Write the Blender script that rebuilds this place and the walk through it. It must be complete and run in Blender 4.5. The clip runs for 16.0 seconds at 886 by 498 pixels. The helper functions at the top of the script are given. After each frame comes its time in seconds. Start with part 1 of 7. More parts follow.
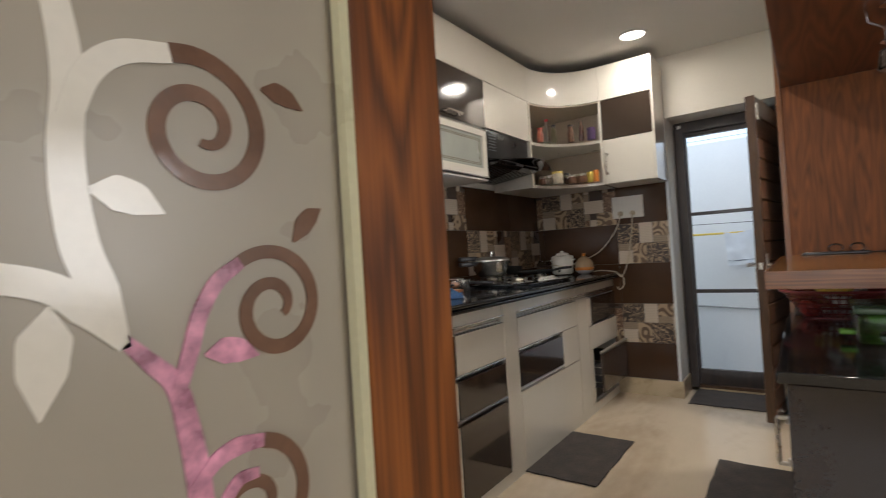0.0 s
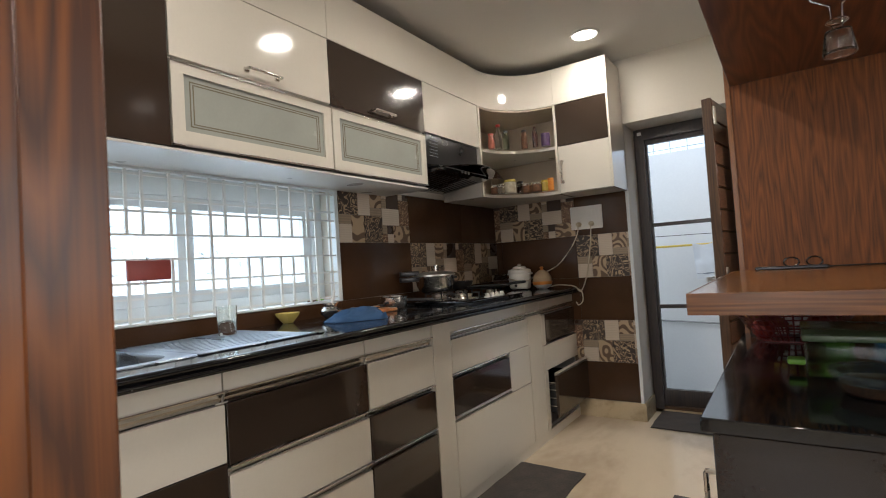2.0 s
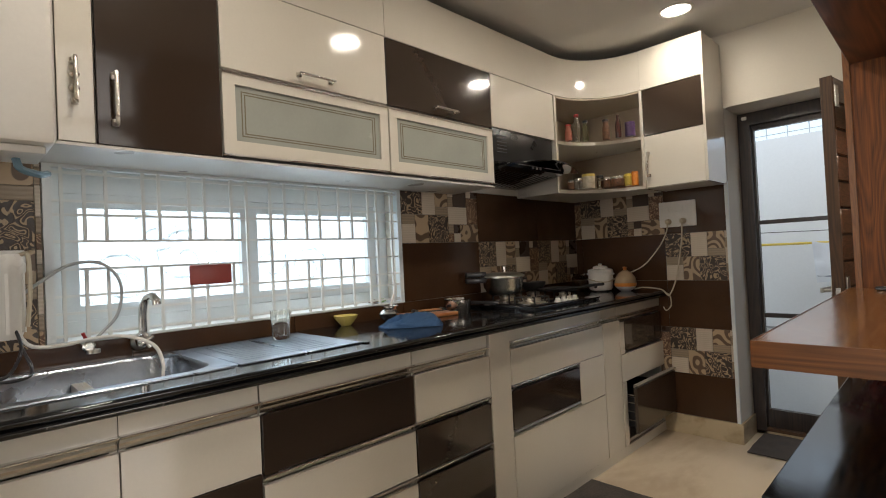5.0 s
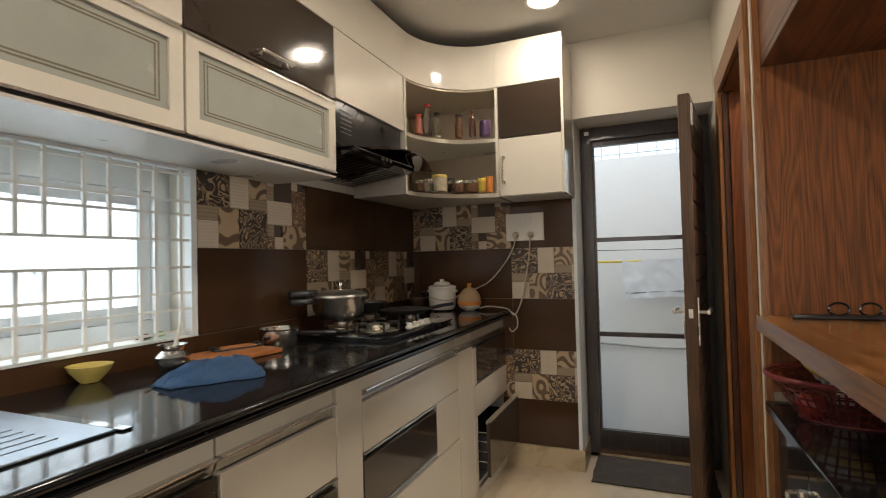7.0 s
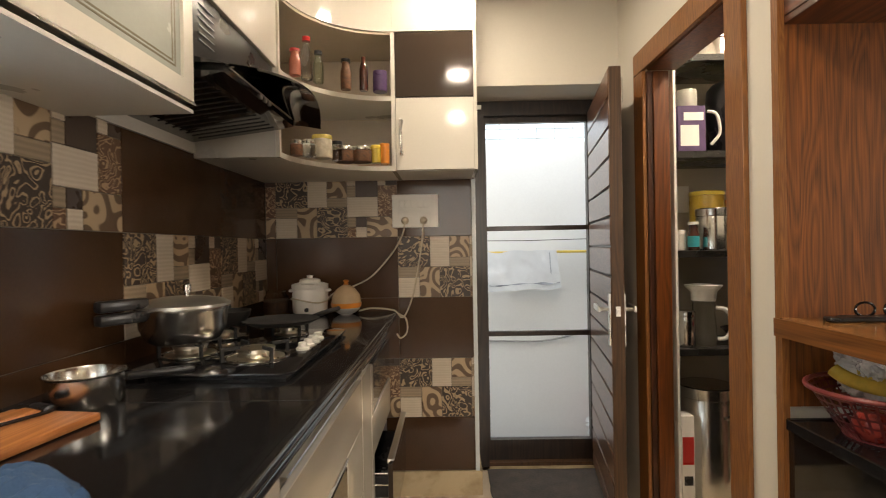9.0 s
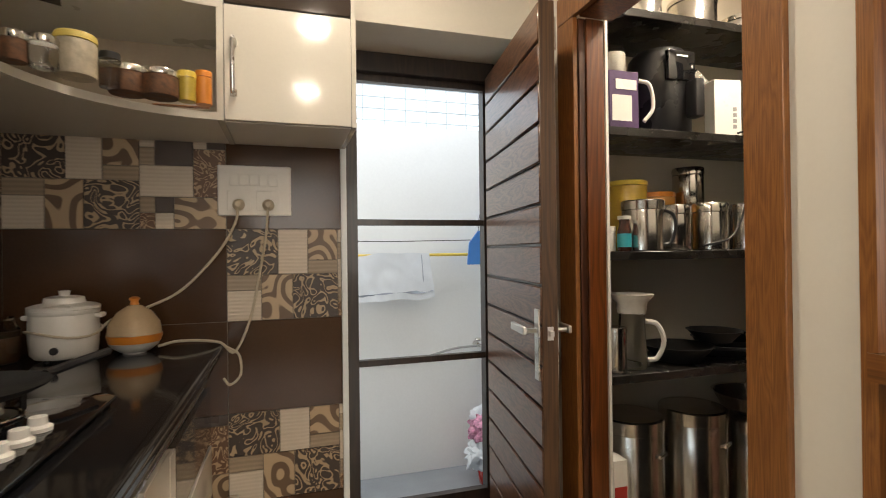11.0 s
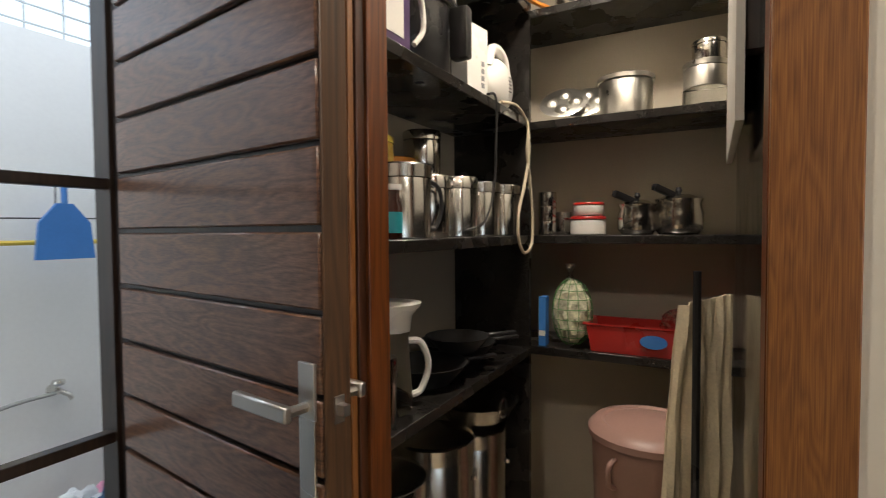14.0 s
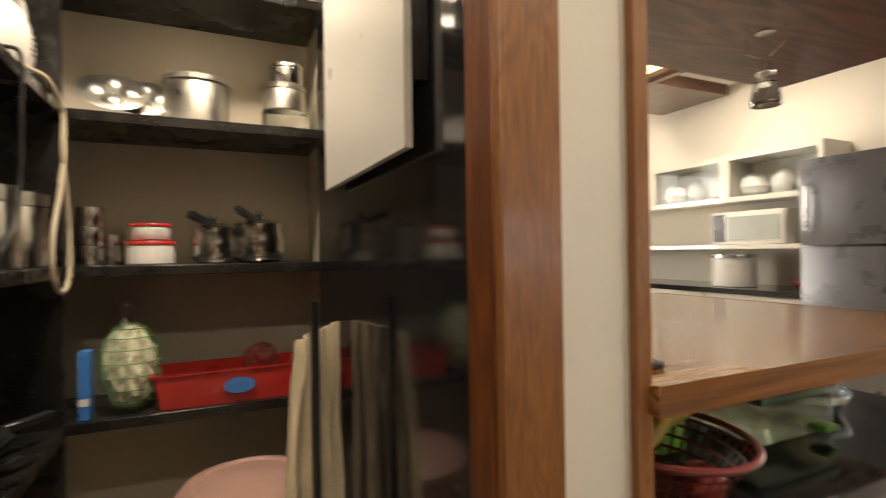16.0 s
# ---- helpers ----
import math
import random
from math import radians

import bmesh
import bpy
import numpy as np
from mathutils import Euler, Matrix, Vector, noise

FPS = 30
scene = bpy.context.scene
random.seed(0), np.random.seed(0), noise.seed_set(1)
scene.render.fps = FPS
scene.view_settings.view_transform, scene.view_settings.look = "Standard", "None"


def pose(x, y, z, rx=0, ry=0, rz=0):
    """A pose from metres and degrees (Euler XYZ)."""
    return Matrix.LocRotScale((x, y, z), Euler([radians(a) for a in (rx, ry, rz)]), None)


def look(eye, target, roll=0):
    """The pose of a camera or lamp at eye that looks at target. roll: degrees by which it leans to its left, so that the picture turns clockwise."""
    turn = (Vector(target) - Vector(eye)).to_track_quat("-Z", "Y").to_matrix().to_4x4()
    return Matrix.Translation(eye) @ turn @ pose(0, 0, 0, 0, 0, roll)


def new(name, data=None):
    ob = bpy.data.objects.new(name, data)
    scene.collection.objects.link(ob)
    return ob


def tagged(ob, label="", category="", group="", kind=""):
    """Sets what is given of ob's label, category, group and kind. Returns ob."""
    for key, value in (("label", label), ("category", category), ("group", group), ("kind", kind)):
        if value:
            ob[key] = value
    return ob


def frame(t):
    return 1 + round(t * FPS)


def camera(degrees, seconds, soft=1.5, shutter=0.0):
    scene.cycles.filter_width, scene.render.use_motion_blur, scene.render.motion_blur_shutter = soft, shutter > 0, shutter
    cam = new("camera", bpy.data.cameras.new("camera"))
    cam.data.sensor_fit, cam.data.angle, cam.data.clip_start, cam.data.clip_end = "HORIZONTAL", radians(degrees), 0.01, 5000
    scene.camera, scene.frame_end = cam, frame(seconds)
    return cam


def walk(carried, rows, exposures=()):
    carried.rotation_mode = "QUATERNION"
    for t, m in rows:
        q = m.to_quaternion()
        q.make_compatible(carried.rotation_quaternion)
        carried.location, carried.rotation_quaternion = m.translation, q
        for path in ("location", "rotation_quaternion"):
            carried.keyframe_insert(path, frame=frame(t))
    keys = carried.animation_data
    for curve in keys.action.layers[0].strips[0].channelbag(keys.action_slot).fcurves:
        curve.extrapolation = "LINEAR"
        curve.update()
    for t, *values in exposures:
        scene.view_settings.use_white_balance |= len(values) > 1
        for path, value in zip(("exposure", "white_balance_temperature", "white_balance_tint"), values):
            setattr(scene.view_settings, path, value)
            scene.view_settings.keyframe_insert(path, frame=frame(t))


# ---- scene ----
cam = camera(82.6, 16.0, soft=1.0, shutter=0.3)
PATH = [
    (0, (1.816, -3.898, 1.115), (0.649, -2.274, 1.144), -3.5),
    (0.5, (1.846, -3.85, 1.125), (0.907, -2.085, 1.174), -3.2),
    (1, (1.885, -3.756, 1.117), (0.947, -1.991, 1.179), -3.5),
    (1.5, (1.910, -3.635, 1.118), (0.886, -1.919, 1.204), -3.4),
    (2, (1.909, -3.535, 1.114), (0.782, -1.884, 1.186), -3.7),
    (2.5, (1.910, -3.408, 1.126), (0.656, -1.851, 1.157), -3.1),
    (3, (1.962, -3.370, 1.130), (0.560, -1.946, 1.046), -2.8),
    (3.2, (1.993, -3.359, 1.130), (0.562, -1.968, 1.0), -2.6),
    (5.3, (1.965, -3.342, 1.200), (0.564, -1.916, 1.264), -3.2),
    (5.5, (1.918, -3.333, 1.204), (0.58, -1.847, 1.252), -3.2),
    (6, (1.780, -3.243, 1.206), (0.637, -1.602, 1.218), -3.1),
    (6.5, (1.622, -3.084, 1.214), (0.627, -1.349, 1.250), -2.4),
    (7, (1.452, -2.957, 1.208), (0.68, -1.113, 1.257), -1.4),
    (7.5, (1.268, -2.873, 1.214), (0.709, -0.953, 1.228), -1.9),
    (8, (1.114, -2.77, 1.207), (0.716, -0.81, 1.220), -1.4),
    (8.5, (0.991, -2.619, 1.214), (0.735, -0.636, 1.236), -1.5),
    (9, (0.908, -2.487, 1.217), (0.887, -0.487, 1.212), -1.0),
    (9.2, (0.876, -2.434, 1.220), (0.946, -0.435, 1.210), -0.9),
    (11.3, (0.847, -1.676, 1.195), (1.53, 0.204, 1.197), -0.7),
    (11.5, (0.856, -1.616, 1.203), (1.609, 0.237, 1.196), -0.7),
    (12, (0.886, -1.429, 1.198), (1.805, 0.347, 1.209), -1.1),
    (12.5, (0.94, -1.278, 1.213), (2.012, 0.411, 1.21), -0.5),
    (13, (0.973, -1.141, 1.211), (2.301, 0.354, 1.185), -0.1),
    (13.5, (0.99, -1.008, 1.212), (2.58, 0.205, 1.173), -0.3),
    (14, (1.024, -0.909, 1.205), (2.787, 0.036, 1.134), -0.4),
    (14.5, (1.130, -0.826, 1.201), (3.024, -0.182, 1.157), -1.3),
    (15, (1.203, -0.745, 1.213), (3.178, -0.430, 1.241), -0.9),
    (15.5, (1.219, -0.668, 1.228), (3.211, -0.815, 1.266), -1.2),
    (16, (1.226, -0.653, 1.214), (3.043, -1.490, 1.223), -0.8),
]
walk(cam, [(t, look(eye, target, roll)) for t, eye, target, roll in PATH], exposures=[(0, 0.0, 5900, 12), (0.5, 0.2, 5900, 13), (1.2, 0.2, 5950, 13), (2.5, -0.12, 6000, 12), (5.5, -0.2, 6400, 12), (7.5, 0.06, 6700, 12), (8.2, 0.22, 6700, 12), (9.0, 0.45, 7000, 13), (11.5, 0.35, 6500, 12), (12.5, -0.08, 5950, 12), (13.1, -0.22, 5950, 12), (13.6, -0.2, 6000, 12), (14.1, 0.3, 6400, 12), (14.6, 0.95, 6600, 12), (15.3, 1.1, 6700, 12), (16, 0.5, 6900, 12)])

# ---- world, sun, large lights ----
world = bpy.data.worlds.new("world")
scene.world = world
world.use_nodes = True
wn = world.node_tree
sky = wn.nodes.new("ShaderNodeTexSky")
sky.sky_type, sky.sun_disc = "NISHITA", False
sky.sun_elevation, sky.sun_rotation = radians(55), radians(250)
wn.links.new(sky.outputs[0], wn.nodes["Background"].inputs[0])
wn.nodes["Background"].inputs[1].default_value = 0.12


def lamp(name, kind, m, energy, color, size=0.1, size_y=None):
    data = bpy.data.lights.new(name, kind)
    data.energy, data.color = energy, color
    if kind == "AREA":
        data.shape = "RECTANGLE" if size_y else "DISK"
        data.size = size
        if size_y:
            data.size_y = size_y
    ob = new(name, data)
    ob.matrix_world = m
    return ob


sun = lamp("sun", "SUN", look((0, 0, 0), (0.5, -0.3, -1.1)), 2.0, (1, 0.95, 0.87))
sun.data.angle = radians(0.5)
DAY = (0.80, 0.91, 1.0)
WARM = (1.0, 0.88, 0.72)
lamp("window_daylight", "AREA", look((-0.42, -2.41, 1.27), (1.0, -2.41, 0.95)), 12, DAY, 1.7, 0.75)
lamp("utility_daylight", "AREA", look((1.6, 1.0, 2.75), (1.6, 1.15, 0)), 18, (0.9, 0.95, 1.0), 1.9, 0.9)
# added fill in front of the closed left wall of the wash area
lamp("utility_side_fill", "AREA", look((0.25, 1.0, 1.5), (2.6, 1.0, 1.2)), 5.5, (0.9, 0.95, 1.0), 0.8, 1.6)
DOWNLIGHTS = [(1.0, -0.56), (1.0, -1.71), (1.0, -2.86)]
DINING_LIGHTS = [(3.5, -2.75), (3.75, -3.95), (4.9, -4.0), (2.9, -5.3)]
for x, y in DOWNLIGHTS:
    lamp("downlight_lamp", "AREA", look((x, y, 2.432), (x, y, 0)), 6.9, WARM, 0.13)
for x, y in DINING_LIGHTS:
    lamp("dining_lamp", "AREA", look((x, y, 2.632), (x, y, 0)), 19, WARM, 0.16)
# added fill from the unseen south end, brightens the kitchen fronts
lamp("hall_fill_light", "AREA", look((1.6, -7.22, 1.6), (1.2, 0, 1.2)), 54, (1.0, 0.93, 0.84), 2.6, 1.6)
# invented source without a window, lifts the tiles through the bar opening
lamp("dining_fill_light", "AREA", look((6.4, -1.95, 1.6), (1.5, -1.95, 1.2)), 52, (1.0, 0.95, 0.87), 1.3, 1.3)
# extra light without a fitting, added to brighten the pantry shelves
lamp("pantry_fill_light", "AREA", look((2.35, -0.62, 2.43), (2.35, -0.62, 0)), 17, WARM, 0.2)


# ---- materials ----
def nodes_of(m):
    m.use_nodes = True
    t = m.node_tree
    return t, t.nodes["Principled BSDF"], t.nodes.new, t.links.new


def ramp(new_node, stops):
    r = new_node("ShaderNodeValToRGB")
    e = r.color_ramp.elements
    e[0].position, e[0].color = stops[0][0], (*stops[0][1], 1)
    e[1].position, e[1].color = stops[-1][0], (*stops[-1][1], 1)
    for p, c in stops[1:-1]:
        n = e.new(p)
        n.color = (*c, 1)
    return r


def shade(c, k):
    return tuple(min(1, v * k) for v in c)


def coords(n, l, scale=(1, 1, 1), source="Object"):
    tc, mp = n("ShaderNodeTexCoord"), n("ShaderNodeMapping")
    l(tc.outputs[source], mp.inputs[0])
    mp.inputs["Scale"].default_value = scale
    return mp.outputs[0]


def add_bump(n, l, bsdf, height, strength, distance=0.002):
    b = n("ShaderNodeBump")
    b.inputs["Strength"].default_value, b.inputs["Distance"].default_value = strength, distance
    l(height, b.inputs["Height"])
    l(b.outputs[0], bsdf.inputs["Normal"])


def plain(name, c, rough=0.5, metal=0.0, coat=0.0, scale=6.0, vary=0.12, bump=0.08, fine=120.0, stretch=(1, 1, 1), alpha=1.0, rand=0.0):
    """A surface with large stains and fine grain."""
    m = bpy.data.materials.new(name)
    t, bsdf, n, l = nodes_of(m)
    co = coords(n, l, stretch)
    big, small = n("ShaderNodeTexNoise"), n("ShaderNodeTexNoise")
    for node, s, d in ((big, scale, 4), (small, fine, 3)):
        node.inputs["Scale"].default_value, node.inputs["Detail"].default_value = s, d
        l(co, node.inputs["Vector"])
    mix = n("ShaderNodeMath")
    mix.operation = "MULTIPLY_ADD"
    l(small.outputs[0], mix.inputs[0])
    mix.inputs[1].default_value = 0.35
    l(big.outputs[0], mix.inputs[2])
    r = ramp(n, [(0.42, shade(c, 1 - vary)), (0.95, shade(c, 1 + vary))])
    l(mix.outputs[0], r.inputs[0])
    out = r.outputs[0]
    if rand:
        info, hs = n("ShaderNodeObjectInfo"), n("ShaderNodeHueSaturation")
        mr = n("ShaderNodeMapRange")
        mr.inputs["To Min"].default_value, mr.inputs["To Max"].default_value = 1 - rand, 1 + rand
        l(info.outputs["Random"], mr.inputs[0])
        l(mr.outputs[0], hs.inputs["Value"])
        l(out, hs.inputs["Color"])
        out = hs.outputs[0]
    l(out, bsdf.inputs["Base Color"])
    rr = n("ShaderNodeMapRange")
    rr.inputs["From Min"].default_value, rr.inputs["From Max"].default_value = 0.3, 0.7
    rr.inputs["To Min"].default_value, rr.inputs["To Max"].default_value = max(0.02, rough * 0.75), min(1, rough * 1.3)
    l(big.outputs[0], rr.inputs[0])
    l(rr.outputs[0], bsdf.inputs["Roughness"])
    bsdf.inputs["Metallic"].default_value = metal
    bsdf.inputs["Coat Weight"].default_value = coat
    bsdf.inputs["Coat Roughness"].default_value = 0.06
    if bump:
        add_bump(n, l, bsdf, small.outputs[0], bump)
    return m


def wood(name, dark, light, rough=0.3, axis="z", scale=1.0, coat=0.3, bump=0.15, rand=0.0, figure=0.55):
    """Veneer or planks whose grain runs along one axis, with cathedral figures and pores."""
    m = bpy.data.materials.new(name)
    t, bsdf, n, l = nodes_of(m)
    s = [9 * scale] * 3
    s["xyz".index(axis)] = 0.9 * scale
    fine = [150 * scale] * 3
    fine["xyz".index(axis)] = 3 * scale
    src = coords(n, l, s)
    if rand:
        info, vm, add = n("ShaderNodeObjectInfo"), n("ShaderNodeVectorMath"), n("ShaderNodeVectorMath")
        vm.operation, add.operation = "SCALE", "ADD"
        vm.inputs[0].default_value = (37, 23, 51)
        l(info.outputs["Random"], vm.inputs["Scale"])
        l(src, add.inputs[0])
        l(vm.outputs[0], add.inputs[1])
        src = add.outputs[0]
    warp = n("ShaderNodeTexNoise")
    warp.inputs["Scale"].default_value, warp.inputs["Detail"].default_value, warp.inputs["Distortion"].default_value = 0.7, 2, 0.12
    l(src, warp.inputs["Vector"])
    rings = n("ShaderNodeMath")
    rings.operation = "MULTIPLY"
    l(warp.outputs[0], rings.inputs[0])
    rings.inputs[1].default_value = 13
    frac = n("ShaderNodeMath")
    frac.operation = "PINGPONG"
    frac.inputs[1].default_value = 0.5
    l(rings.outputs[0], frac.inputs[0])
    pores = n("ShaderNodeTexNoise")
    pores.inputs["Scale"].default_value, pores.inputs["Detail"].default_value = 1, 3
    l(coords(n, l, fine), pores.inputs["Vector"])
    mixv = n("ShaderNodeMath")
    mixv.operation = "MULTIPLY_ADD"
    l(pores.outputs[0], mixv.inputs[0])
    mixv.inputs[1].default_value = 0.55
    soft = n("ShaderNodeMath")
    soft.operation = "MULTIPLY_ADD"
    l(frac.outputs[0], soft.inputs[0])
    soft.inputs[1].default_value, soft.inputs[2].default_value = figure * 1.25, 0.36 - 0.30 * figure
    l(soft.outputs[0], mixv.inputs[2])
    mid = tuple((a + b) / 2 for a, b in zip(dark, light))
    r = ramp(n, [(0.48, dark), (0.66, mid), (0.84, light)])
    l(mixv.outputs[0], r.inputs[0])
    l(r.outputs[0], bsdf.inputs["Base Color"])
    bsdf.inputs["Roughness"].default_value = rough
    bsdf.inputs["Coat Weight"].default_value = coat
    bsdf.inputs["Coat Roughness"].default_value = 0.12
    add_bump(n, l, bsdf, mixv.outputs[0], bump, 0.0015)
    return m


def figured(name, ground, figure, kind, scale, rough=0.3):
    """Printed and embossed ceramic: arcs, leaves on stems, or fine ribs."""
    m = bpy.data.materials.new(name)
    t, bsdf, n, l = nodes_of(m)
    co = coords(n, l)
    if kind == "arcs":
        w = n("ShaderNodeTexVoronoi")
        w.inputs["Scale"].default_value = scale
        w.feature = "SMOOTH_F1"
        w.inputs["Smoothness"].default_value = 0.35
        dn, dv = n("ShaderNodeTexNoise"), n("ShaderNodeVectorMath")
        dn.inputs["Scale"].default_value, dn.inputs["Detail"].default_value = 5, 1
        dv.operation, dv.inputs[1].default_value = "MULTIPLY_ADD", (0.13, 0.13, 0.13)
        l(co, dn.inputs["Vector"])
        l(dn.outputs["Color"], dv.inputs[0])
        l(co, dv.inputs[2])
        l(dv.outputs[0], w.inputs["Vector"])
        mu, pp = n("ShaderNodeMath"), n("ShaderNodeMath")
        mu.operation, pp.operation = "MULTIPLY", "PINGPONG"
        mu.inputs[1].default_value, pp.inputs[1].default_value = 7.5, 1.0
        l(w.outputs["Distance"], mu.inputs[0])
        l(mu.outputs[0], pp.inputs[0])
        val, lo, hi = pp.outputs[0], 0.42, 0.56
    elif kind == "leaves":
        nz = n("ShaderNodeTexNoise")
        nz.inputs["Scale"].default_value, nz.inputs["Detail"].default_value, nz.inputs["Distortion"].default_value = scale, 0.5, 2.2
        l(co, nz.inputs["Vector"])
        pp = n("ShaderNodeMath")
        pp.operation, pp.inputs[1].default_value = "PINGPONG", 0.09
        l(nz.outputs[0], pp.inputs[0])
        sc = n("ShaderNodeMath")
        sc.operation, sc.inputs[1].default_value = "MULTIPLY", 11
        l(pp.outputs[0], sc.inputs[0])
        val, lo, hi = sc.outputs[0], 0.62, 0.74
    else:
        w = n("ShaderNodeTexWave")
        w.bands_direction = "Z"
        w.inputs["Scale"].default_value, w.inputs["Distortion"].default_value = scale, 0.6
        l(co, w.inputs["Vector"])
        val, lo, hi = w.outputs["Fac"], 0.2, 0.9
    r = ramp(n, [(lo, ground), (hi, figure)])
    l(val, r.inputs[0])
    l(r.outputs[0], bsdf.inputs["Base Color"])
    bsdf.inputs["Roughness"].default_value = rough
    add_bump(n, l, bsdf, val, 0.35, 0.002)
    return m


def glass(name, tint=(1, 1, 1), rough=0.0, clear=0.0, ior=1.45):
    m = bpy.data.materials.new(name)
    t, bsdf, n, l = nodes_of(m)
    bsdf.inputs["Base Color"].default_value = (*tint, 1)
    bsdf.inputs["Roughness"].default_value = rough
    bsdf.inputs["IOR"].default_value = ior
    bsdf.inputs["Transmission Weight"].default_value = 1.0
    if clear:
        tr, mx, out = n("ShaderNodeBsdfTransparent"), n("ShaderNodeMixShader"), t.nodes["Material Output"]
        tr.inputs[0].default_value = (*tint, 1)
        mx.inputs[0].default_value = clear
        l(bsdf.outputs[0], mx.inputs[1])
        l(tr.outputs[0], mx.inputs[2])
        l(mx.outputs[0], out.inputs[0])
    return m


def glow(name, c, strength):
    m = bpy.data.materials.new(name)
    t, bsdf, n, l = nodes_of(m)
    bsdf.inputs["Base Color"].default_value = (*c, 1)
    bsdf.inputs["Emission Color"].default_value = (*c, 1)
    bsdf.inputs["Emission Strength"].default_value = strength
    return m


def marble(name, c, vein, rough, scale=1.3):
    m = bpy.data.materials.new(name)
    t, bsdf, n, l = nodes_of(m)
    a, b = n("ShaderNodeTexNoise"), n("ShaderNodeTexNoise")
    a.inputs["Scale"].default_value, a.inputs["Detail"].default_value, a.inputs["Distortion"].default_value = scale, 6, 1.6
    b.inputs["Scale"].default_value, b.inputs["Detail"].default_value = scale * 14, 4
    co = coords(n, l, (1, 0.45, 1))
    l(co, a.inputs["Vector"])
    l(co, b.inputs["Vector"])
    r = ramp(n, [(0.35, vein), (0.55, c), (0.8, shade(c, 1.06))])
    mx = n("ShaderNodeMath")
    mx.operation, mx.inputs[1].default_value = "MULTIPLY_ADD", 0.25
    l(b.outputs[0], mx.inputs[0])
    l(a.outputs[0], mx.inputs[2])
    sub = n("ShaderNodeMath")
    sub.operation, sub.inputs[1].default_value = "SUBTRACT", 0.12
    l(mx.outputs[0], sub.inputs[0])
    l(sub.outputs[0], r.inputs[0])
    l(r.outputs[0], bsdf.inputs["Base Color"])
    rr = n("ShaderNodeMapRange")
    rr.inputs["To Min"].default_value, rr.inputs["To Max"].default_value = rough * 0.6, rough * 1.5
    l(b.outputs[0], rr.inputs[0])
    l(rr.outputs[0], bsdf.inputs["Roughness"])
    return m


def granite(name, c, fleck, rough=0.08):
    m = bpy.data.materials.new(name)
    t, bsdf, n, l = nodes_of(m)
    co = coords(n, l)
    v, b = n("ShaderNodeTexVoronoi"), n("ShaderNodeTexNoise")
    v.inputs["Scale"].default_value = 260
    b.inputs["Scale"].default_value, b.inputs["Detail"].default_value = 7, 5
    l(co, v.inputs["Vector"])
    l(co, b.inputs["Vector"])
    r = ramp(n, [(0.0, fleck), (0.16, c), (1.0, shade(c, 0.6))])
    l(v.outputs["Distance"], r.inputs[0])
    spots, mixc = n("ShaderNodeTexVoronoi"), n("ShaderNodeMix")
    spots.inputs["Scale"].default_value = 26
    l(co, spots.inputs["Vector"])
    cut = ramp(n, [(0.035, (1, 1, 1)), (0.055, (0, 0, 0))])
    l(spots.outputs["Distance"], cut.inputs[0])
    mixc.data_type = "RGBA"
    l(cut.outputs[0], mixc.inputs[0])
    l(r.outputs[0], mixc.inputs[6])
    mixc.inputs[7].default_value = (0.16, 0.15, 0.14, 1)
    l(mixc.outputs[2], bsdf.inputs["Base Color"])
    rr = n("ShaderNodeMapRange")
    rr.inputs["From Min"].default_value, rr.inputs["From Max"].default_value = 0.3, 0.7
    rr.inputs["To Min"].default_value, rr.inputs["To Max"].default_value = rough * 0.7, rough * 2.6
    l(b.outputs[0], rr.inputs[0])
    l(rr.outputs[0], bsdf.inputs["Roughness"])
    return m


WHITE_LAM = plain("cream_laminate", (0.71, 0.675, 0.59), 0.10, coat=0.5, vary=0.04, bump=0.01, scale=2)
BROWN_LAM = plain("brown_laminate", (0.042, 0.029, 0.021), 0.10, coat=0.6, vary=0.05, bump=0.01, scale=2)
CARCASS = plain("carcass_board", (0.62, 0.60, 0.55), 0.35, vary=0.06, bump=0.02)
TAN_BOARD = plain("tan_board", (0.48, 0.40, 0.30), 0.4, vary=0.08, bump=0.02)
PAINT = plain("cream_wall_paint", (0.70, 0.66, 0.57), 0.75, vary=0.035, bump=0.12, scale=1.5, fine=90)
PAINT_WHITE = plain("white_wall_paint", (0.80, 0.82, 0.82), 0.8, vary=0.05, bump=0.15, scale=1.2, fine=70)
CEIL = plain("ceiling_paint", (0.72, 0.71, 0.68), 0.85, vary=0.03, bump=0.05, scale=1.0)
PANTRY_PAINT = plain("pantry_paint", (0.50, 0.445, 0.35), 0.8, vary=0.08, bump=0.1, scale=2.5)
MARBLE = marble("cream_marble_floor", (0.64, 0.54, 0.40), (0.52, 0.42, 0.30), 0.13)
SKIRT = marble("cream_marble_skirting", (0.55, 0.45, 0.29), (0.40, 0.31, 0.19), 0.2, 3)
GRANITE = granite("black_granite", (0.012, 0.012, 0.013), (0.06, 0.06, 0.058), 0.055)
GRANITE_ROUGH = granite("black_granite_shelf", (0.018, 0.016, 0.014), (0.07, 0.065, 0.06), 0.16)
CHROME = plain("brushed_aluminium", (0.66, 0.64, 0.60), 0.26, 1.0, vary=0.08, bump=0.04, stretch=(1, 0.1, 1))
STEEL = plain("stainless_steel", (0.62, 0.60, 0.56), 0.20, 1.0, vary=0.10, bump=0.02, scale=9)
SINK_STEEL = plain("sink_steel", (0.30, 0.335, 0.38), 0.30, 1.0, vary=0.10, bump=0.05, stretch=(0.1, 1, 1))
TILE_BROWN = plain("brown_tile", (0.064, 0.031, 0.015), 0.13, vary=0.22, bump=0.05, scale=5, rand=0.12)
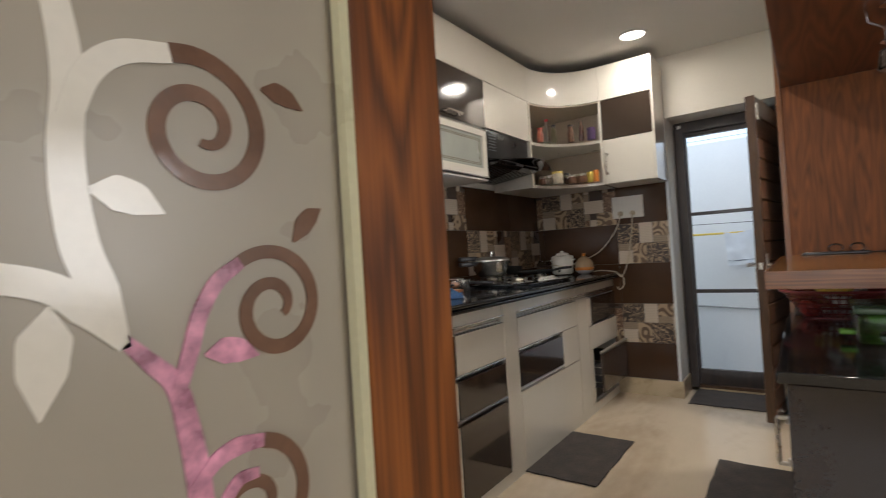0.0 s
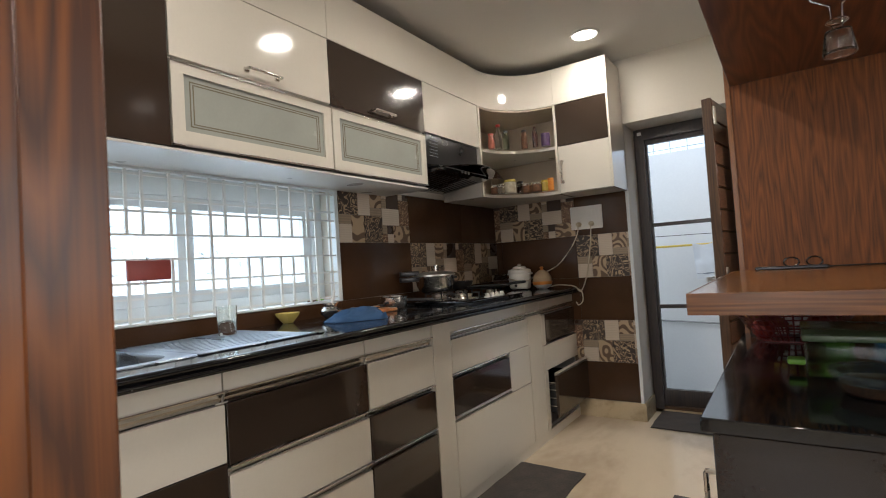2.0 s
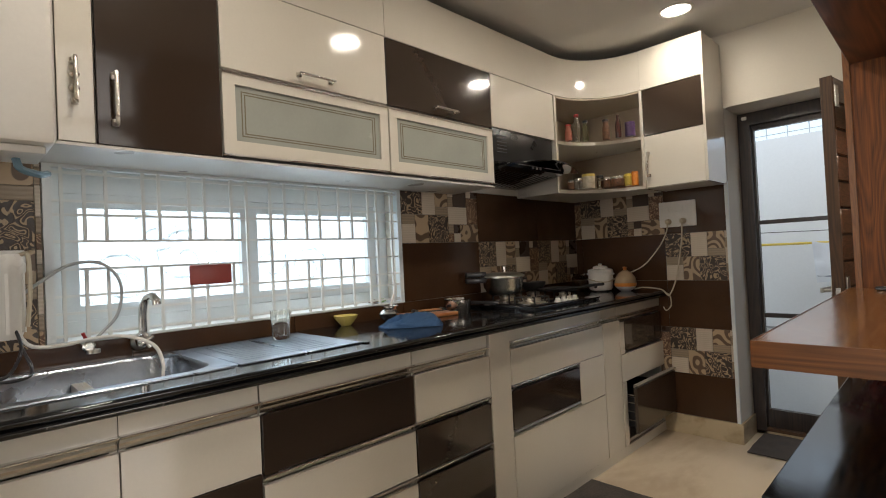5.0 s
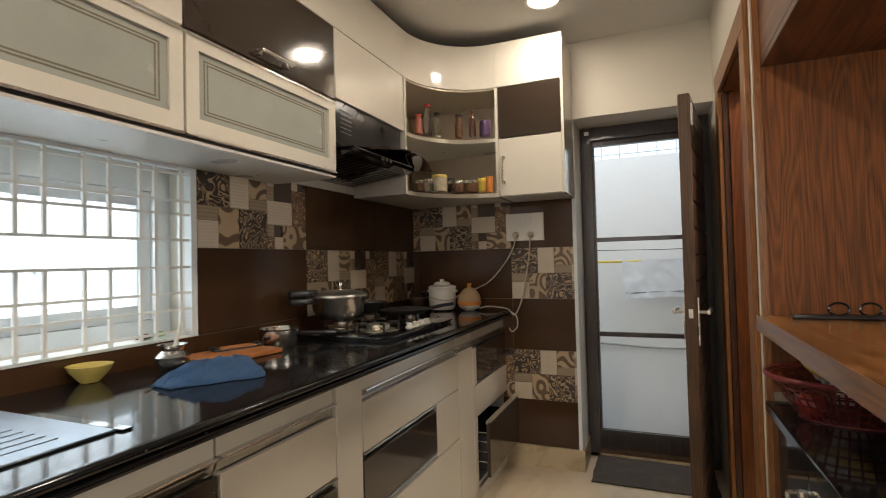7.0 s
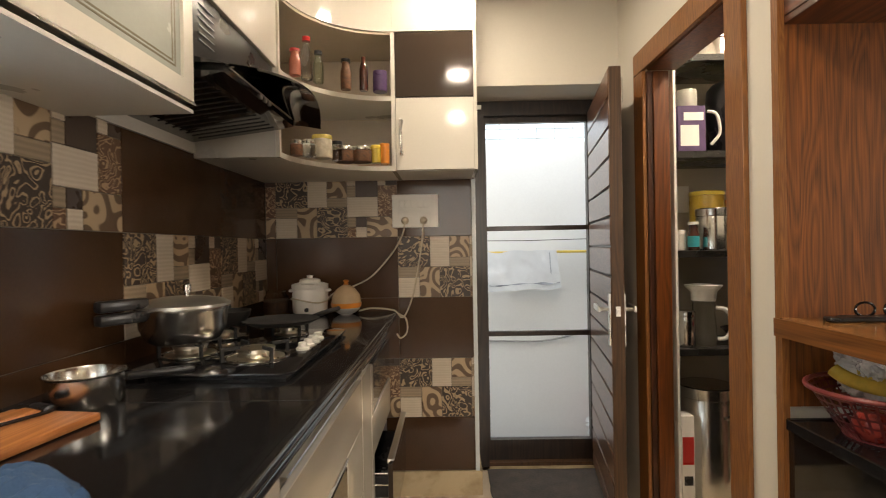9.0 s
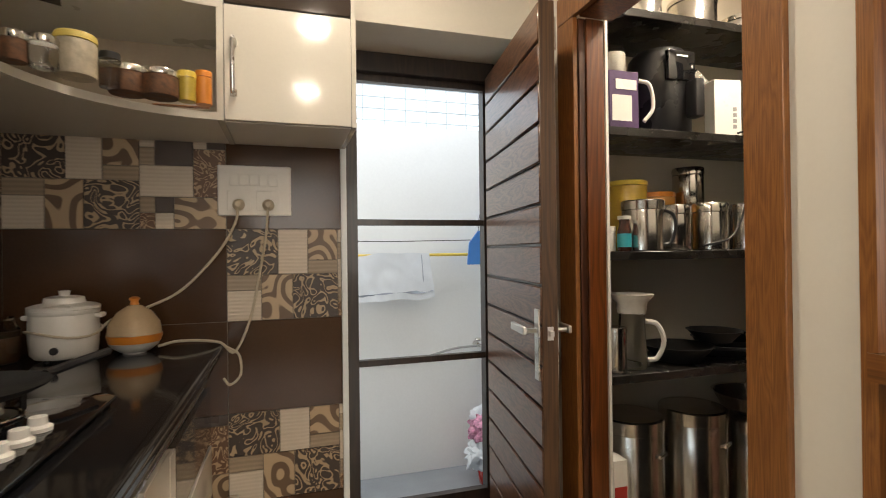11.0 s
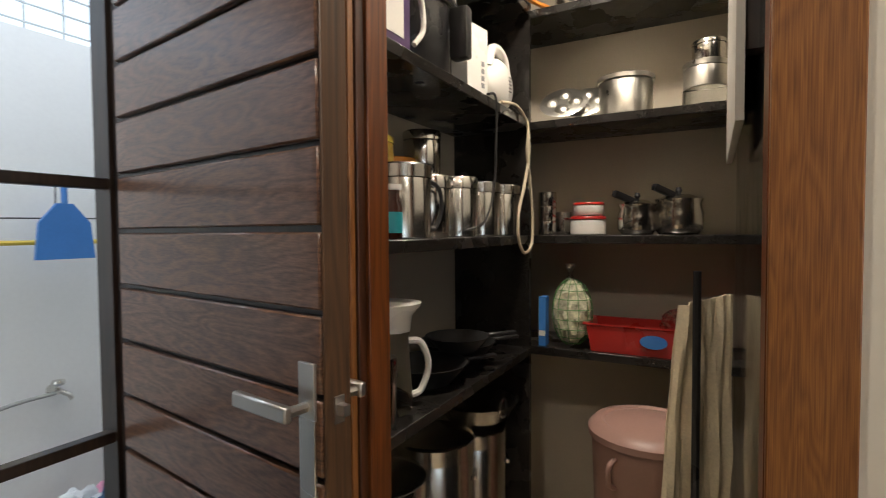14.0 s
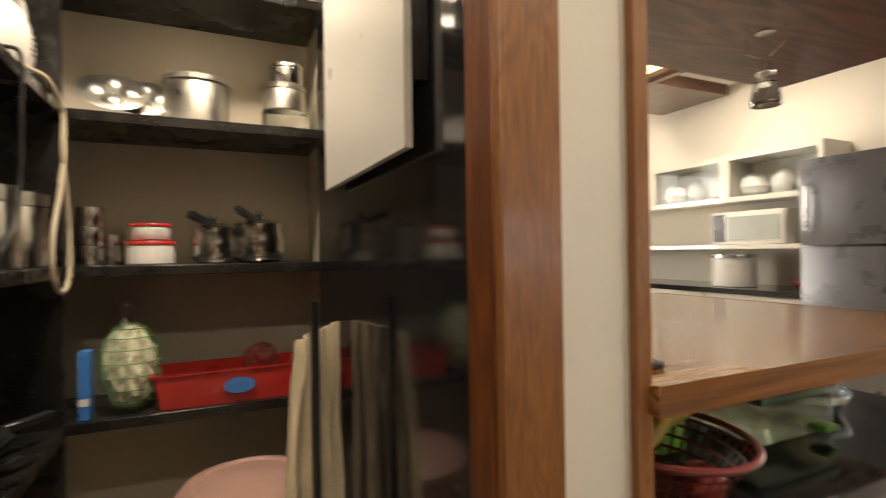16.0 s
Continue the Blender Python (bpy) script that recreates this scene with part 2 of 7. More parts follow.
TILE_BROWN.node_tree.nodes["Principled BSDF"].inputs["Specular IOR Level"].default_value = 0.3
GROUT = plain("tile_grout", (0.20, 0.17, 0.13), 0.85, vary=0.1)
B_CREAM = figured("cream_ribbed_block", (0.58, 0.50, 0.40), (0.62, 0.54, 0.44), "ribs", 26, 0.35)
B_TAN = figured("tan_ribbed_block", (0.29, 0.225, 0.155), (0.35, 0.275, 0.19), "ribs", 22, 0.35)
B_ARCS = figured("arc_block", (0.13, 0.080, 0.045), (0.47, 0.35, 0.22), "arcs", 8, 0.4)
B_LEAF = figured("leaf_block", (0.040, 0.026, 0.019), (0.42, 0.31, 0.19), "leaves", 13, 0.4)
B_RUST = figured("rust_leaf_block", (0.13, 0.066, 0.034), (0.45, 0.31, 0.19), "leaves", 16, 0.4)
B_DARK = plain("dark_brown_block", (0.055, 0.034, 0.024), 0.3, vary=0.1)
WOOD_RED = wood("red_brown_veneer", (0.075, 0.020, 0.004), (0.21, 0.060, 0.011), 0.38, "z", 1.4, 0.08, figure=0.32)
WOOD_STILE_RED = wood("orange_red_varnished_stile", (0.10, 0.028, 0.004), (0.31, 0.096, 0.014), 0.42, "z", 1.1, 0.06, figure=0.55)
# darker copy of the red veneer, shade put into the colour
WOOD_RED_SHADE = wood("shaded_red_veneer", (0.035, 0.011, 0.004), (0.085, 0.026, 0.008), 0.42, "z", 1.4, 0.05)
WOOD_PANEL = wood("orange_brown_veneer", (0.10, 0.030, 0.005), (0.29, 0.092, 0.014), 0.55, "z", 2.0, 0.0, figure=0.32)
WOOD_BAR = wood("brown_bar_veneer", (0.13, 0.050, 0.013), (0.42, 0.190, 0.055), 0.22, "y", 1.7, 0.4, figure=0.7)
WOOD_EDGE = wood("edge_band_veneer", (0.11, 0.038, 0.010), (0.27, 0.105, 0.028), 0.28, "y", 1.6, 0.3, figure=0.3)
WOOD_SOFFIT = wood("dark_soffit_veneer", (0.07, 0.024, 0.012), (0.17, 0.060, 0.026), 0.34, "y", 1.0)
WOOD_FRAME = wood("light_brown_frame_veneer", (0.15, 0.052, 0.013), (0.34, 0.138, 0.034), 0.42, "z", 4, 0.2, figure=0.22)
WOOD_PLANK = wood("dark_brown_planks", (0.060, 0.024, 0.012), (0.240, 0.118, 0.066), 0.30, "y", 2.2, 0.3, 0.3, rand=1, figure=0.28)
WOOD_STILE = wood("rough_door_edge", (0.045, 0.021, 0.008), (0.115, 0.055, 0.020), 0.5, "z", 1.4, 0.0, 0.4, figure=0.3)
WOOD_DARK = wood("near_black_timber", (0.011, 0.006, 0.004), (0.030, 0.016, 0.010), 0.45, "z", 1.2)
CUTTING = wood("orange_cutting_board", (0.34, 0.12, 0.035), (0.50, 0.20, 0.065), 0.4, "y", 2, 0.0)
WHITE_METAL = plain("white_powder_coat", (0.78, 0.80, 0.78), 0.4, vary=0.05)
UPVC = plain("white_window_plastic", (0.74, 0.79, 0.80), 0.35, vary=0.05)
FROST = glass("frosted_glass", (0.80, 0.85, 0.80), 0.55, 0.0)
FROST_GREY = plain("grey_green_frosted_pane", (0.36, 0.38, 0.34), 0.22, vary=0.06, bump=0.01)
ETCH = plain("clear_etched_line", (0.20, 0.18, 0.13), 0.08, vary=0.1, bump=0)
CLEAR = glass("clear_glass", (0.95, 0.98, 0.97), 0.0, 0.0)
PANE = glass("window_pane", (0.97, 0.99, 1.0), 0.0, 0.85)
SKYGLOW = glow("bright_overcast_backdrop", (0.86, 0.95, 1.0), 0.72)
LED = glow("led_disc", (1.0, 0.93, 0.80), 9.0)
BLACK_PLASTIC = plain("black_plastic", (0.016, 0.016, 0.017), 0.3, vary=0.15)
BLACK_IRON = plain("black_cast_iron", (0.014, 0.014, 0.014), 0.6, vary=0.2, bump=0.3)
WHITE_PLASTIC = plain("white_plastic", (0.74, 0.72, 0.67), 0.32, vary=0.05, bump=0.01)
BLACK_GLOSS = plain("black_gloss_glass", (0.008, 0.008, 0.009), 0.05, coat=0.5, vary=0.1, bump=0)
RUBBER_MAT = plain("dark_grey_mat", (0.060, 0.050, 0.043), 0.95, vary=0.55, bump=1.0, fine=95, scale=14)
CLOTH_BLUE = plain("blue_terry_cloth", (0.036, 0.090, 0.195), 0.95, vary=0.2, bump=0.9, fine=260)
CLOTH_WHITE = plain("white_towel_cloth", (0.70, 0.74, 0.78), 0.95, vary=0.08, bump=0.6, fine=200)
CLOTH_TAN = plain("tan_checked_cloth", (0.74, 0.64, 0.45), 0.95, vary=0.25, bump=0.6, fine=150)
CABLE = plain("cream_cable", (0.52, 0.45, 0.33), 0.5, vary=0.08)
GRILLE_GREY = plain("weathered_grille_paint", (0.58, 0.61, 0.62), 0.5, vary=0.15)
ALU = plain("dull_aluminium", (0.66, 0.64, 0.58), 0.36, 1.0, vary=0.12, bump=0.05, scale=12)
GREY_TILE = plain("grey_floor_tile", (0.26, 0.28, 0.30), 0.5, vary=0.15, rand=0.1)
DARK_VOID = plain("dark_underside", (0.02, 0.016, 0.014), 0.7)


# ---- building helpers ----
def pivot(ob):
    while ob.parent:
        ob = ob.parent
    return Vector(ob.location)


def thing(name, at, label, category, group=""):
    ob = new(name)
    ob.empty_display_size = 0.05
    ob.location = at
    return tagged(ob, label, category, group)


def finish(name, bm, material, parent=None, label="", smooth=False, kind="", category="", group=""):
    me = bpy.data.meshes.new(name)
    if parent is not None:
        bmesh.ops.translate(bm, verts=bm.verts, vec=-pivot(parent))
    bm.normal_update()
    bm.to_mesh(me)
    bm.free()
    me.materials.append(material)
    if smooth:
        me.shade_smooth()
        me.set_sharp_from_angle(angle=radians(40))
    ob = new(name, me)
    if parent is not None:
        ob.parent = parent
    return tagged(ob, label, category, group, kind)


def add_box(bm, x0, x1, y0, y1, z0, z1, m=None):
    vs = [bm.verts.new((x, y, z)) for z in (z0, z1) for x, y in ((x0, y0), (x1, y0), (x1, y1), (x0, y1))]
    if m is not None:
        for v in vs:
            v.co = m @ v.co
    for f in ((3, 2, 1, 0), (4, 5, 6, 7), (0, 1, 5, 4), (1, 2, 6, 5), (2, 3, 7, 6), (3, 0, 4, 7)):
        bm.faces.new([vs[i] for i in f])
    return vs


def box(name, x0, x1, y0, y1, z0, z1, material, parent=None, label="", bevel=0.0, m=None, **k):
    bm = bmesh.new()
    add_box(bm, min(x0, x1), max(x0, x1), min(y0, y1), max(y0, y1), min(z0, z1), max(z0, z1), m)
    if bevel:
        bmesh.ops.bevel(bm, geom=list(bm.edges), offset=bevel, segments=2 if bevel > 0.003 else 1, profile=0.5, affect="EDGES")
    return finish(name, bm, material, parent, label, smooth=bevel > 0, **k)


def add_lathe(bm, profile, centre=(0, 0, 0), seg=28, m=None):
    rings = []
    for r, z in profile:
        if r < 1e-5:
            rings.append([bm.verts.new((centre[0], centre[1], centre[2] + z))])
        else:
            rings.append([bm.verts.new((centre[0] + r * math.cos(2 * math.pi * i / seg), centre[1] + r * math.sin(2 * math.pi * i / seg), centre[2] + z)) for i in range(seg)])
    for a, b in zip(rings, rings[1:]):
        for i in range(seg):
            j = (i + 1) % seg
            if len(a) == 1 and len(b) > 1:
                bm.faces.new((a[0], b[j], b[i]))
            elif len(b) == 1 and len(a) > 1:
                bm.faces.new((a[i], a[j], b[0]))
            elif len(a) > 1 and len(b) > 1:
                bm.faces.new((a[i], a[j], b[j], b[i]))
    if m is not None:
        for ring in rings:
            for v in ring:
                v.co = m @ v.co
    return rings


def lathe(name, profile, centre, material, parent=None, label="", seg=28, m=None, **k):
    bm = bmesh.new()
    add_lathe(bm, profile, centre, seg, m)
    return finish(name, bm, material, parent, label, smooth=True, **k)


def add_tube(bm, pts, r, seg=8, closed=False):
    pts = [Vector(p) for p in pts]
    rings, n = [], len(pts)
    up = Vector((0.13, 0.21, 1)).normalized()
    for i, p in enumerate(pts):
        d = (pts[(i + 1) % n] - pts[i - 1]) if closed or 0 < i < n - 1 else (pts[1] - pts[0] if i == 0 else pts[-1] - pts[-2])
        d.normalize()
        side = d.cross(up)
        if side.length < 0.05:
            side = d.cross(Vector((1, 0, 0)))
        side.normalize()
        up2 = side.cross(d).normalized()
        rings.append([bm.verts.new(p + side * r * math.cos(2 * math.pi * k / seg) + up2 * r * math.sin(2 * math.pi * k / seg)) for k in range(seg)])
    for a, b in (zip(rings, rings[1:] + rings[:1]) if closed else zip(rings, rings[1:])):
        for k in range(seg):
            bm.faces.new((a[k], a[(k + 1) % seg], b[(k + 1) % seg], b[k]))
    if not closed:
        bm.faces.new(rings[0][::-1])
        bm.faces.new(rings[-1])


def curve(pts, n=8):
    """Points along a smooth line through the given ones."""
    pts = [Vector(p) for p in pts]
    ext = [2 * pts[0] - pts[1], *pts, 2 * pts[-1] - pts[-2]]
    out = []
    for i in range(1, len(ext) - 2):
        a, b, c, d = ext[i - 1 : i + 3]
        for k in range(n):
            t = k / n
            out.append(0.5 * (2 * b + (c - a) * t + (2 * a - 5 * b + 4 * c - d) * t * t + (3 * b - a - 3 * c + d) * t ** 3))
    return out + [pts[-1]]


def tube(name, pts, r, material, parent=None, label="", seg=8, smooth_line=0, closed=False, **k):
    bm = bmesh.new()
    add_tube(bm, curve(pts, smooth_line) if smooth_line else pts, r, seg, closed)
    return finish(name, bm, material, parent, label, smooth=True, **k)


def prism(name, outline, z0, z1, material, parent=None, label="", bevel=0.0, **k):
    """An outline in x, y raised from z0 to z1."""
    bm = bmesh.new()
    low, high = [bm.verts.new((x, y, z0)) for x, y in outline], [bm.verts.new((x, y, z1)) for x, y in outline]
    bm.faces.new(low[::-1])
    bm.faces.new(high)
    for i in range(len(outline)):
        j = (i + 1) % len(outline)
        bm.faces.new((low[i], low[j], high[j], high[i]))
    bmesh.ops.recalc_face_normals(bm, faces=bm.faces)
    if bevel:
        bmesh.ops.bevel(bm, geom=[e for e in bm.edges if abs(e.verts[0].co.z - e.verts[1].co.z) < 1e-6], offset=bevel, segments=2, profile=0.5, affect="EDGES")
    return finish(name, bm, material, parent, label, smooth=bool(bevel), **k)


def structure(name, x0, x1, y0, y1, z0, z1, material, label="", category=""):
    return box(name, x0, x1, y0, y1, z0, z1, material, None, label, kind="structure", category=category)


def joined(name, boxes, material, parent=None, label="", **k):
    bm = bmesh.new()
    for b in boxes:
        add_box(bm, *b)
    return finish(name, bm, material, parent, label, **k)


# ---- structure ----
H = 2.45
structure("floor", -0.2, 7.2, -7.2, 0.26, -0.12, 0.0, MARBLE, "cream polished marble kitchen and dining floor", "floor")
structure("utility_floor", 0.0, 3.0, 0.40, 1.75, -0.45, -0.33, GREY_TILE, "sunken grey tiled wash area floor", "floor")
joined("wall_west", [(-0.2, 0, -5.2, -3.13, 0, H), (-0.2, 0, -1.69, 0.2, 0, H), (-0.2, 0, -3.13, -1.69, 0, 0.975), (-0.2, 0, -3.13, -1.69, 1.56, H)], PAINT, label="cream painted kitchen wall with tiled splashback", kind="structure", category="wall")
joined("wall_north", [(0, 1.045, 0.004, 0.40, 0, H), (1.045, 1.76, 0.004, 0.40, 2.01, H), (1.76, 1.88, 0.024, 0.40, 0, H)], PAINT, label="cream painted wall around the back door", kind="structure", category="wall")
joined("wall_east", [(1.76, 1.88, -0.25, 0.024, 0, H), (1.76, 1.88, -1.0, -0.25, 2.03, H), (1.76, 1.88, -1.185, -1.0, 0, H)], PAINT, label="cream painted wall beside the pantry door", kind="structure", category="wall")
structure("ceiling", -0.2, 1.88, -5.2, 0.40, H, H + 0.1, CEIL, "plain off-white kitchen ceiling", "ceiling")
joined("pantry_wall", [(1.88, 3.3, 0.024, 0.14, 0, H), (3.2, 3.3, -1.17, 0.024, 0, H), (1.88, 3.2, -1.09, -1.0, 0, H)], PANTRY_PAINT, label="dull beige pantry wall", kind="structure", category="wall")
structure("pantry_ceiling", 1.88, 3.3, -1.17, 0.14, H, H + 0.1, CEIL, "plain pantry ceiling", "ceiling")
WALLPAPER = figured("grey_leaf_wallpaper", (0.36, 0.37, 0.35), (0.60, 0.61, 0.58), "leaves", 7, 0.4)
structure("dining_wall_north", 1.88, 7.2, -1.185, -1.09, 0, 2.75, WALLPAPER, "silver-grey leaf patterned wallpaper wall", "wall")
joined("utility_wall", [(0.0, 3.0, 1.62, 1.75, -0.45, 2.06), (2.9, 3.0, 0.40, 1.62, -0.45, 2.9), (0.0, 3.0, 1.62, 1.75, 2.42, 2.9), (0.0, 0.1, 0.40, 1.62, -0.45, 2.9)], PAINT_WHITE, label="white painted wash area wall", kind="structure", category="wall")
structure("utility_ceiling", 0.0, 3.0, 0.40, 1.75, 2.9, 3.0, PAINT_WHITE, "white wash area ceiling", "ceiling")
structure("utility_wall_inner", 0.0, 3.0, 0.40, 0.405, -0.45, -0.02, PAINT_WHITE, "white wash area base wall", "wall")
structure("door_threshold", 1.045, 1.76, 0.26, 0.40, -0.12, 0.02, SKIRT, "worn stone door threshold", "threshold")
structure("ground", -60, 60, -60, 60, -0.6, -0.5, plain("grey_ground", (0.3, 0.29, 0.27), 0.9), "plain ground outside", "ground")
# closing walls of the dining hall, unseen; south opening made for the fill lamp
joined("wall_south", [(-0.2, 0.3, -7.3, -7.2, 0, 2.85), (2.9, 7.2, -7.3, -7.2, 0, 2.85), (0.3, 2.9, -7.3, -7.2, 0, 0.8), (0.3, 2.9, -7.3, -7.2, 2.4, 2.85)], PAINT, label="cream painted far dining wall", kind="structure", category="wall")
joined("dining_wall_east", [(7.2, 7.3, -7.3, -1.09, 0, 2.85)], PAINT, label="cream painted wall at the end of the hall", kind="structure", category="wall")
joined("hall_wall_west", [(-0.3, -0.2, -7.3, -5.2, 0, 2.85)], PAINT, label="cream painted hall wall", kind="structure", category="wall")
structure("hall_ceiling", 1.88, 7.2, -7.2, -1.09, 2.65, 2.85, CEIL, "white hall ceiling", "ceiling")
structure("entry_ceiling", -0.2, 1.88, -7.2, -5.2, 2.45, 2.55, CEIL, "white entry ceiling", "ceiling")
structure("backdrop_window", -1.6, -1.58, -6.0, 1.2, -0.4, 3.6, SKYGLOW, "bright overcast sky", "backdrop")
structure("backdrop_utility", -0.5, 4.0, 3.0, 3.02, 1.0, 4.6, SKYGLOW, "bright overcast sky", "backdrop")

for n_, (x, y) in enumerate(DOWNLIGHTS + DINING_LIGHTS):
    z = H if n_ < 3 else 2.65
    r = 0.075 if n_ < 3 else 0.09
    t = thing("recessed_ceiling_light", (x, y, z), "round recessed warm white ceiling light", "ceiling light", "recessed ceiling lights")
    lathe("trim_ring", [(r, 0), (r + 0.012, 0), (r + 0.012, -0.008), (r, -0.011), (r - 0.004, -0.006)], (x, y, z), WHITE_PLASTIC, t, seg=32)
    lathe("diffuser", [(0, -0.004), (r - 0.003, -0.004)], (x, y, z - 0.001), LED, t, "glowing disc", seg=32)

# skirting
structure("skirting_north", 0.60, 1.045, -0.014, 0.0, 0, 0.12, SKIRT, "cream marble skirting", "skirting")
structure("skirting_reveal", 1.045, 1.057, -0.014, 0.26, 0, 0.12, SKIRT, "cream marble skirting", "skirting")
structure("tile_edge_trim", 1.026, 1.045, -0.012, 0.003, 0.12, 1.57, UPVC, "white corner strip beside the tiles", "trim")

# ---- back door: fixed mesh frame and the open planked leaf ----
door = tagged(new("door_back_frame"), "dark brown timber screen door frame with two cross bars", "door", kind="structure")
door.location = (1.06, 0.32, 0)
joined("door_frame", [(1.047, 1.113, 0.26, 0.38, 0.0, 2.008), (1.69, 1.758, 0.26, 0.38, 0.0, 2.008), (1.113, 1.69, 0.26, 0.38, 1.93, 2.008)], WOOD_DARK, door)
joined("screen_stile", [(1.113, 1.124, 0.30, 0.335, 0.04, 1.93), (1.68, 1.69, 0.30, 0.335, 0.04, 1.93), (1.124, 1.68, 0.30, 0.335, 0.04, 0.15), (1.124, 1.68, 0.30, 0.335, 1.90, 1.93)], WOOD_DARK, door)
box("cross_bar", 1.124, 1.68, 0.303, 0.333, 1.305, 1.33, WOOD_DARK, door, bevel=0.002)
box("cross_bar", 1.124, 1.68, 0.303, 0.333, 0.722, 0.748, WOOD_DARK, door, bevel=0.002)
box("bolt_catch", 1.075, 1.10, 0.245, 0.26, 1.965, 1.985, CHROME, door)
box("bottom_step", 1.113, 1.69, 0.262, 0.345, 0.021, 0.04, WOOD_STILE, door)


def build_leaf():
    hinge, free, w, th = Vector((1.700, 0.255, 0)), Vector((1.600, -0.40, 0)), 0.690, 0.045
    d = (free - hinge).normalized()
    m = Matrix.Translation(hinge) @ Matrix(((d.x, -d.y, 0, 0), (d.y, d.x, 0, 0), (0, 0, 1, 0), (0, 0, 0, 1)))
    leaf = thing("door_leaf", tuple(hinge), "open dark brown door leaf of glossy horizontal planks", "door")
    box("core", 0, w - 0.0065, -0.012, 0.012, 0.03, 1.945, WOOD_DARK, leaf, m=m)
    box("edge_stile", w - 0.006, w, -th / 2 - 0.002, th / 2 + 0.002, 0.03, 1.945, WOOD_STILE, leaf, "rough unpainted edge of the leaf", bevel=0.002, m=m)
    joints = [0.03] + [0.1075 + 0.1225 * i for i in range(16)]
    for z0, z1 in zip(joints, joints[1:]):
        box("plank", 0.0, w - 0.007, -th / 2 - 0.004, -0.012, z0 + 0.005, z1 - 0.005, WOOD_PLANK, leaf, bevel=0.003, m=m)
        box("plank", 0.0, w - 0.007, 0.012, th / 2 + 0.004, z0 + 0.005, z1 - 0.005, WOOD_PLANK, leaf, bevel=0.003, m=m)
    for s in (-1, 1):
        y = s * (th / 2 + 0.004)
        h = box("lock_plate", w - 0.052, w - 0.016, y, y + s * 0.006, 0.80, 1.015, CHROME, leaf, "worn chrome lock plate", bevel=0.001, m=m)
        tube("lever_handle", [m @ Vector(p) for p in ((w - 0.034, y, 0.95), (w - 0.034, y + s * 0.045, 0.95))], 0.008, CHROME, leaf, "chrome lever handle")
        box("lever_grip", w - 0.155, w - 0.022, y + s * 0.038, y + s * 0.052, 0.939, 0.963, CHROME, leaf, "chrome lever handle", bevel=0.003, m=m)
    box("latch", w - 0.001, w + 0.003, -0.009, 0.009, 0.925, 0.965, CHROME, leaf, m=m)
    box("latch_bolt", w + 0.003, w + 0.018, -0.006, 0.006, 0.938, 0.954, CHROME, leaf, m=m)
    box("edge_latch", w - 0.05, w - 0.01, th / 2 + 0.001, th / 2 + 0.01, 1.80, 1.90, CHROME, leaf, m=m)
    box("door_stop", w - 0.1, w - 0.09, -th / 2 - 0.004, -th / 2 + 0.07, 0.08, 0.09, CHROME, leaf, m=m)


build_leaf()

# ---- pantry door frame ----
pf = tagged(new("door_pantry_frame"), "red-brown and light-brown veneered pantry door frame", "door frame", kind="structure")
pf.location = (1.76, -0.63, 0)
box("face_trim", 1.742, 1.7595, -0.335, -0.235, 0, 1.955, WOOD_FRAME, pf, bevel=0.002)
box("face_trim", 1.742, 1.7595, -1.058, -0.968, 0, 1.955, WOOD_FRAME, pf, bevel=0.002)
box("face_trim", 1.742, 1.7595, -1.055, -0.235, 1.956, 2.05, WOOD_FRAME, pf, bevel=0.002)
# first band of the jamb carries its shade as a darker veneer
box("jamb", 1.7605, 1.785, -0.339, -0.252, 0, 1.95, WOOD_RED_SHADE, pf, "rebate of the jamb, veneer painted darker for shade", bevel=0.002)
box("jamb", 1.786, 1.852, -0.345, -0.252, 0, 1.95, WOOD_RED, pf, bevel=0.002)
box("jamb", 1.7605, 1.832, -0.999, -0.967, 0, 1.95, WOOD_RED, pf, bevel=0.002)
box("head", 1.7605, 1.885, -0.966, -0.345, 1.95, 2.028, WOOD_RED, pf, bevel=0.002)

# ---- pantry shelving ----
for z in (0.79, 1.21, 1.63, 2.04):
    s = thing("pantry_shelf", (2.4, -0.15, z), "black granite pantry shelf with worn edge", "shelf", "pantry shelves")
    box("slab", 1.90, 2.862, -0.30, 0.022, z - 0.03, z, GRANITE_ROUGH, s, bevel=0.002)
    box("slab", 2.884, 3.198, -0.998, 0.022, z - 0.03, z, GRANITE_ROUGH, s, bevel=0.002)
box("pantry_divider", 2.863, 2.883, -0.295, 0.022, 0, H - 0.002, GRANITE_ROUGH, None, "black granite upright between the pantry shelves", kind="structure", category="divider")
box("pantry_side_post", 1.888, 1.899, -0.30, 0.022, 0, 2.3, WHITE_PLASTIC, None, "white edge strip of the pantry shelving", kind="structure", category="trim")
box("pantry_side_slab", 1.834, 2.878, -0.999, -0.972, 0, 2.2, GRANITE, None, "polished black granite side panel of the pantry", kind="structure", category="panel")

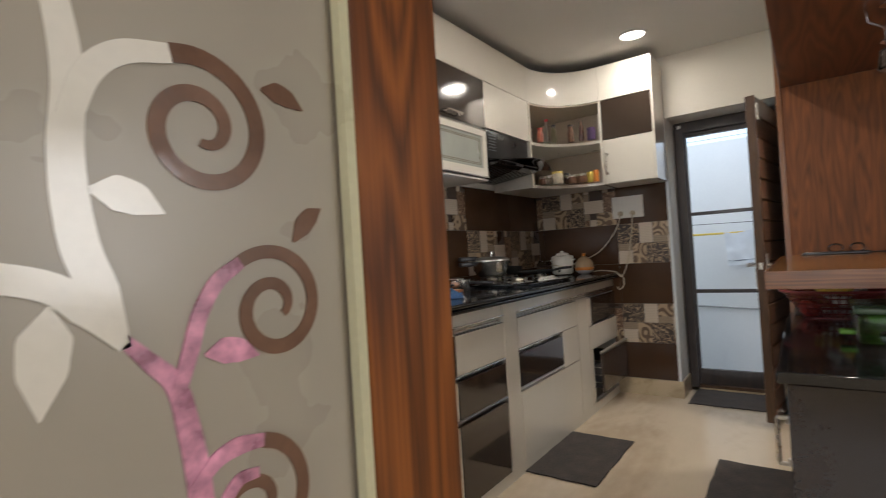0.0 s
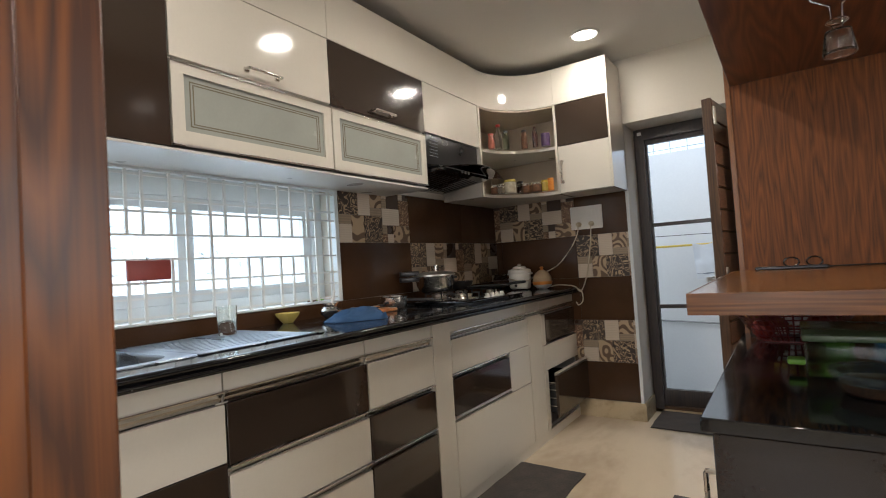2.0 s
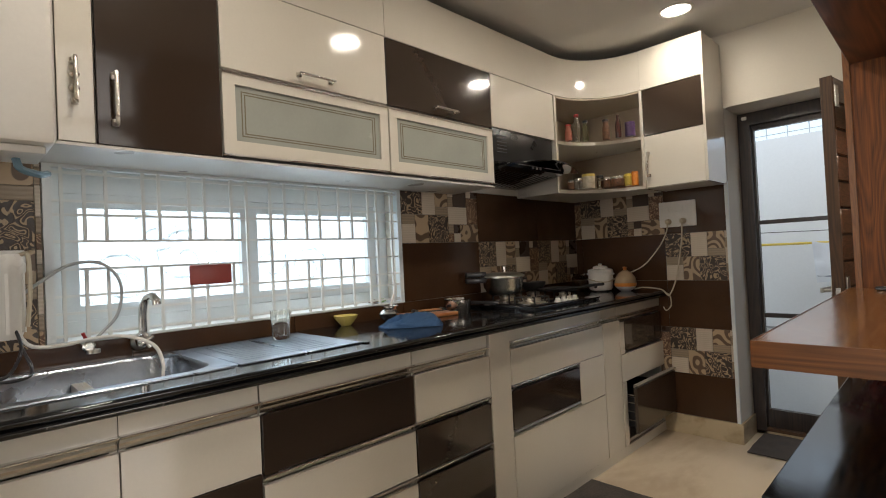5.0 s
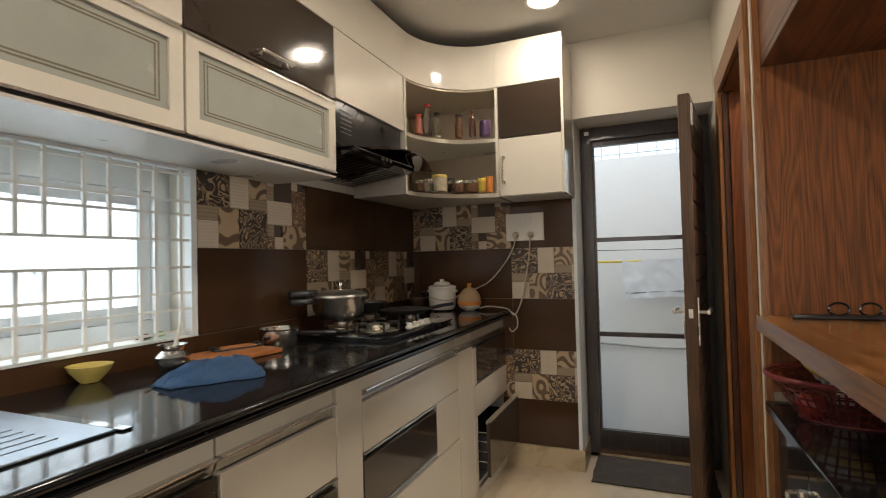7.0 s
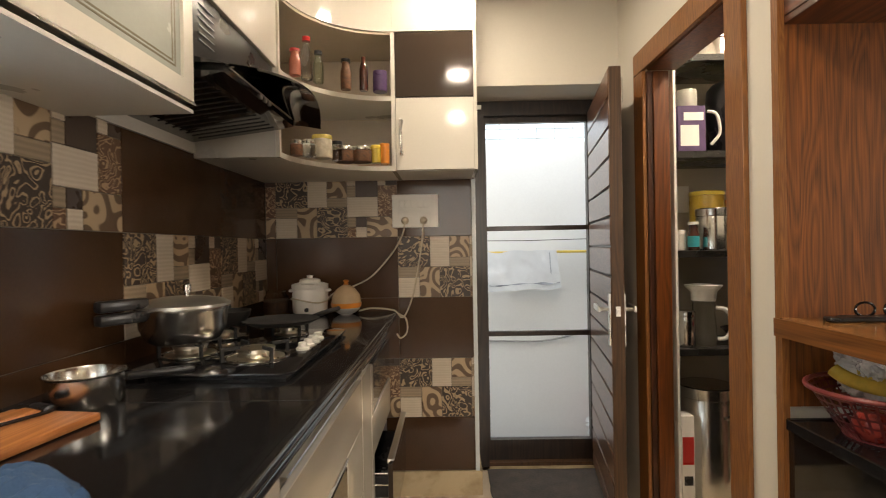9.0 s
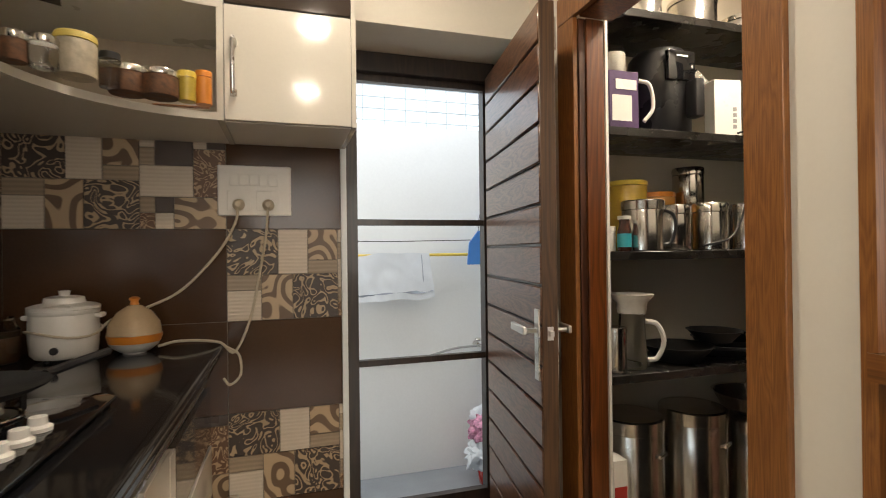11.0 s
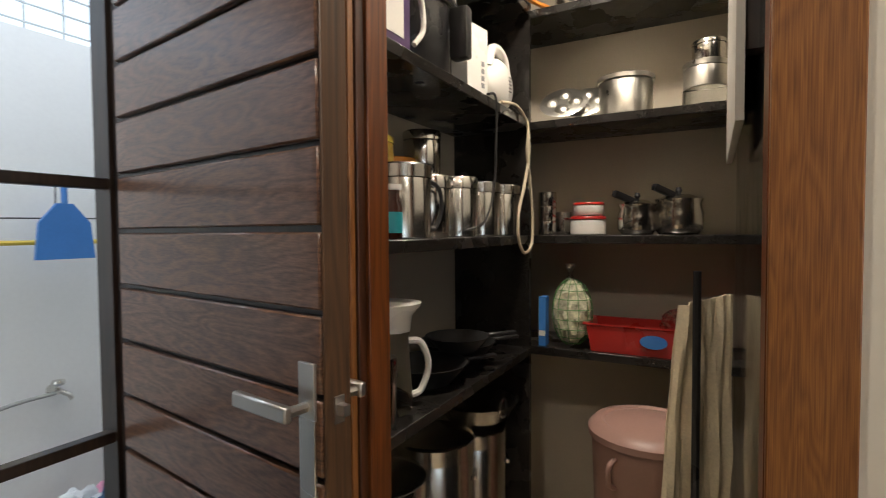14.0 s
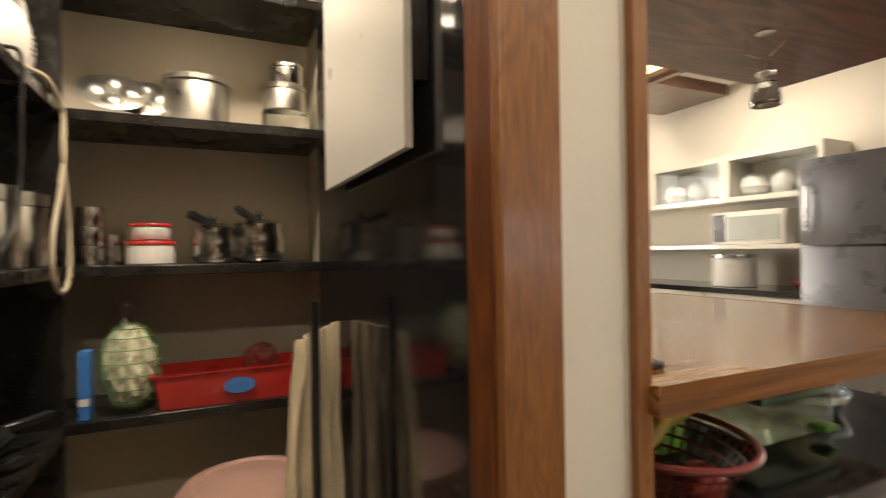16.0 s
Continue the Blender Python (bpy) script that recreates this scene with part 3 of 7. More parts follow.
# ---- splashback tiles ----
BLOCKS = [  # left, right, top, bottom in parts of a tile, and its surface
    (0.0, 0.263, 0.0, 0.5, "L"), (0.263, 0.4225, 0.0, 0.5, "C"), (0.4225, 0.5875, 0.0, 0.35, "A"), (0.4225, 0.5875, 0.35, 0.5, "T"),
    (0.5875, 0.659, 0.0, 0.15, "C"), (0.5875, 0.659, 0.15, 0.335, "T"), (0.659, 0.8405, 0.0, 0.335, "D"), (0.8405, 0.9065, 0.0, 0.15, "C"),
    (0.9065, 1.0, 0.0, 0.15, "D"), (0.8405, 1.0, 0.15, 0.665, "R"), (0.5875, 0.8405, 0.335, 0.665, "C"),
    (0.0, 0.175, 0.5, 0.67, "T"), (0.0, 0.175, 0.67, 1.0, "C"), (0.175, 0.34, 0.5, 1.0, "A"), (0.34, 0.5875, 0.5, 1.0, "L"),
    (0.5875, 0.659, 0.665, 0.83, "T"), (0.5875, 0.659, 0.83, 1.0, "R"), (0.659, 0.747, 0.665, 0.83, "D"), (0.659, 0.747, 0.83, 1.0, "C"), (0.747, 1.0, 0.665, 1.0, "A"),
]
SURF = {"L": B_LEAF, "C": B_CREAM, "A": B_ARCS, "T": B_TAN, "D": B_DARK, "R": B_RUST}


def tile_run(wall, along, u0, u1, z0, z1, patterned, lo, hi):
    """One 60 x 30 cm tile from u0, cut to lo..hi, on the west or the north wall."""
    g = 0.0012
    cells = BLOCKS if patterned else [(0, 1, 0, 1, "")]
    zt = max(z0 + 0.30, z1) if z1 - z0 < 0.30 else z1
    for a, b, t, c, s in cells:
        ua, ub = max(lo, u0 + (u1 - u0) * a), min(hi, u0 + (u1 - u0) * b)
        za, zb = max(z0, zt - (zt - z0) * c), min(z1, zt - (zt - z0) * t)
        if ub - ua < 0.008 or zb - za < 0.008:
            continue
        mat = SURF.get(s, TILE_BROWN)
        out = 0.008 + (0.0015 if s in ("C", "L") else 0)
        if along == "y":
            box("tile", 0.001, out, ua + g, ub - g, za + g, zb - g, mat, wall, bevel=0.0008)
        else:
            box("tile", ua + g, ub - g, -out, -0.001, za + g, zb - g, mat, wall, bevel=0.0008)


west = tagged(new("splashback_west"), "brown and patterned ceramic tiles above the counter", "tiled splashback", kind="structure")
north = tagged(new("splashback_north"), "brown and patterned ceramic tiles beside the back door", "tiled splashback", kind="structure")
box("grout", 0.0002, 0.003, -1.69, -0.001, 0.90, 1.62, GROUT, west)
box("grout", 0.0002, 0.003, -5.0, -3.13, 0.90, 1.62, GROUT, west)
box("grout", 0.0002, 0.003, -3.13, -1.69, 0.90, 0.972, GROUT, west)
box("grout", 0.003, 1.025, -0.0035, -0.0005, 0.12, 1.62, GROUT, north)
for z0, z1, first in ((0.675, 0.975, 0), (0.975, 1.275, 1), (1.275, 1.57, 0)):
    for k, u in enumerate([-0.50, -1.10, -1.70, -2.30, -2.90, -3.50, -4.10]):
        if z1 < 1:
            tile_run(west, "y", u, u + 0.6, 0.905, z1, False, -5.0, -0.002)
            continue
        pat = (z1 > 1.5 and k in (2, 5)) or (z1 < 1.5 and k in (0, 1, 5))
        if k in (3, 4):
            continue
        if k == 2:
            tile_run(west, "y", u, u + 0.6, z0, z1, pat, -1.688, -0.002)
        else:
            tile_run(west, "y", u, u + 0.6, z0, z1, pat, -5.0, -0.002 if k < 2 else -3.132)
for z0, z1, a, b in ((0.122, 0.385, False, False), (0.385, 0.675, True, True), (0.675, 0.975, False, False), (0.975, 1.275, False, True), (1.275, 1.57, True, False)):
    tile_run(north, "x", -0.54, 0.06, z0, z1, a, 0.01, 1.025)
    tile_run(north, "x", 0.06, 0.66, z0, z1, a, 0.01, 1.025)
    tile_run(north, "x", 0.66, 1.26, z0, z1, b, 0.01, 1.025)

# ---- kitchen window ----
win = tagged(new("window_kitchen"), "white plastic two-pane sliding window with a white metal grille", "window", kind="structure")
win.location = (0, -2.41, 1.27)
joined("window_frame", [(-0.19, -0.12, -3.128, -3.07, 0.977, 1.558), (-0.19, -0.12, -1.75, -1.692, 0.977, 1.558), (-0.19, -0.12, -3.07, -1.75, 1.47, 1.558), (-0.19, -0.12, -3.07, -1.75, 0.977, 1.035)], UPVC, win)
for a, b, x in ((-3.07, -2.41, -0.155), (-2.43, -1.75, -0.175)):
    joined("sash", [(x, x + 0.035, a, a + 0.05, 1.036, 1.469), (x, x + 0.035, b - 0.05, b, 1.036, 1.469), (x, x + 0.035, a + 0.05, b - 0.05, 1.42, 1.469), (x, x + 0.035, a + 0.05, b - 0.05, 1.036, 1.085)], UPVC, win)
    p = box("pane", x + 0.014, x + 0.018, a + 0.05, b - 0.05, 1.085, 1.42, PANE, win)
    p.visible_shadow = False
box("window_sill", -0.12, 0.012, -3.128, -1.692, 0.9765, 0.984, UPVC, win)
joined("lining", [(-0.02, 0.011, -3.128, -3.105, 0.985, 1.558), (-0.02, 0.011, -1.715, -1.692, 0.985, 1.558), (-0.02, 0.011, -3.105, -1.715, 1.535, 1.558)], UPVC, win)
for z in (1.0, 1.07, 1.125, 1.21, 1.30, 1.385, 1.43, 1.52):
    box("grille_bar", -0.003, 0.003, -3.105, -1.715, z - 0.004, z + 0.004, WHITE_METAL, win)
for y in (-3.08, -3.02, -2.96, -2.85, -2.80, -2.70, -2.645, -2.545, -2.484, -2.385, -2.32, -2.22, -2.155, -2.055, -1.985, -1.89, -1.84, -1.75):
    for a, b in ([(0.985, 1.535)] if y in (-3.08, -2.484, -2.385, -1.84, -1.75) else [(0.985, 1.21), (1.30, 1.535)]):
        box("grille_bar", -0.0055, 0.0045, y - 0.005, y + 0.005, a, b, WHITE_METAL, win)

scroll = bmesh.new()
for cy, cz, s, hand in ((-2.85, 1.16, 1, 1), (-2.72, 1.34, 0.9, 1), (-2.62, 1.24, 1.2, -1), (-2.24, 1.22, 1, 1), (-2.03, 1.18, 0.9, -1)):
    pts = [(-0.33, cy + hand * s * (0.012 + 0.0065 * k) * math.cos(k * 0.55) , cz + s * (0.012 + 0.0065 * k) * math.sin(k * 0.55)) for k in range(20)]
    add_tube(scroll, pts, 0.006, 6)
add_box(scroll, -0.334, -0.326, -3.2, -1.6, 1.03, 1.045)
add_box(scroll, -0.334, -0.326, -3.2, -1.6, 1.47, 1.485)
for sy in (-3.15, -2.45, -1.65):
    add_box(scroll, -0.334, -0.201, sy, sy + 0.012, 1.03, 1.045)
    add_box(scroll, -0.334, -0.201, sy, sy + 0.012, 1.47, 1.485)
finish("scroll_grille", scroll, GRILLE_GREY, None, "pale wrought scroll grille outside the kitchen window", smooth=True, category="grille")

# ---- lower kitchen units ----
FX = 0.61


def unit(y0, y1, label, name="base_cabinet"):
    t = thing(name, (0.3, (y0 + y1) / 2, 0), label, "kitchen cabinet", "lower kitchen cabinets")
    joined("carcass", [(0.02, FX - 0.02, y0 + 0.001, y0 + 0.017, 0.058, 0.868), (0.02, FX - 0.02, y1 - 0.017, y1 - 0.001, 0.058, 0.868), (0.02, FX - 0.021, y0 + 0.017, y1 - 0.017, 0.058, 0.076)], CARCASS, t)
    return t


def front(t, y0, y1, z0, z1, mat, name="drawer_front", x=FX, label=""):
    return box(name, x - 0.018, x, y0 + 0.0015, y1 - 0.0015, z0 + 0.001, z1 - 0.001, mat, t, label, bevel=0.0015)


def rail(t, y0, y1, z0, z1, x=FX):
    """An aluminium finger rail: a proud lip above a hollow."""
    bm = bmesh.new()
    prof = [(x - 0.02, z0), (x - 0.016, z0 + 0.002), (x - 0.013, z0 + (z1 - z0) * 0.45), (x - 0.006, z0 + (z1 - z0) * 0.72), (x + 0.004, z1 - 0.006), (x + 0.006, z1 - 0.003), (x + 0.004, z1), (x - 0.02, z1)]
    a = [bm.verts.new((px, y0 + 0.002, pz)) for px, pz in prof]
    b = [bm.verts.new((px, y1 - 0.002, pz)) for px, pz in prof]
    bm.faces.new(a)
    bm.faces.new(b[::-1])
    for i in range(len(prof)):
        j = (i + 1) % len(prof)
        bm.faces.new((a[j], a[i], b[i], b[j]))
    bmesh.ops.recalc_face_normals(bm, faces=bm.faces)
    return finish("finger_rail", bm, CHROME, t, "brushed aluminium finger rail")


def top_strip(t, y0, y1):
    box("top_rail", FX - 0.03, FX - 0.012, y0 + 0.001, y1 - 0.001, 0.815, 0.868, WHITE_LAM, t)


for y0, y1 in ((-4.85, -4.30), (-4.30, -3.70), (-3.70, -3.335), (-3.335, -3.07), (-3.07, -2.735)):
    t = unit(y0, y1, "sink cabinet with cream upper and dark brown lower panel")
    top_strip(t, y0, y1)
    rail(t, y0, y1, 0.78, 0.815)
    front(t, y0, y1, 0.62, 0.779, WHITE_LAM, "door_panel")
    front(t, y0, y1, 0.058, 0.619, BROWN_LAM, "door_panel")
for y0, y1, cols in ((-2.732, -2.172, (BROWN_LAM, WHITE_LAM, WHITE_LAM)), (-2.168, -1.757, (WHITE_LAM, BROWN_LAM, BROWN_LAM))):
    t = unit(y0, y1, "drawer cabinet with cream and dark brown gloss drawers")
    top_strip(t, y0, y1)
    rail(t, y0, y1, 0.78, 0.815)
    front(t, y0, y1, 0.61, 0.779, cols[0])
    rail(t, y0, y1, 0.585, 0.609)
    front(t, y0, y1, 0.425, 0.584, cols[1])
    rail(t, y0, y1, 0.40, 0.424)
    front(t, y0, y1, 0.058, 0.399, cols[2])
t = unit(-1.754, -1.618, "narrow cream filler panel between lower cabinets", "filler_cabinet")
front(t, -1.754, -1.618, 0.058, 0.866, WHITE_LAM, "panel")
t = unit(-1.615, -0.80, "wide cream hob cabinet with one dark brown drawer")
top_strip(t, -1.615, -0.80)
rail(t, -1.60, -0.805, 0.782, 0.815)
front(t, -1.615, -0.80, 0.625, 0.781, WHITE_LAM, "panel")
rail(t, -1.613, -1.055, 0.60, 0.624)
front(t, -1.615, -1.055, 0.43, 0.599, BROWN_LAM)
rail(t, -1.613, -1.055, 0.405, 0.429)
front(t, -1.052, -0.80, 0.406, 0.624, WHITE_LAM, "panel")
front(t, -1.615, -0.80, 0.058, 0.404, WHITE_LAM, "panel")
t = unit(-0.797, -0.603, "narrow cream cabinet door")
top_strip(t, -0.797, -0.603)
rail(t, -0.797, -0.603, 0.79, 0.815)
front(t, -0.797, -0.603, 0.058, 0.789, WHITE_LAM, "door")
t = unit(-0.60, -0.004, "corner drawer cabinet with its lowest dark drawer pulled open")
top_strip(t, -0.60, -0.004)
rail(t, -0.60, -0.004, 0.775, 0.815)
front(t, -0.60, -0.545, 0.585, 0.774, WHITE_LAM, "panel")
front(t, -0.543, -0.02, 0.60, 0.774, BROWN_LAM)
front(t, -0.60, -0.004, 0.425, 0.583, WHITE_LAM, "panel")
front(t, -0.60, -0.545, 0.058, 0.424, WHITE_LAM, "panel")
box("open_drawer", 0.665, 0.683, -0.58, -0.02, 0.145, 0.40, BROWN_LAM, t, "dark brown drawer front standing open", bevel=0.0015)
rail(t, -0.58, -0.02, 0.40, 0.418, 0.683)
joined("drawer_box", [(0.2, 0.665, -0.53, -0.518, 0.16, 0.33), (0.2, 0.665, -0.042, -0.03, 0.16, 0.33), (0.2, 0.665, -0.518, -0.042, 0.16, 0.168)], BLACK_PLASTIC, t)
wires = bmesh.new()
for z in (0.20, 0.25, 0.30, 0.345):
    add_tube(wires, [(0.6, -0.536, z), (0.665, -0.536, z)], 0.003, 6)
finish("wire_side", wires, STEEL, t, smooth=True)
box("kickboard", 0.592, 0.604, -4.85, -0.003, 0.001, 0.056, WHITE_LAM, None, "cream kickboard under the lower cabinets", category="kickboard")

# ---- worktop with the sink ----
top = thing("worktop", (0.32, -2.4, 0.87), "polished black granite worktop with a rounded front edge", "worktop")
SY0, SY1, SX0, SX1 = -3.30, -2.80, 0.10, 0.50
bm = bmesh.new()
for b in ((0.009, 0.632, -4.85, SY0), (0.009, 0.632, SY1, -0.012), (0.009, SX0, SY0, SY1), (SX1, 0.632, SY0, SY1)):
    add_box(bm, b[0], b[1], b[2], b[3], 0.87, 0.91)
finish("slab", bm, GRANITE, top)
for za, zb, xo in ((0.8915, 0.91, 0.652), (0.87, 0.8885, 0.648)):
    bm = bmesh.new()
    zc, r = (za + zb) / 2, (zb - za) / 2
    prof = [(0.6325, za)] + [(xo - r + r * math.cos(a), zc + r * math.sin(a)) for a in [radians(v) for v in (-90, -60, -30, 0, 30, 60, 90)]] + [(0.6325, zb)]
    a = [bm.verts.new((x, -4.85, z)) for x, z in prof]
    b = [bm.verts.new((x, -0.012, z)) for x, z in prof]
    bm.faces.new(a)
    bm.faces.new(b[::-1])
    for i in range(len(prof)):
        j = (i + 1) % len(prof)
        bm.faces.new((a[j], a[i], b[i], b[j]))
    bmesh.ops.recalc_face_normals(bm, faces=bm.faces)
    finish("edge_moulding", bm, GRANITE, top, smooth=True)
box("seam", 0.02, 0.63, -1.462, -1.459, 0.9101, 0.9104, BLACK_IRON, top)

sink = thing("kitchen_sink", (0.3, -2.9, 0.91), "stainless steel sink with a ribbed draining board", "sink")
bm = bmesh.new()


def ring(x0, x1, y0, y1, r, z, n=6):
    out = []
    for cx, cy, a0 in ((x1 - r, y1 - r, 0), (x0 + r, y1 - r, 90), (x0 + r, y0 + r, 180), (x1 - r, y0 + r, 270)):
        for k in range(n):
            a = radians(a0 + 90 * k / (n - 1))
            out.append((cx + r * math.cos(a), cy + r * math.sin(a), z))
    return out


rings = [[bm.verts.new(p) for p in ring(*q)] for q in (
    (0.075, 0.535, -3.33, -2.75, 0.03, 0.911), (0.078, 0.532, -3.327, -2.753, 0.03, 0.9145), (0.105, 0.497, -3.297, -2.803, 0.08, 0.9145),
    (0.112, 0.490, -3.29, -2.81, 0.08, 0.905), (0.122, 0.480, -3.28, -2.82, 0.075, 0.76), (0.155, 0.447, -3.25, -2.85, 0.06, 0.735))]
for a, b in zip(rings, rings[1:]):
    for i in range(len(a)):
        j = (i + 1) % len(a)
        bm.faces.new((a[i], a[j], b[j], b[i]))
bm.faces.new(rings[-1])
bmesh.ops.recalc_face_normals(bm, faces=bm.faces)
finish("bowl", bm, SINK_STEEL, sink, smooth=True)
lathe("drain", [(0, 0.004), (0.02, 0.004), (0.035, 0.007), (0.04, 0.002)], (0.3, -3.05, 0.735), STEEL, sink)
box("draining_board", 0.078, 0.532, -2.7535, -2.33, 0.911, 0.9155, SINK_STEEL, sink, bevel=0.002)
for i in range(11):
    y = 0.13 + 0.034 * i
    box("rib", y, y + 0.012, -2.72, -2.40, 0.9155, 0.9167, SINK_STEEL, sink, bevel=0.0005)
box("end_channel", 0.07, 0.545, -2.3295, -2.308, 0.9105, 0.9145, BLACK_GLOSS, sink, "black joint strip", bevel=0.001)

# ---- upper kitchen units ----
UX = 0.31


def upper(y0, y1, z0, z1, label):
    t = thing("wall_cabinet", (0.15, (y0 + y1) / 2, z0), label, "wall cabinet", "upper kitchen cabinets")
    joined("carcass", [(0.002, UX - 0.02, y0 + 0.001, y0 + 0.017, z0, z1), (0.002, UX - 0.02, y1 - 0.017, y1 - 0.001, z0, z1), (0.002, UX - 0.02, y0 + 0.017, y1 - 0.017, z0, z0 + 0.018), (0.002, UX - 0.02, y0 + 0.017, y1 - 0.017, z1 - 0.018, z1)], CARCASS, t)
    return t


def bar_handle(t, p, q, out):
    out = Vector(out)
    p, q = Vector(p), Vector(q)
    h = tube("handle", [p, p + out, p + out + (q - p) * 0.03, q + out - (q - p) * 0.03, q + out, q], 0.0055, CHROME, t, "chrome bow handle", seg=8)
    d = (q - p).normalized()
    tube("handle_foot", [p - d * 0.004 + out * 0.05, p + d * 0.014 + out * 0.05], 0.009, CHROME, t)
    tube("handle_foot", [q - d * 0.014 + out * 0.05, q + d * 0.004 + out * 0.05], 0.009, CHROME, t)


def glass_flap(t, y0, y1, z0, z1):
    w = 0.045
    f = joined("flap_frame", [(UX - 0.018, UX + 0.002, y0 + 0.003, y0 + w, z0, z1 - 0.003), (UX - 0.018, UX + 0.002, y1 - w, y1 - 0.003, z0, z1 - 0.003), (UX - 0.018, UX + 0.002, y0 + w, y1 - w, z0, z0 + w), (UX - 0.018, UX + 0.002, y0 + w, y1 - w, z1 - w, z1 - 0.003)], WHITE_LAM, t, "cream framed flap door with etched frosted glass")
    box("edge_profile", UX - 0.018, UX + 0.006, y0 + 0.003, y1 - 0.003, z0 - 0.008, z0 - 0.0005, CHROME, f)
    box("edge_profile", UX + 0.0025, UX + 0.006, y0 + 0.003, y1 - 0.003, z1 - 0.012, z1 - 0.004, CHROME, f)
    box("frosted_pane", UX - 0.012, UX - 0.006, y0 + w, y1 - w, z0 + w, z1 - w, FROST_GREY, f, "grey-green frosted pane")
    for k, ins in ((0, 0.022), (1, 0.033)):
        a, b, c, d, s = y0 + w + ins, y1 - w - ins, z0 + w + ins * 0.8, z1 - w - ins * 0.8, 0.004
        joined("etched_line", [(UX - 0.0058, UX - 0.0052, a, b, c, c + s), (UX - 0.0058, UX - 0.0052, a, b, d - s, d), (UX - 0.0058, UX - 0.0052, a, a + s, c + s, d - s), (UX - 0.0058, UX - 0.0052, b - s, b, c + s, d - s)], ETCH, f)


for y0, y1 in ((-3.60, -3.125),):
    t = upper(y0, y1, 1.555, 2.148, "cream gloss wall cabinet behind the water heater")
    front(t, y0, y1, 1.555, 2.148, WHITE_LAM, "door", UX)
t = upper(-3.125, -3.038, 1.555, 2.148, "narrow cream wall cabinet with ornate handle")
front(t, -3.125, -3.038, 1.555, 2.148, WHITE_LAM, "door", UX)
bar_handle(t, (UX, -3.085, 1.66), (UX, -3.085, 1.78), (0.03, 0, 0))
for cz in (1.70, 1.74):
    lathe("knob", [(0, 0), (0.014, 0.004), (0.012, 0.014), (0, 0.018)], (0, 0, 0), CHROME, t, seg=12, m=Matrix.Translation((UX, -3.085, cz)) @ Matrix.Rotation(radians(90), 4, "Y"))
t = upper(-3.035, -2.69, 1.555, 2.148, "dark brown gloss wall cabinet with a chrome handle")
front(t, -3.035, -2.69, 1.555, 2.148, BROWN_LAM, "door", UX)
bar_handle(t, (UX, -2.99, 1.615), (UX, -2.99, 1.76), (0.03, 0, 0))
for y0, y1, mat, lab, ha, hb in ((-2.688, -1.99, WHITE_LAM, "wall cabinet with a cream flap above a frosted glass flap", -2.41, -2.265), (-1.987, -1.295, BROWN_LAM, "wall cabinet with a dark brown flap above a frosted glass flap", -1.718, -1.575)):
    t = upper(y0, y1, 1.562, 2.148, lab)
    front(t, y0, y1, 1.855, 2.148, mat, "flap", UX)
    bar_handle(t, (UX, ha, 1.888), (UX, hb, 1.888), (0.03, 0, 0))
    glass_flap(t, y0, y1, 1.57, 1.85)
t = upper(-1.292, -0.702, 1.866, 2.148, "cream wall cabinet above the cooker hood")
front(t, -1.292, -0.702, 1.866, 2.148, WHITE_LAM, "flap", UX)
box("bottom_board", 0.0, UX - 0.001, -3.60, -1.296, 1.545, 1.5535, CARCASS, None, "pale board under the wall cabinets", category="soffit board")

# cooker hood
hood = thing("cooker_hood", (0.2, -1.0, 1.60), "black cooker hood with a curved smoked glass canopy", "cooker hood")
box("duct_box", 0.01, 0.30, -1.285, -0.72, 1.692, 1.864, BLACK_PLASTIC, hood, bevel=0.004)
bm = bmesh.new()
prof = [(0.01, 1.600), (0.33, 1.640), (0.375, 1.650), (0.375, 1.672), (0.30, 1.690), (0.01, 1.690)]
a = [bm.verts.new((x, -1.28, z)) for x, z in prof]
b = [bm.verts.new((x, -0.73, z)) for x, z in prof]
bm.faces.new(a)
bm.faces.new(b[::-1])
for i in range(len(prof)):
    j = (i + 1) % len(prof)
    bm.faces.new((a[j], a[i], b[i], b[j]))
bmesh.ops.recalc_face_normals(bm, faces=bm.faces)
finish("body", bm, BLACK_GLOSS, hood)
bm = bmesh.new()
rows = []
for i in range(15):
    y = -1.30 + 0.59 * i / 14
    arch = math.sin(math.pi * i / 14)
    rows.append([[bm.verts.new((x, y, 1.662 + 0.045 * arch - 0.7 * (x - 0.30) ** 2 + dz)) for dz in (0, 0.006)] for x in (0.30, 0.35, 0.41 + 0.02 * arch, 0.465 + 0.05 * arch)])
for r0, r1 in zip(rows, rows[1:]):
    for (a0, a1), (b0, b1), (c0, c1), (d0, d1) in zip(r0, r0[1:], r1, r1[1:]):
        bm.faces.new((a1, b1, d1, c1))
        bm.faces.new((a0, c0, d0, b0))
    (p0, p1), (q0, q1) = r0[-1], r1[-1]
    bm.faces.new((p0, q0, q1, p1))
finish("canopy", bm, BLACK_GLOSS, hood, "curved smoked glass canopy", smooth=True)
# added strip that draws the bright reflection along the hood's front
box("front_trim", 0.3755, 0.3785, -1.27, -0.74, 1.668, 1.6715, CHROME, hood, "thin chrome strip in place of a reflected light streak", bevel=0.0005)
for i in range(3):
    lathe("button", [(0.008, 0), (0.008, 0.004), (0, 0.005)], (0, 0, 0), CHROME, hood, seg=12, m=Matrix.Translation((0.376, -1.04 + 0.035 * i, 1.661)) @ Matrix.Rotation(radians(90), 4, "Y"))
for i in range(13):
    y = -1.25 + 0.04 * i
    tube("filter_slat", [(0.06, y, 1.6055), (0.32, y, 1.638)], 0.002, BLACK_PLASTIC, hood, seg=6)
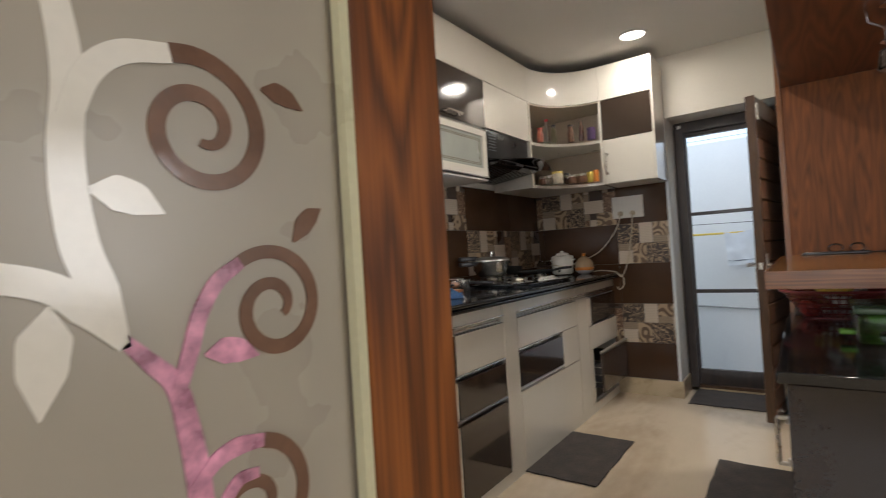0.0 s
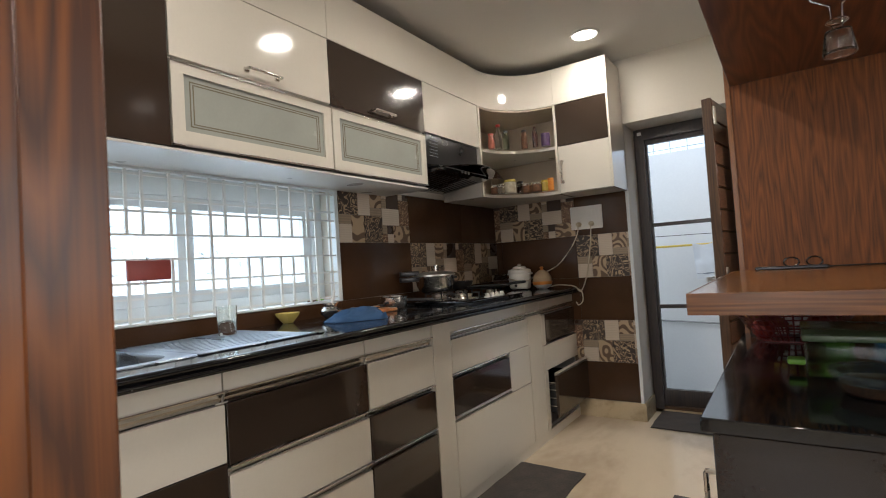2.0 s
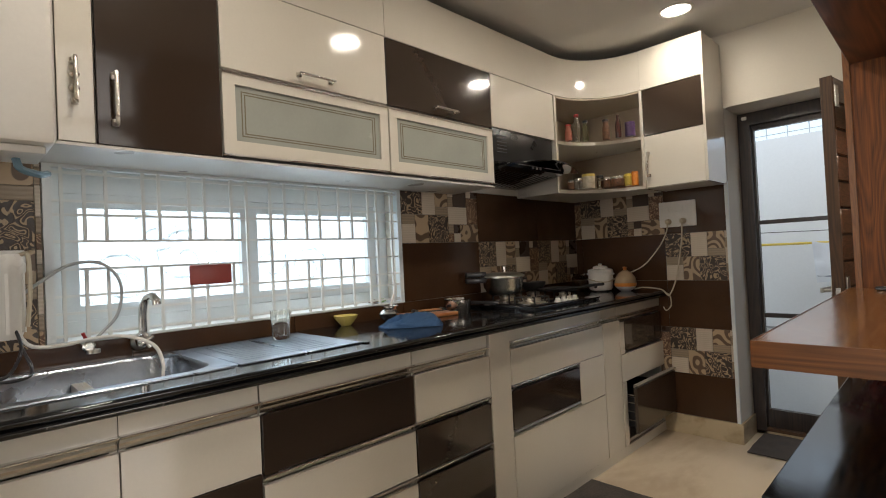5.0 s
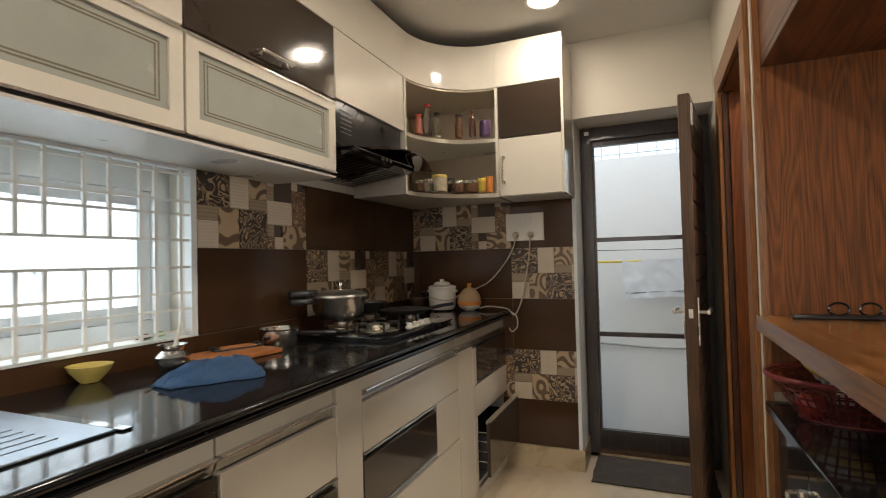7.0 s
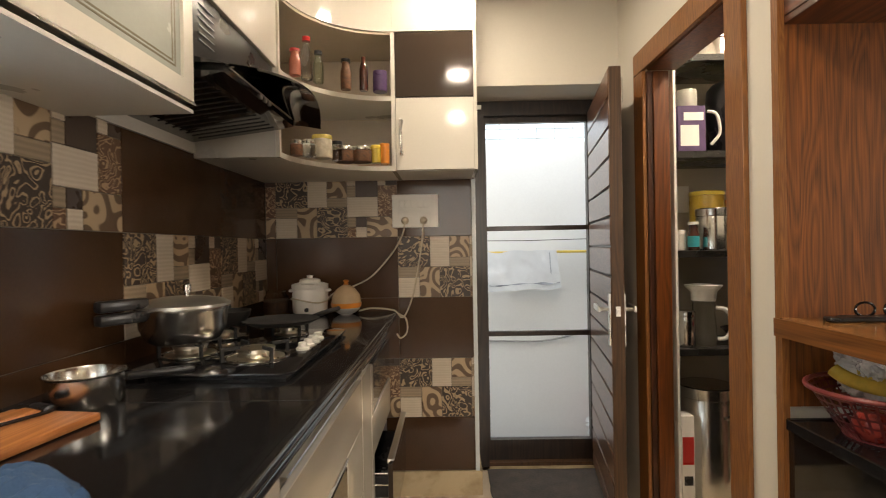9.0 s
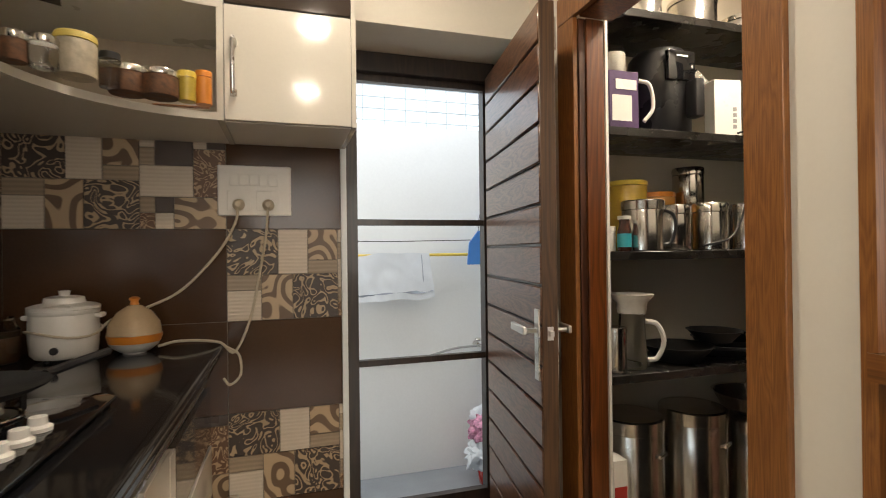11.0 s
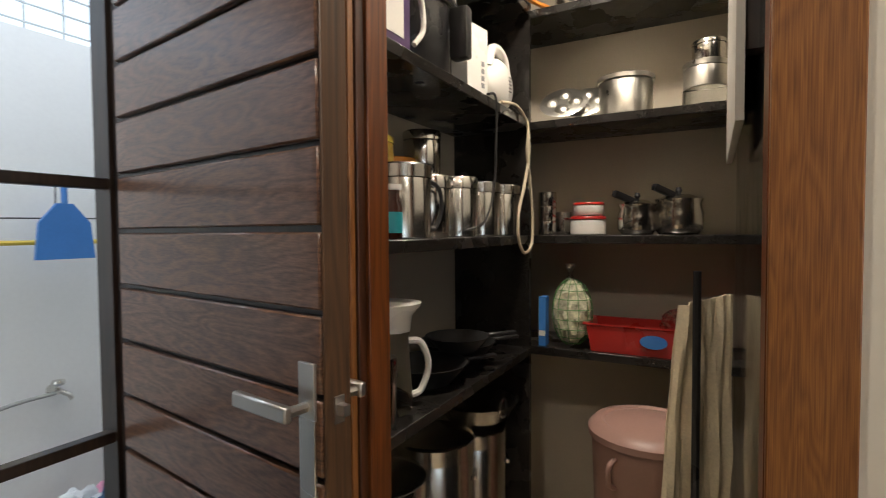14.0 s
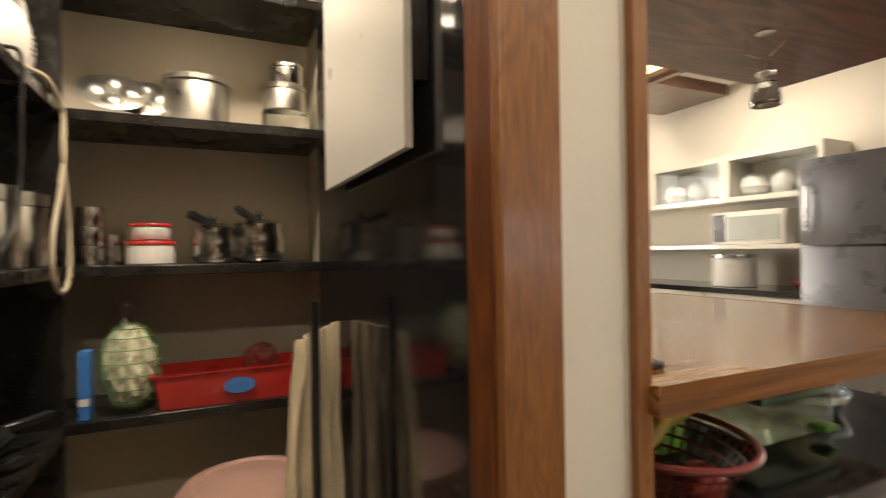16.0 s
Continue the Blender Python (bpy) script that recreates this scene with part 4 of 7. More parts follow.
for i in range(6):
    box("vent", 0.302, 0.304, -1.25, -1.17, 1.74 + 0.018 * i, 1.7435 + 0.018 * i, SINK_STEEL, hood)
box("hood_end_board", 0.002, 0.30, -0.7, -0.684, 1.551, 2.148, CARCASS, None, "cream end board beside the cooker hood", category="end board")
box("hood_back_strip", 0.002, 0.02, -1.29, -0.71, 1.565, 1.654, CARCASS, None, "cream strip behind the cooker hood", category="end board")

# ---- curved open corner shelf ----
cs = thing("corner_shelf", (0.3, -0.3, 1.55), "open curved corner shelf with cream edges and brown back", "corner shelf")
ARC = [(0.68 + 0.37 * math.cos(radians(a)), -0.69 + 0.37 * math.sin(radians(a))) for a in range(180, 89, -6)]
OUT = [(0.003, -0.683), *ARC[:1], *ARC[1:], (0.672, -0.003), (0.003, -0.003)]
for z in (1.552, 1.852):
    prism("shelf", OUT, z, z + 0.018, CARCASS, cs)
    bm = bmesh.new()
    lo, hi = [bm.verts.new((x + 0.001 * 0, y, z - 0.001)) for x, y in ARC], [bm.verts.new((x, y, z + 0.019)) for x, y in ARC]
    lo2, hi2 = [bm.verts.new((x + (0.68 - x) * 0.008, y + (-0.69 - y) * 0.008, z - 0.001)) for x, y in ARC], [bm.verts.new((x + (0.68 - x) * 0.008, y + (-0.69 - y) * 0.008, z + 0.019)) for x, y in ARC]
    for i in range(len(ARC) - 1):
        bm.faces.new((lo2[i], lo2[i + 1], hi2[i + 1], hi2[i]))
        bm.faces.new((lo[i], lo2[i], hi2[i], hi[i])) if i == 0 else None
        bm.faces.new((hi[i], hi2[i], hi2[i + 1], hi[i + 1]))
        bm.faces.new((lo[i + 1], lo2[i + 1], lo2[i], lo[i]))
    finish("edge_band", bm, WHITE_LAM, cs, "cream edge band", smooth=True)
box("back_panel", 0.003, 0.012, -0.683, -0.013, 1.571, 2.146, TAN_BOARD, cs)
box("back_panel", 0.013, 0.672, -0.012, -0.003, 1.571, 2.146, TAN_BOARD, cs)
box("side_panel", 0.014, UX, -0.682, -0.668, 1.571, 2.146, TAN_BOARD, cs)
box("divider", 0.673, 0.690, -0.322, -0.004, 1.55, 2.147, WHITE_LAM, cs)
box("front_post", 0.301, 0.316, -0.70, -0.6835, 1.55, 2.147, WHITE_LAM, cs)

prism("top_panel", [(0.014, -0.667), (UX - 0.02, -0.667), *[(x - 0.004, y + 0.004) for x, y in ARC], (0.671, -0.014), (0.014, -0.014)], 2.138, 2.1485, TAN_BOARD, cs)

# end cabinet and curved fascia
t = thing("wall_cabinet", (0.86, -0.16, 1.55), "end wall cabinet with a dark brown flap above a cream door", "wall cabinet", "upper kitchen cabinets")
joined("carcass", [(0.691, 1.028, -0.30, -0.003, 1.552, 1.57), (0.691, 1.028, -0.30, -0.003, 2.13, 2.147), (0.691, 0.70, -0.30, -0.003, 1.57, 2.13), (0.691, 1.028, -0.02, -0.003, 1.571, 2.129)], CARCASS, t)
box("side_panel", 1.0285, 1.042, -0.32, -0.003, 1.552, 2.39, WHITE_LAM, t)
box("flap", 0.6915, 1.0275, -0.32, -0.302, 1.868, 2.146, BROWN_LAM, t, "dark brown gloss flap", bevel=0.0015)
box("door", 0.6915, 1.0275, -0.32, -0.302, 1.554, 1.864, WHITE_LAM, t, "cream gloss door", bevel=0.0015)
bar_handle(t, (0.715, -0.32, 1.62), (0.715, -0.32, 1.765), (0, -0.03, 0))
fas = thing("fascia", (0.31, -1.0, 2.15), "cream gloss fascia curving round the corner above the cabinets", "fascia")
for nm, path in (("straight_panel", [(UX, -3.60), (UX, -1.99)]), ("straight_panel", [(UX, -1.987), (UX, -0.69)]), ("curved_panel", ARC), ("end_panel", [(0.681, -0.32), (1.028, -0.32)])):
    bm = bmesh.new()
    inner = [(x + (0.012 * (x - 0.68) / 0.37 if nm == "curved_panel" else (-0.012 if path[0][0] == path[1][0] else 0)), y + (0.012 * (y + 0.69) / 0.37 if nm == "curved_panel" else (0.012 if path[0][1] == path[1][1] else 0))) for x, y in path]
    rows = [[bm.verts.new((x, y, z)) for x, y in line] for line, z in ((path, 2.15), (path, 2.39), (inner, 2.39), (inner, 2.15))]
    for r0, r1 in zip(rows, rows[1:] + rows[:1]):
        for i in range(len(path) - 1):
            bm.faces.new((r0[i], r0[i + 1], r1[i + 1], r1[i]))
    for i in (0, -1):
        bm.faces.new([r[i] for r in rows])
    bmesh.ops.recalc_face_normals(bm, faces=bm.faces)
    finish(nm, bm, WHITE_LAM, fas, smooth=True)
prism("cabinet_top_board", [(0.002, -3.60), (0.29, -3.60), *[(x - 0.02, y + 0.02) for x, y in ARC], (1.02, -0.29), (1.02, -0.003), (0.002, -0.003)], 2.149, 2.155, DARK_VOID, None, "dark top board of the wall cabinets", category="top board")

# ---- frosted sliding door beside the entry ----
gd = thing("glass_door", (1.45, -3.9, 0), "sliding door with a red-brown stile and etched frosted glass", "door")
box("stile", 1.432, 1.474, -3.553, -3.410, 0.012, 2.1, WOOD_STILE_RED, gd, bevel=0.003)
box("stile", 1.432, 1.474, -4.50, -4.36, 0.012, 2.1, WOOD_STILE_RED, gd, bevel=0.003)
box("rear_stile", 1.376, 1.418, -3.47, -3.332, 0.012, 2.1, WOOD_STILE_RED, gd, bevel=0.003)
box("top_stile", 1.432, 1.474, -4.36, -3.553, 1.98, 2.1, WOOD_STILE_RED, gd)
box("bottom_stile", 1.432, 1.474, -4.36, -3.553, 0.012, 0.15, WOOD_STILE_RED, gd)
box("glazing_bead", 1.462, 1.4735, -3.565, -3.5535, 0.15, 1.98, plain("pale_yellow_bead", (0.62, 0.60, 0.40), 0.3), gd)
PANE_F = plain("frosted_door_glass", (0.38, 0.345, 0.28), 0.3, vary=0.012, bump=0.03)
box("frosted_pane", 1.450, 1.458, -4.358, -3.5545, 0.151, 1.979, PANE_F, gd, "beige frosted glass")

# ---- bar between kitchen and dining ----
box("pass_through_panel", 1.762, 2.36, -1.204, -1.186, 0.80, 2.45, WOOD_PANEL, None, "orange-brown wood veneer panel behind the bar", category="wall panel", kind="structure")
box("pass_through_edge", 1.744, 1.7615, -1.210, -1.184, 0.0, 2.30, WOOD_FRAME, None, "wood edge strip beside the bar", category="trim", kind="structure")
bar = thing("bar_top", (2.2, -1.78, 0.985), "thick glossy brown veneered bar shelf", "bar shelf")
box("board", 1.728, 2.798, -2.378, -1.205, 0.982, 1.025, WOOD_BAR, bar, bevel=0.002)
box("edge_band", 1.726, 1.7278, -2.380, -1.205, 0.981, 1.026, WOOD_EDGE, bar, "brown veneer edge band")
box("edge_band", 1.726, 2.80, -2.3805, -2.3785, 0.981, 1.026, wood("end_band_veneer", (0.11, 0.038, 0.010), (0.25, 0.095, 0.026), 0.28, "x", 1.6, 0.3, figure=0.3), bar, "brown veneer edge band")
sof = thing("overhead_box", (2.05, -1.8, 1.765), "dark veneered overhead box above the bar", "overhead cabinet")
box("bottom_panel", 1.762, 2.34, -2.46, -1.191, 1.765, 1.783, WOOD_SOFFIT, sof, bevel=0.002)
for x in (1.762, 2.322):
    box("side_panel", x, x + 0.018, -2.46, -1.191, 1.784, 2.449, WOOD_SOFFIT, sof, bevel=0.002)
for y in (-2.46, -1.209):
    box("end_panel", 1.781, 2.321, y, y + 0.018, 1.784, 2.449, WOOD_SOFFIT, sof, bevel=0.002)
cab = thing("serving_counter", (2.1, -1.8, 0), "black granite topped counter with dark doors under the bar", "counter")
box("granite_top", 1.737, 2.42, -2.41, -1.228, 0.75, 0.78, GRANITE, cab, bevel=0.003)
box("body", 1.775, 2.40, -2.385, -1.172, 0.08, 0.749, BROWN_LAM, cab)
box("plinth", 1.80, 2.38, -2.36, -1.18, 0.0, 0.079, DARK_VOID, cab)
for k in range(3):
    y0 = -2.38 + 0.4 * k
    d = box("door", 1.757, 1.7745, y0 + 0.002, y0 + 0.398, 0.085, 0.745, BLACK_GLOSS, cab, "near black gloss door", bevel=0.002)
    bar_handle(d, (1.757, y0 + (0.34 if k % 2 else 0.06), 0.52), (1.757, y0 + (0.34 if k % 2 else 0.06), 0.64), (-0.03, 0, 0))
box("side_panel", 1.757, 2.40, -2.402, -2.386, 0.02, 0.749, plain("near_black_brown_laminate", (0.020, 0.012, 0.007), 0.18, vary=0.4, bump=0.02, scale=4), cab, "near black brown side panel", bevel=0.002)

# ---- mats ----
for (x0, x1, y0, y1), rz, lab in (((0.56, 0.965, -1.615, -0.99), 0, "dark grey floor mat beside the cabinets"), ((1.10, 1.72, -0.13, 0.25), 0, "worn dark door mat at the back door"), ((1.40, 1.74, -1.50, -1.05), 0, "dark framed mat by the serving counter")):
    t = thing("floor_mat", ((x0 + x1) / 2, (y0 + y1) / 2, 0), lab, "mat")
    bm = bmesh.new()
    bmesh.ops.create_grid(bm, x_segments=24, y_segments=24, size=0.5)
    for v in bm.verts:
        u, w = v.co.x, v.co.y
        v.co = Vector((x0 + (u + 0.5) * (x1 - x0), y0 + (w + 0.5) * (y1 - y0), 0.010 + 0.0025 * noise.noise(Vector((u * 5, w * 5, x0)))))
        if abs(abs(u) - 0.5) < 1e-4:
            v.co.x += 0.006 * noise.noise(Vector((w * 4, x0, 3)))
        if abs(abs(w) - 0.5) < 1e-4:
            v.co.y += 0.006 * noise.noise(Vector((u * 4, x0, 7)))
    ext = bmesh.ops.extrude_face_region(bm, geom=list(bm.faces))
    bmesh.ops.translate(bm, verts=[e for e in ext["geom"] if isinstance(e, bmesh.types.BMVert)], vec=(0, 0, -0.0075))
    bmesh.ops.recalc_face_normals(bm, faces=bm.faces)
    finish("mat_sheet", bm, RUBBER_MAT, t, smooth=True)

# ---- dining side seen over the bar ----
structure("dining_wall_south", 2.35, 6.6, -4.95, -4.85, 0, 2.65, PAINT, "cream painted wall behind the dining units", "wall")
WOOD_CEIL = wood("brown_ceiling_veneer", (0.05, 0.02, 0.012), (0.13, 0.055, 0.03), 0.3, "x")
structure("ceiling_panel", 2.35, 4.0, -3.3, -1.18, 2.585, 2.649, WOOD_CEIL, "brown veneered ceiling panel", "ceiling panel")
structure("ceiling_beam", 4.2, 4.9, -4.8, -1.3, 2.55, 2.649, WOOD_CEIL, "brown veneered ceiling beam", "ceiling beam")
YELLOW = glow("warm_cove_strip", (1.0, 0.78, 0.42), 1.6)
cove = thing("cove_light", (3.1, -3.6, 2.55), "warm lit ceiling cove strip", "cove light")
box("strip", 2.5, 4.6, -3.64, -3.58, 2.52, 2.56, YELLOW, cove)
box("fascia", 2.5, 4.6, -3.70, -3.645, 2.45, 2.649, WOOD_CEIL, cove)
fr = thing("refrigerator", (2.95, -4.5, 0), "tall grey two-door refrigerator by the wall", "refrigerator")
GREY_MET = plain("grey_metal_door", (0.16, 0.16, 0.17), 0.3, 0.6)
box("body", 2.62, 3.26, -4.84, -4.24, 0.03, 1.78, GREY_MET, fr, bevel=0.01)
box("upper_door", 2.62, 3.26, -4.238, -4.18, 1.22, 1.78, GREY_MET, fr, "grey upper door", bevel=0.008)
box("lower_door", 2.62, 3.26, -4.238, -4.18, 0.05, 1.21, GREY_MET, fr, "grey lower door", bevel=0.008)
tube("handle", [(3.20, -4.18, 1.3), (3.20, -4.14, 1.32), (3.20, -4.14, 1.6), (3.20, -4.18, 1.62)], 0.009, CHROME, fr)
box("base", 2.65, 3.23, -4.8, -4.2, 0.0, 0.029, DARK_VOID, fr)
for k in range(3):
    x0 = 3.28 + 0.75 * k
    t = thing("dining_base_unit", (x0 + 0.37, -4.55, 0), "cream base unit under a dark worktop", "cabinet", "dining base units")
    box("body", x0, x0 + 0.745, -4.84, -4.27, 0.0, 0.86, WHITE_LAM, t, bevel=0.002)
    box("door", x0 + 0.01, x0 + 0.735, -4.268, -4.25, 0.1, 0.85, WHITE_LAM, t, bevel=0.002)
    t = thing("glass_wall_cabinet", (x0 + 0.37, -4.7, 1.60), "cream wall cabinet with glass doors and crockery", "wall cabinet", "glass wall cabinets")
    joined("carcass", [(x0, x0 + 0.02, -4.84, -4.52, 1.58, 1.96), (x0 + 0.725, x0 + 0.745, -4.84, -4.52, 1.58, 1.96), (x0 + 0.02, x0 + 0.725, -4.84, -4.52, 1.58, 1.62), (x0 + 0.02, x0 + 0.725, -4.84, -4.52, 1.92, 1.96), (x0 + 0.02, x0 + 0.725, -4.84, -4.83, 1.62, 1.92)], WHITE_LAM, t)
    joined("door_frame", [(x0, x0 + 0.04, -4.519, -4.50, 1.58, 1.96), (x0 + 0.705, x0 + 0.745, -4.519, -4.50, 1.58, 1.96), (x0 + 0.04, x0 + 0.705, -4.519, -4.50, 1.58, 1.62), (x0 + 0.04, x0 + 0.705, -4.519, -4.50, 1.92, 1.96)], WHITE_LAM, t)
    box("glass_pane", x0 + 0.04, x0 + 0.705, -4.512, -4.508, 1.62, 1.92, PANE, t)
    for j, r in enumerate((0.10, 0.08, 0.11)):
        bowl = thing("serving_bowl", (x0 + 0.15 + 0.22 * j, -4.66, 1.621), "white rounded serving bowl", "bowl", "crockery in the glass cabinets")
        lathe("bowl_body", [(0.02, 0), (r * 0.8, 0.03), (r, 0.08), (r * 0.8, 0.15), (0.02, 0.19), (0, 0.19)], (x0 + 0.15 + 0.22 * j, -4.66, 1.621), WHITE_PLASTIC, bowl)
box("dining_worktop", 3.28, 5.53, -4.84, -4.23, 0.861, 0.90, GRANITE, None, "black granite dining worktop", category="worktop")
mw = thing("microwave_oven", (3.9, -4.6, 1.25), "white microwave oven on a shelf", "microwave")
box("body", 3.55, 4.15, -4.84, -4.50, 1.236, 1.50, WHITE_PLASTIC, mw, bevel=0.008)
box("window_panel", 3.58, 4.0, -4.499, -4.495, 1.27, 1.46, FROST_GREY, mw, "pale reflecting door glass")
box("control_panel", 4.02, 4.13, -4.499, -4.495, 1.26, 1.48, BLACK_PLASTIC, mw)
box("wall_shelf", 3.28, 5.53, -4.84, -4.46, 1.20, 1.235, WHITE_LAM, None, "cream shelf under the wall cabinets", category="shelf")
fan = thing("ceiling_fan", (3.0, -2.35, 2.3), "white ceiling fan with three blades at rest", "ceiling fan")
tube("rod", [(3.0, -2.35, 2.34), (3.0, -2.35, 2.585)], 0.012, WHITE_METAL, fan)
lathe("light_bowl", [(0, -0.115), (0.045, -0.105), (0.06, -0.062), (0.0, -0.062)], (3.0, -2.35, 2.32), WHITE_PLASTIC, fan)
lathe("motor", [(0, -0.06), (0.06, -0.055), (0.10, -0.02), (0.10, 0.02), (0.05, 0.05), (0.02, 0.06), (0, 0.06)], (3.0, -2.35, 2.32), WHITE_METAL, fan)
for k in range(3):
    box("blade", 0.1, 0.58, -0.06, 0.06, -0.004, 0.004, WHITE_METAL, fan, bevel=0.002, m=Matrix.Translation((3.0, -2.35, 2.32)) @ Matrix.Rotation(radians(120 * k + 25), 4, "Z") @ Matrix.Rotation(radians(10), 4, "X"))

# ---- small surfaces ----
RED = plain("red_plastic", (0.42, 0.025, 0.02), 0.3, vary=0.08)
RED_BROWN = plain("red_brown_plastic", (0.20, 0.035, 0.035), 0.35, vary=0.1)
YELLOW_P = plain("yellow_plastic", (0.68, 0.50, 0.07), 0.35, vary=0.08)
ORANGE_P = plain("orange_plastic", (0.62, 0.22, 0.03), 0.35, vary=0.08)
GREEN_P = plain("green_plastic", (0.20, 0.45, 0.05), 0.4, vary=0.1)
BLUE_P = plain("blue_plastic", (0.05, 0.20, 0.55), 0.35, vary=0.1)
TEAL_P = plain("teal_label", (0.03, 0.33, 0.38), 0.4, vary=0.1)
PURPLE_P = plain("purple_print", (0.075, 0.040, 0.11), 0.35, vary=0.3, scale=20)
PINK_P = plain("dusty_pink_plastic", (0.40, 0.24, 0.20), 0.4, vary=0.08)
AMBER = plain("dark_amber_glass", (0.05, 0.014, 0.008), 0.08, coat=0.5, vary=0.1, bump=0)
FOOD = plain("brown_spice", (0.12, 0.055, 0.025), 0.6, vary=0.5, scale=60)
BANANA = plain("banana_skin", (0.66, 0.45, 0.06), 0.5, vary=0.12, scale=30)
APPLE = plain("apple_skin", (0.25, 0.03, 0.02), 0.3, vary=0.4, scale=30)
FILM = glass("crumpled_clear_film", (0.95, 0.95, 0.95), 0.08, 0.45)
GREEN_CLEAR = glass("pale_green_clear_plastic", (0.84, 0.92, 0.80), 0.12, 0.55)
BLUE_CLEAR = glass("bluish_clear_plastic", (0.75, 0.84, 0.90), 0.1, 0.4)
# pink: print on the washing, painted-in view through the door etching
PINK_PRINT_VIEW = plain("pink_print_and_view_tint", (0.62, 0.26, 0.38), 0.3, vary=0.75, scale=38)
# brown of reflected wood, painted into the clear etching
ART_REFLECTION = plain("brown_reflection_etching", (0.17, 0.09, 0.055), 0.12, vary=0.25, scale=25)
ART_PALE = plain("pale_clear_etching", (0.78, 0.75, 0.67), 0.15, vary=0.06)
BOWL_YELLOW = plain("pale_yellow_ceramic", (0.62, 0.50, 0.14), 0.25, vary=0.05)


def can(name, x, y, z, r, h, mat, label, category, group="", lid=STEEL, lid_h=0.02, lid_r=None, seg=28):
    t = thing(name, (x, y, z), label, category, group)
    lathe("can_body", [(0, 0.001), (r * 0.96, 0.001), (r, 0.004), (r, h - lid_h - 0.003), (r * 0.98, h - lid_h), (0, h - lid_h)], (x, y, z), mat, t, seg=seg)
    if lid:
        q = lid_r or r * 1.03
        lathe("lid", [(0, h - lid_h + 0.001), (q, h - lid_h + 0.001), (q, h - 0.004), (q * 0.95, h), (q * 0.85, h - 0.001), (0, h + 0.002)], (x, y, z), lid, t, seg=seg)
    return t


def bottle(name, x, y, z, r, h, mat, label, cap=None, neck=0.4, lab=None):
    t = thing(name, (x, y, z), label, "bottle")
    lathe("glass_body", [(0, 0.001), (r * 0.9, 0.001), (r, 0.006), (r, h * 0.58), (r * 0.8, h * 0.7), (r * neck, h * 0.8), (r * neck, h * 0.93), (0, h * 0.93)], (x, y, z), mat, t, seg=18)
    if cap:
        lathe("cap", [(0, h * 0.9), (r * neck * 1.25, h * 0.9), (r * neck * 1.25, h), (0, h)], (x, y, z), cap, t, seg=18)
    if lab:
        lathe("paper_label", [(r + 0.0006, h * 0.12), (r + 0.0006, h * 0.5)], (x, y, z), lab, t, seg=18)
    return t


def cloth_sheet(name, corners, drop, mat, nu=26, nv=18, wob=0.01, seed=0, parent=None, thick=0.003, fold=4.0, **k):
    """A draped sheet between four corners with folds that run down its length."""
    a, b, c, d = [Vector(p) for p in corners]
    bm = bmesh.new()
    nrm = (b - a).cross(d - a).normalized()
    g = []
    for j in range(nv + 1):
        v = j / nv
        row = []
        for i in range(nu + 1):
            u = i / nu
            p = a * (1 - u) * (1 - v) + b * u * (1 - v) + c * u * v + d * (1 - u) * v
            f = noise.noise(Vector((u * fold, v * fold * 0.35, seed))) * 1.6 + 0.6 * noise.noise(Vector((u * fold * 3, v * fold, seed + 5)))
            row.append(bm.verts.new(p + nrm * wob * f + Vector((0, 0, drop * noise.noise(Vector((u * 3, v * 3, seed + 9)))))))
        g.append(row)
    for j in range(nv):
        for i in range(nu):
            bm.faces.new((g[j][i], g[j][i + 1], g[j + 1][i + 1], g[j + 1][i]))
    bm.normal_update()
    bmesh.ops.solidify(bm, geom=bm.faces, thickness=thick)
    bmesh.ops.recalc_face_normals(bm, faces=bm.faces)
    return finish(name, bm, mat, parent, smooth=True, **k)


# ---- switch board and cables by the hob ----
sb = thing("switch_board", (0.75, -0.012, 1.40), "white modular switch board with two plugs in it", "switch board")
box("plate", 0.636, 0.862, -0.022, -0.0105, 1.318, 1.481, WHITE_PLASTIC, sb, bevel=0.003)
for k in range(5):
    box("switch", 0.672 + 0.030 * k, 0.699 + 0.030 * k, -0.026, -0.0223, 1.415, 1.452, WHITE_PLASTIC, sb, "white rocker switch", bevel=0.001)
for k in range(2):
    box("socket", 0.665 + 0.088 * k, 0.735 + 0.088 * k, -0.0245, -0.0223, 1.335, 1.398, WHITE_PLASTIC, sb, "white socket outlet", bevel=0.001)
for k, x in enumerate((0.70, 0.79)):
    lathe("plug", [(0, 0), (0.014, 0.0), (0.019, 0.012), (0.016, 0.035), (0.008, 0.045), (0, 0.046)], (0, 0, 0), CABLE, sb, "cream three-pin plug", seg=14, m=Matrix.Translation((x, -0.0247, 1.352)) @ Matrix.Rotation(radians(90), 4, "X"))
c1 = thing("cooker_cable", (0.7, -0.05, 1.3), "white cable from the switch board to the rice cooker", "cable")
tube("flex", [(0.70, -0.06, 1.345), (0.69, -0.055, 1.29), (0.64, -0.05, 1.20), (0.54, -0.04, 1.09), (0.45, -0.035, 1.04), (0.36, -0.06, 1.01), (0.335, -0.11, 0.985)], 0.0042, CABLE, c1, smooth_line=8)
c2 = thing("diffuser_cable", (0.79, -0.05, 1.3), "cream cable hanging in a loop over the worktop edge", "cable")
tube("flex", [(0.79, -0.06, 1.345), (0.782, -0.055, 1.25), (0.76, -0.05, 1.12), (0.73, -0.05, 0.98), (0.685, -0.055, 0.885), (0.64, -0.06, 0.92), (0.54, -0.09, 0.935), (0.48, -0.10, 0.925)], 0.0042, CABLE, c2, smooth_line=8)
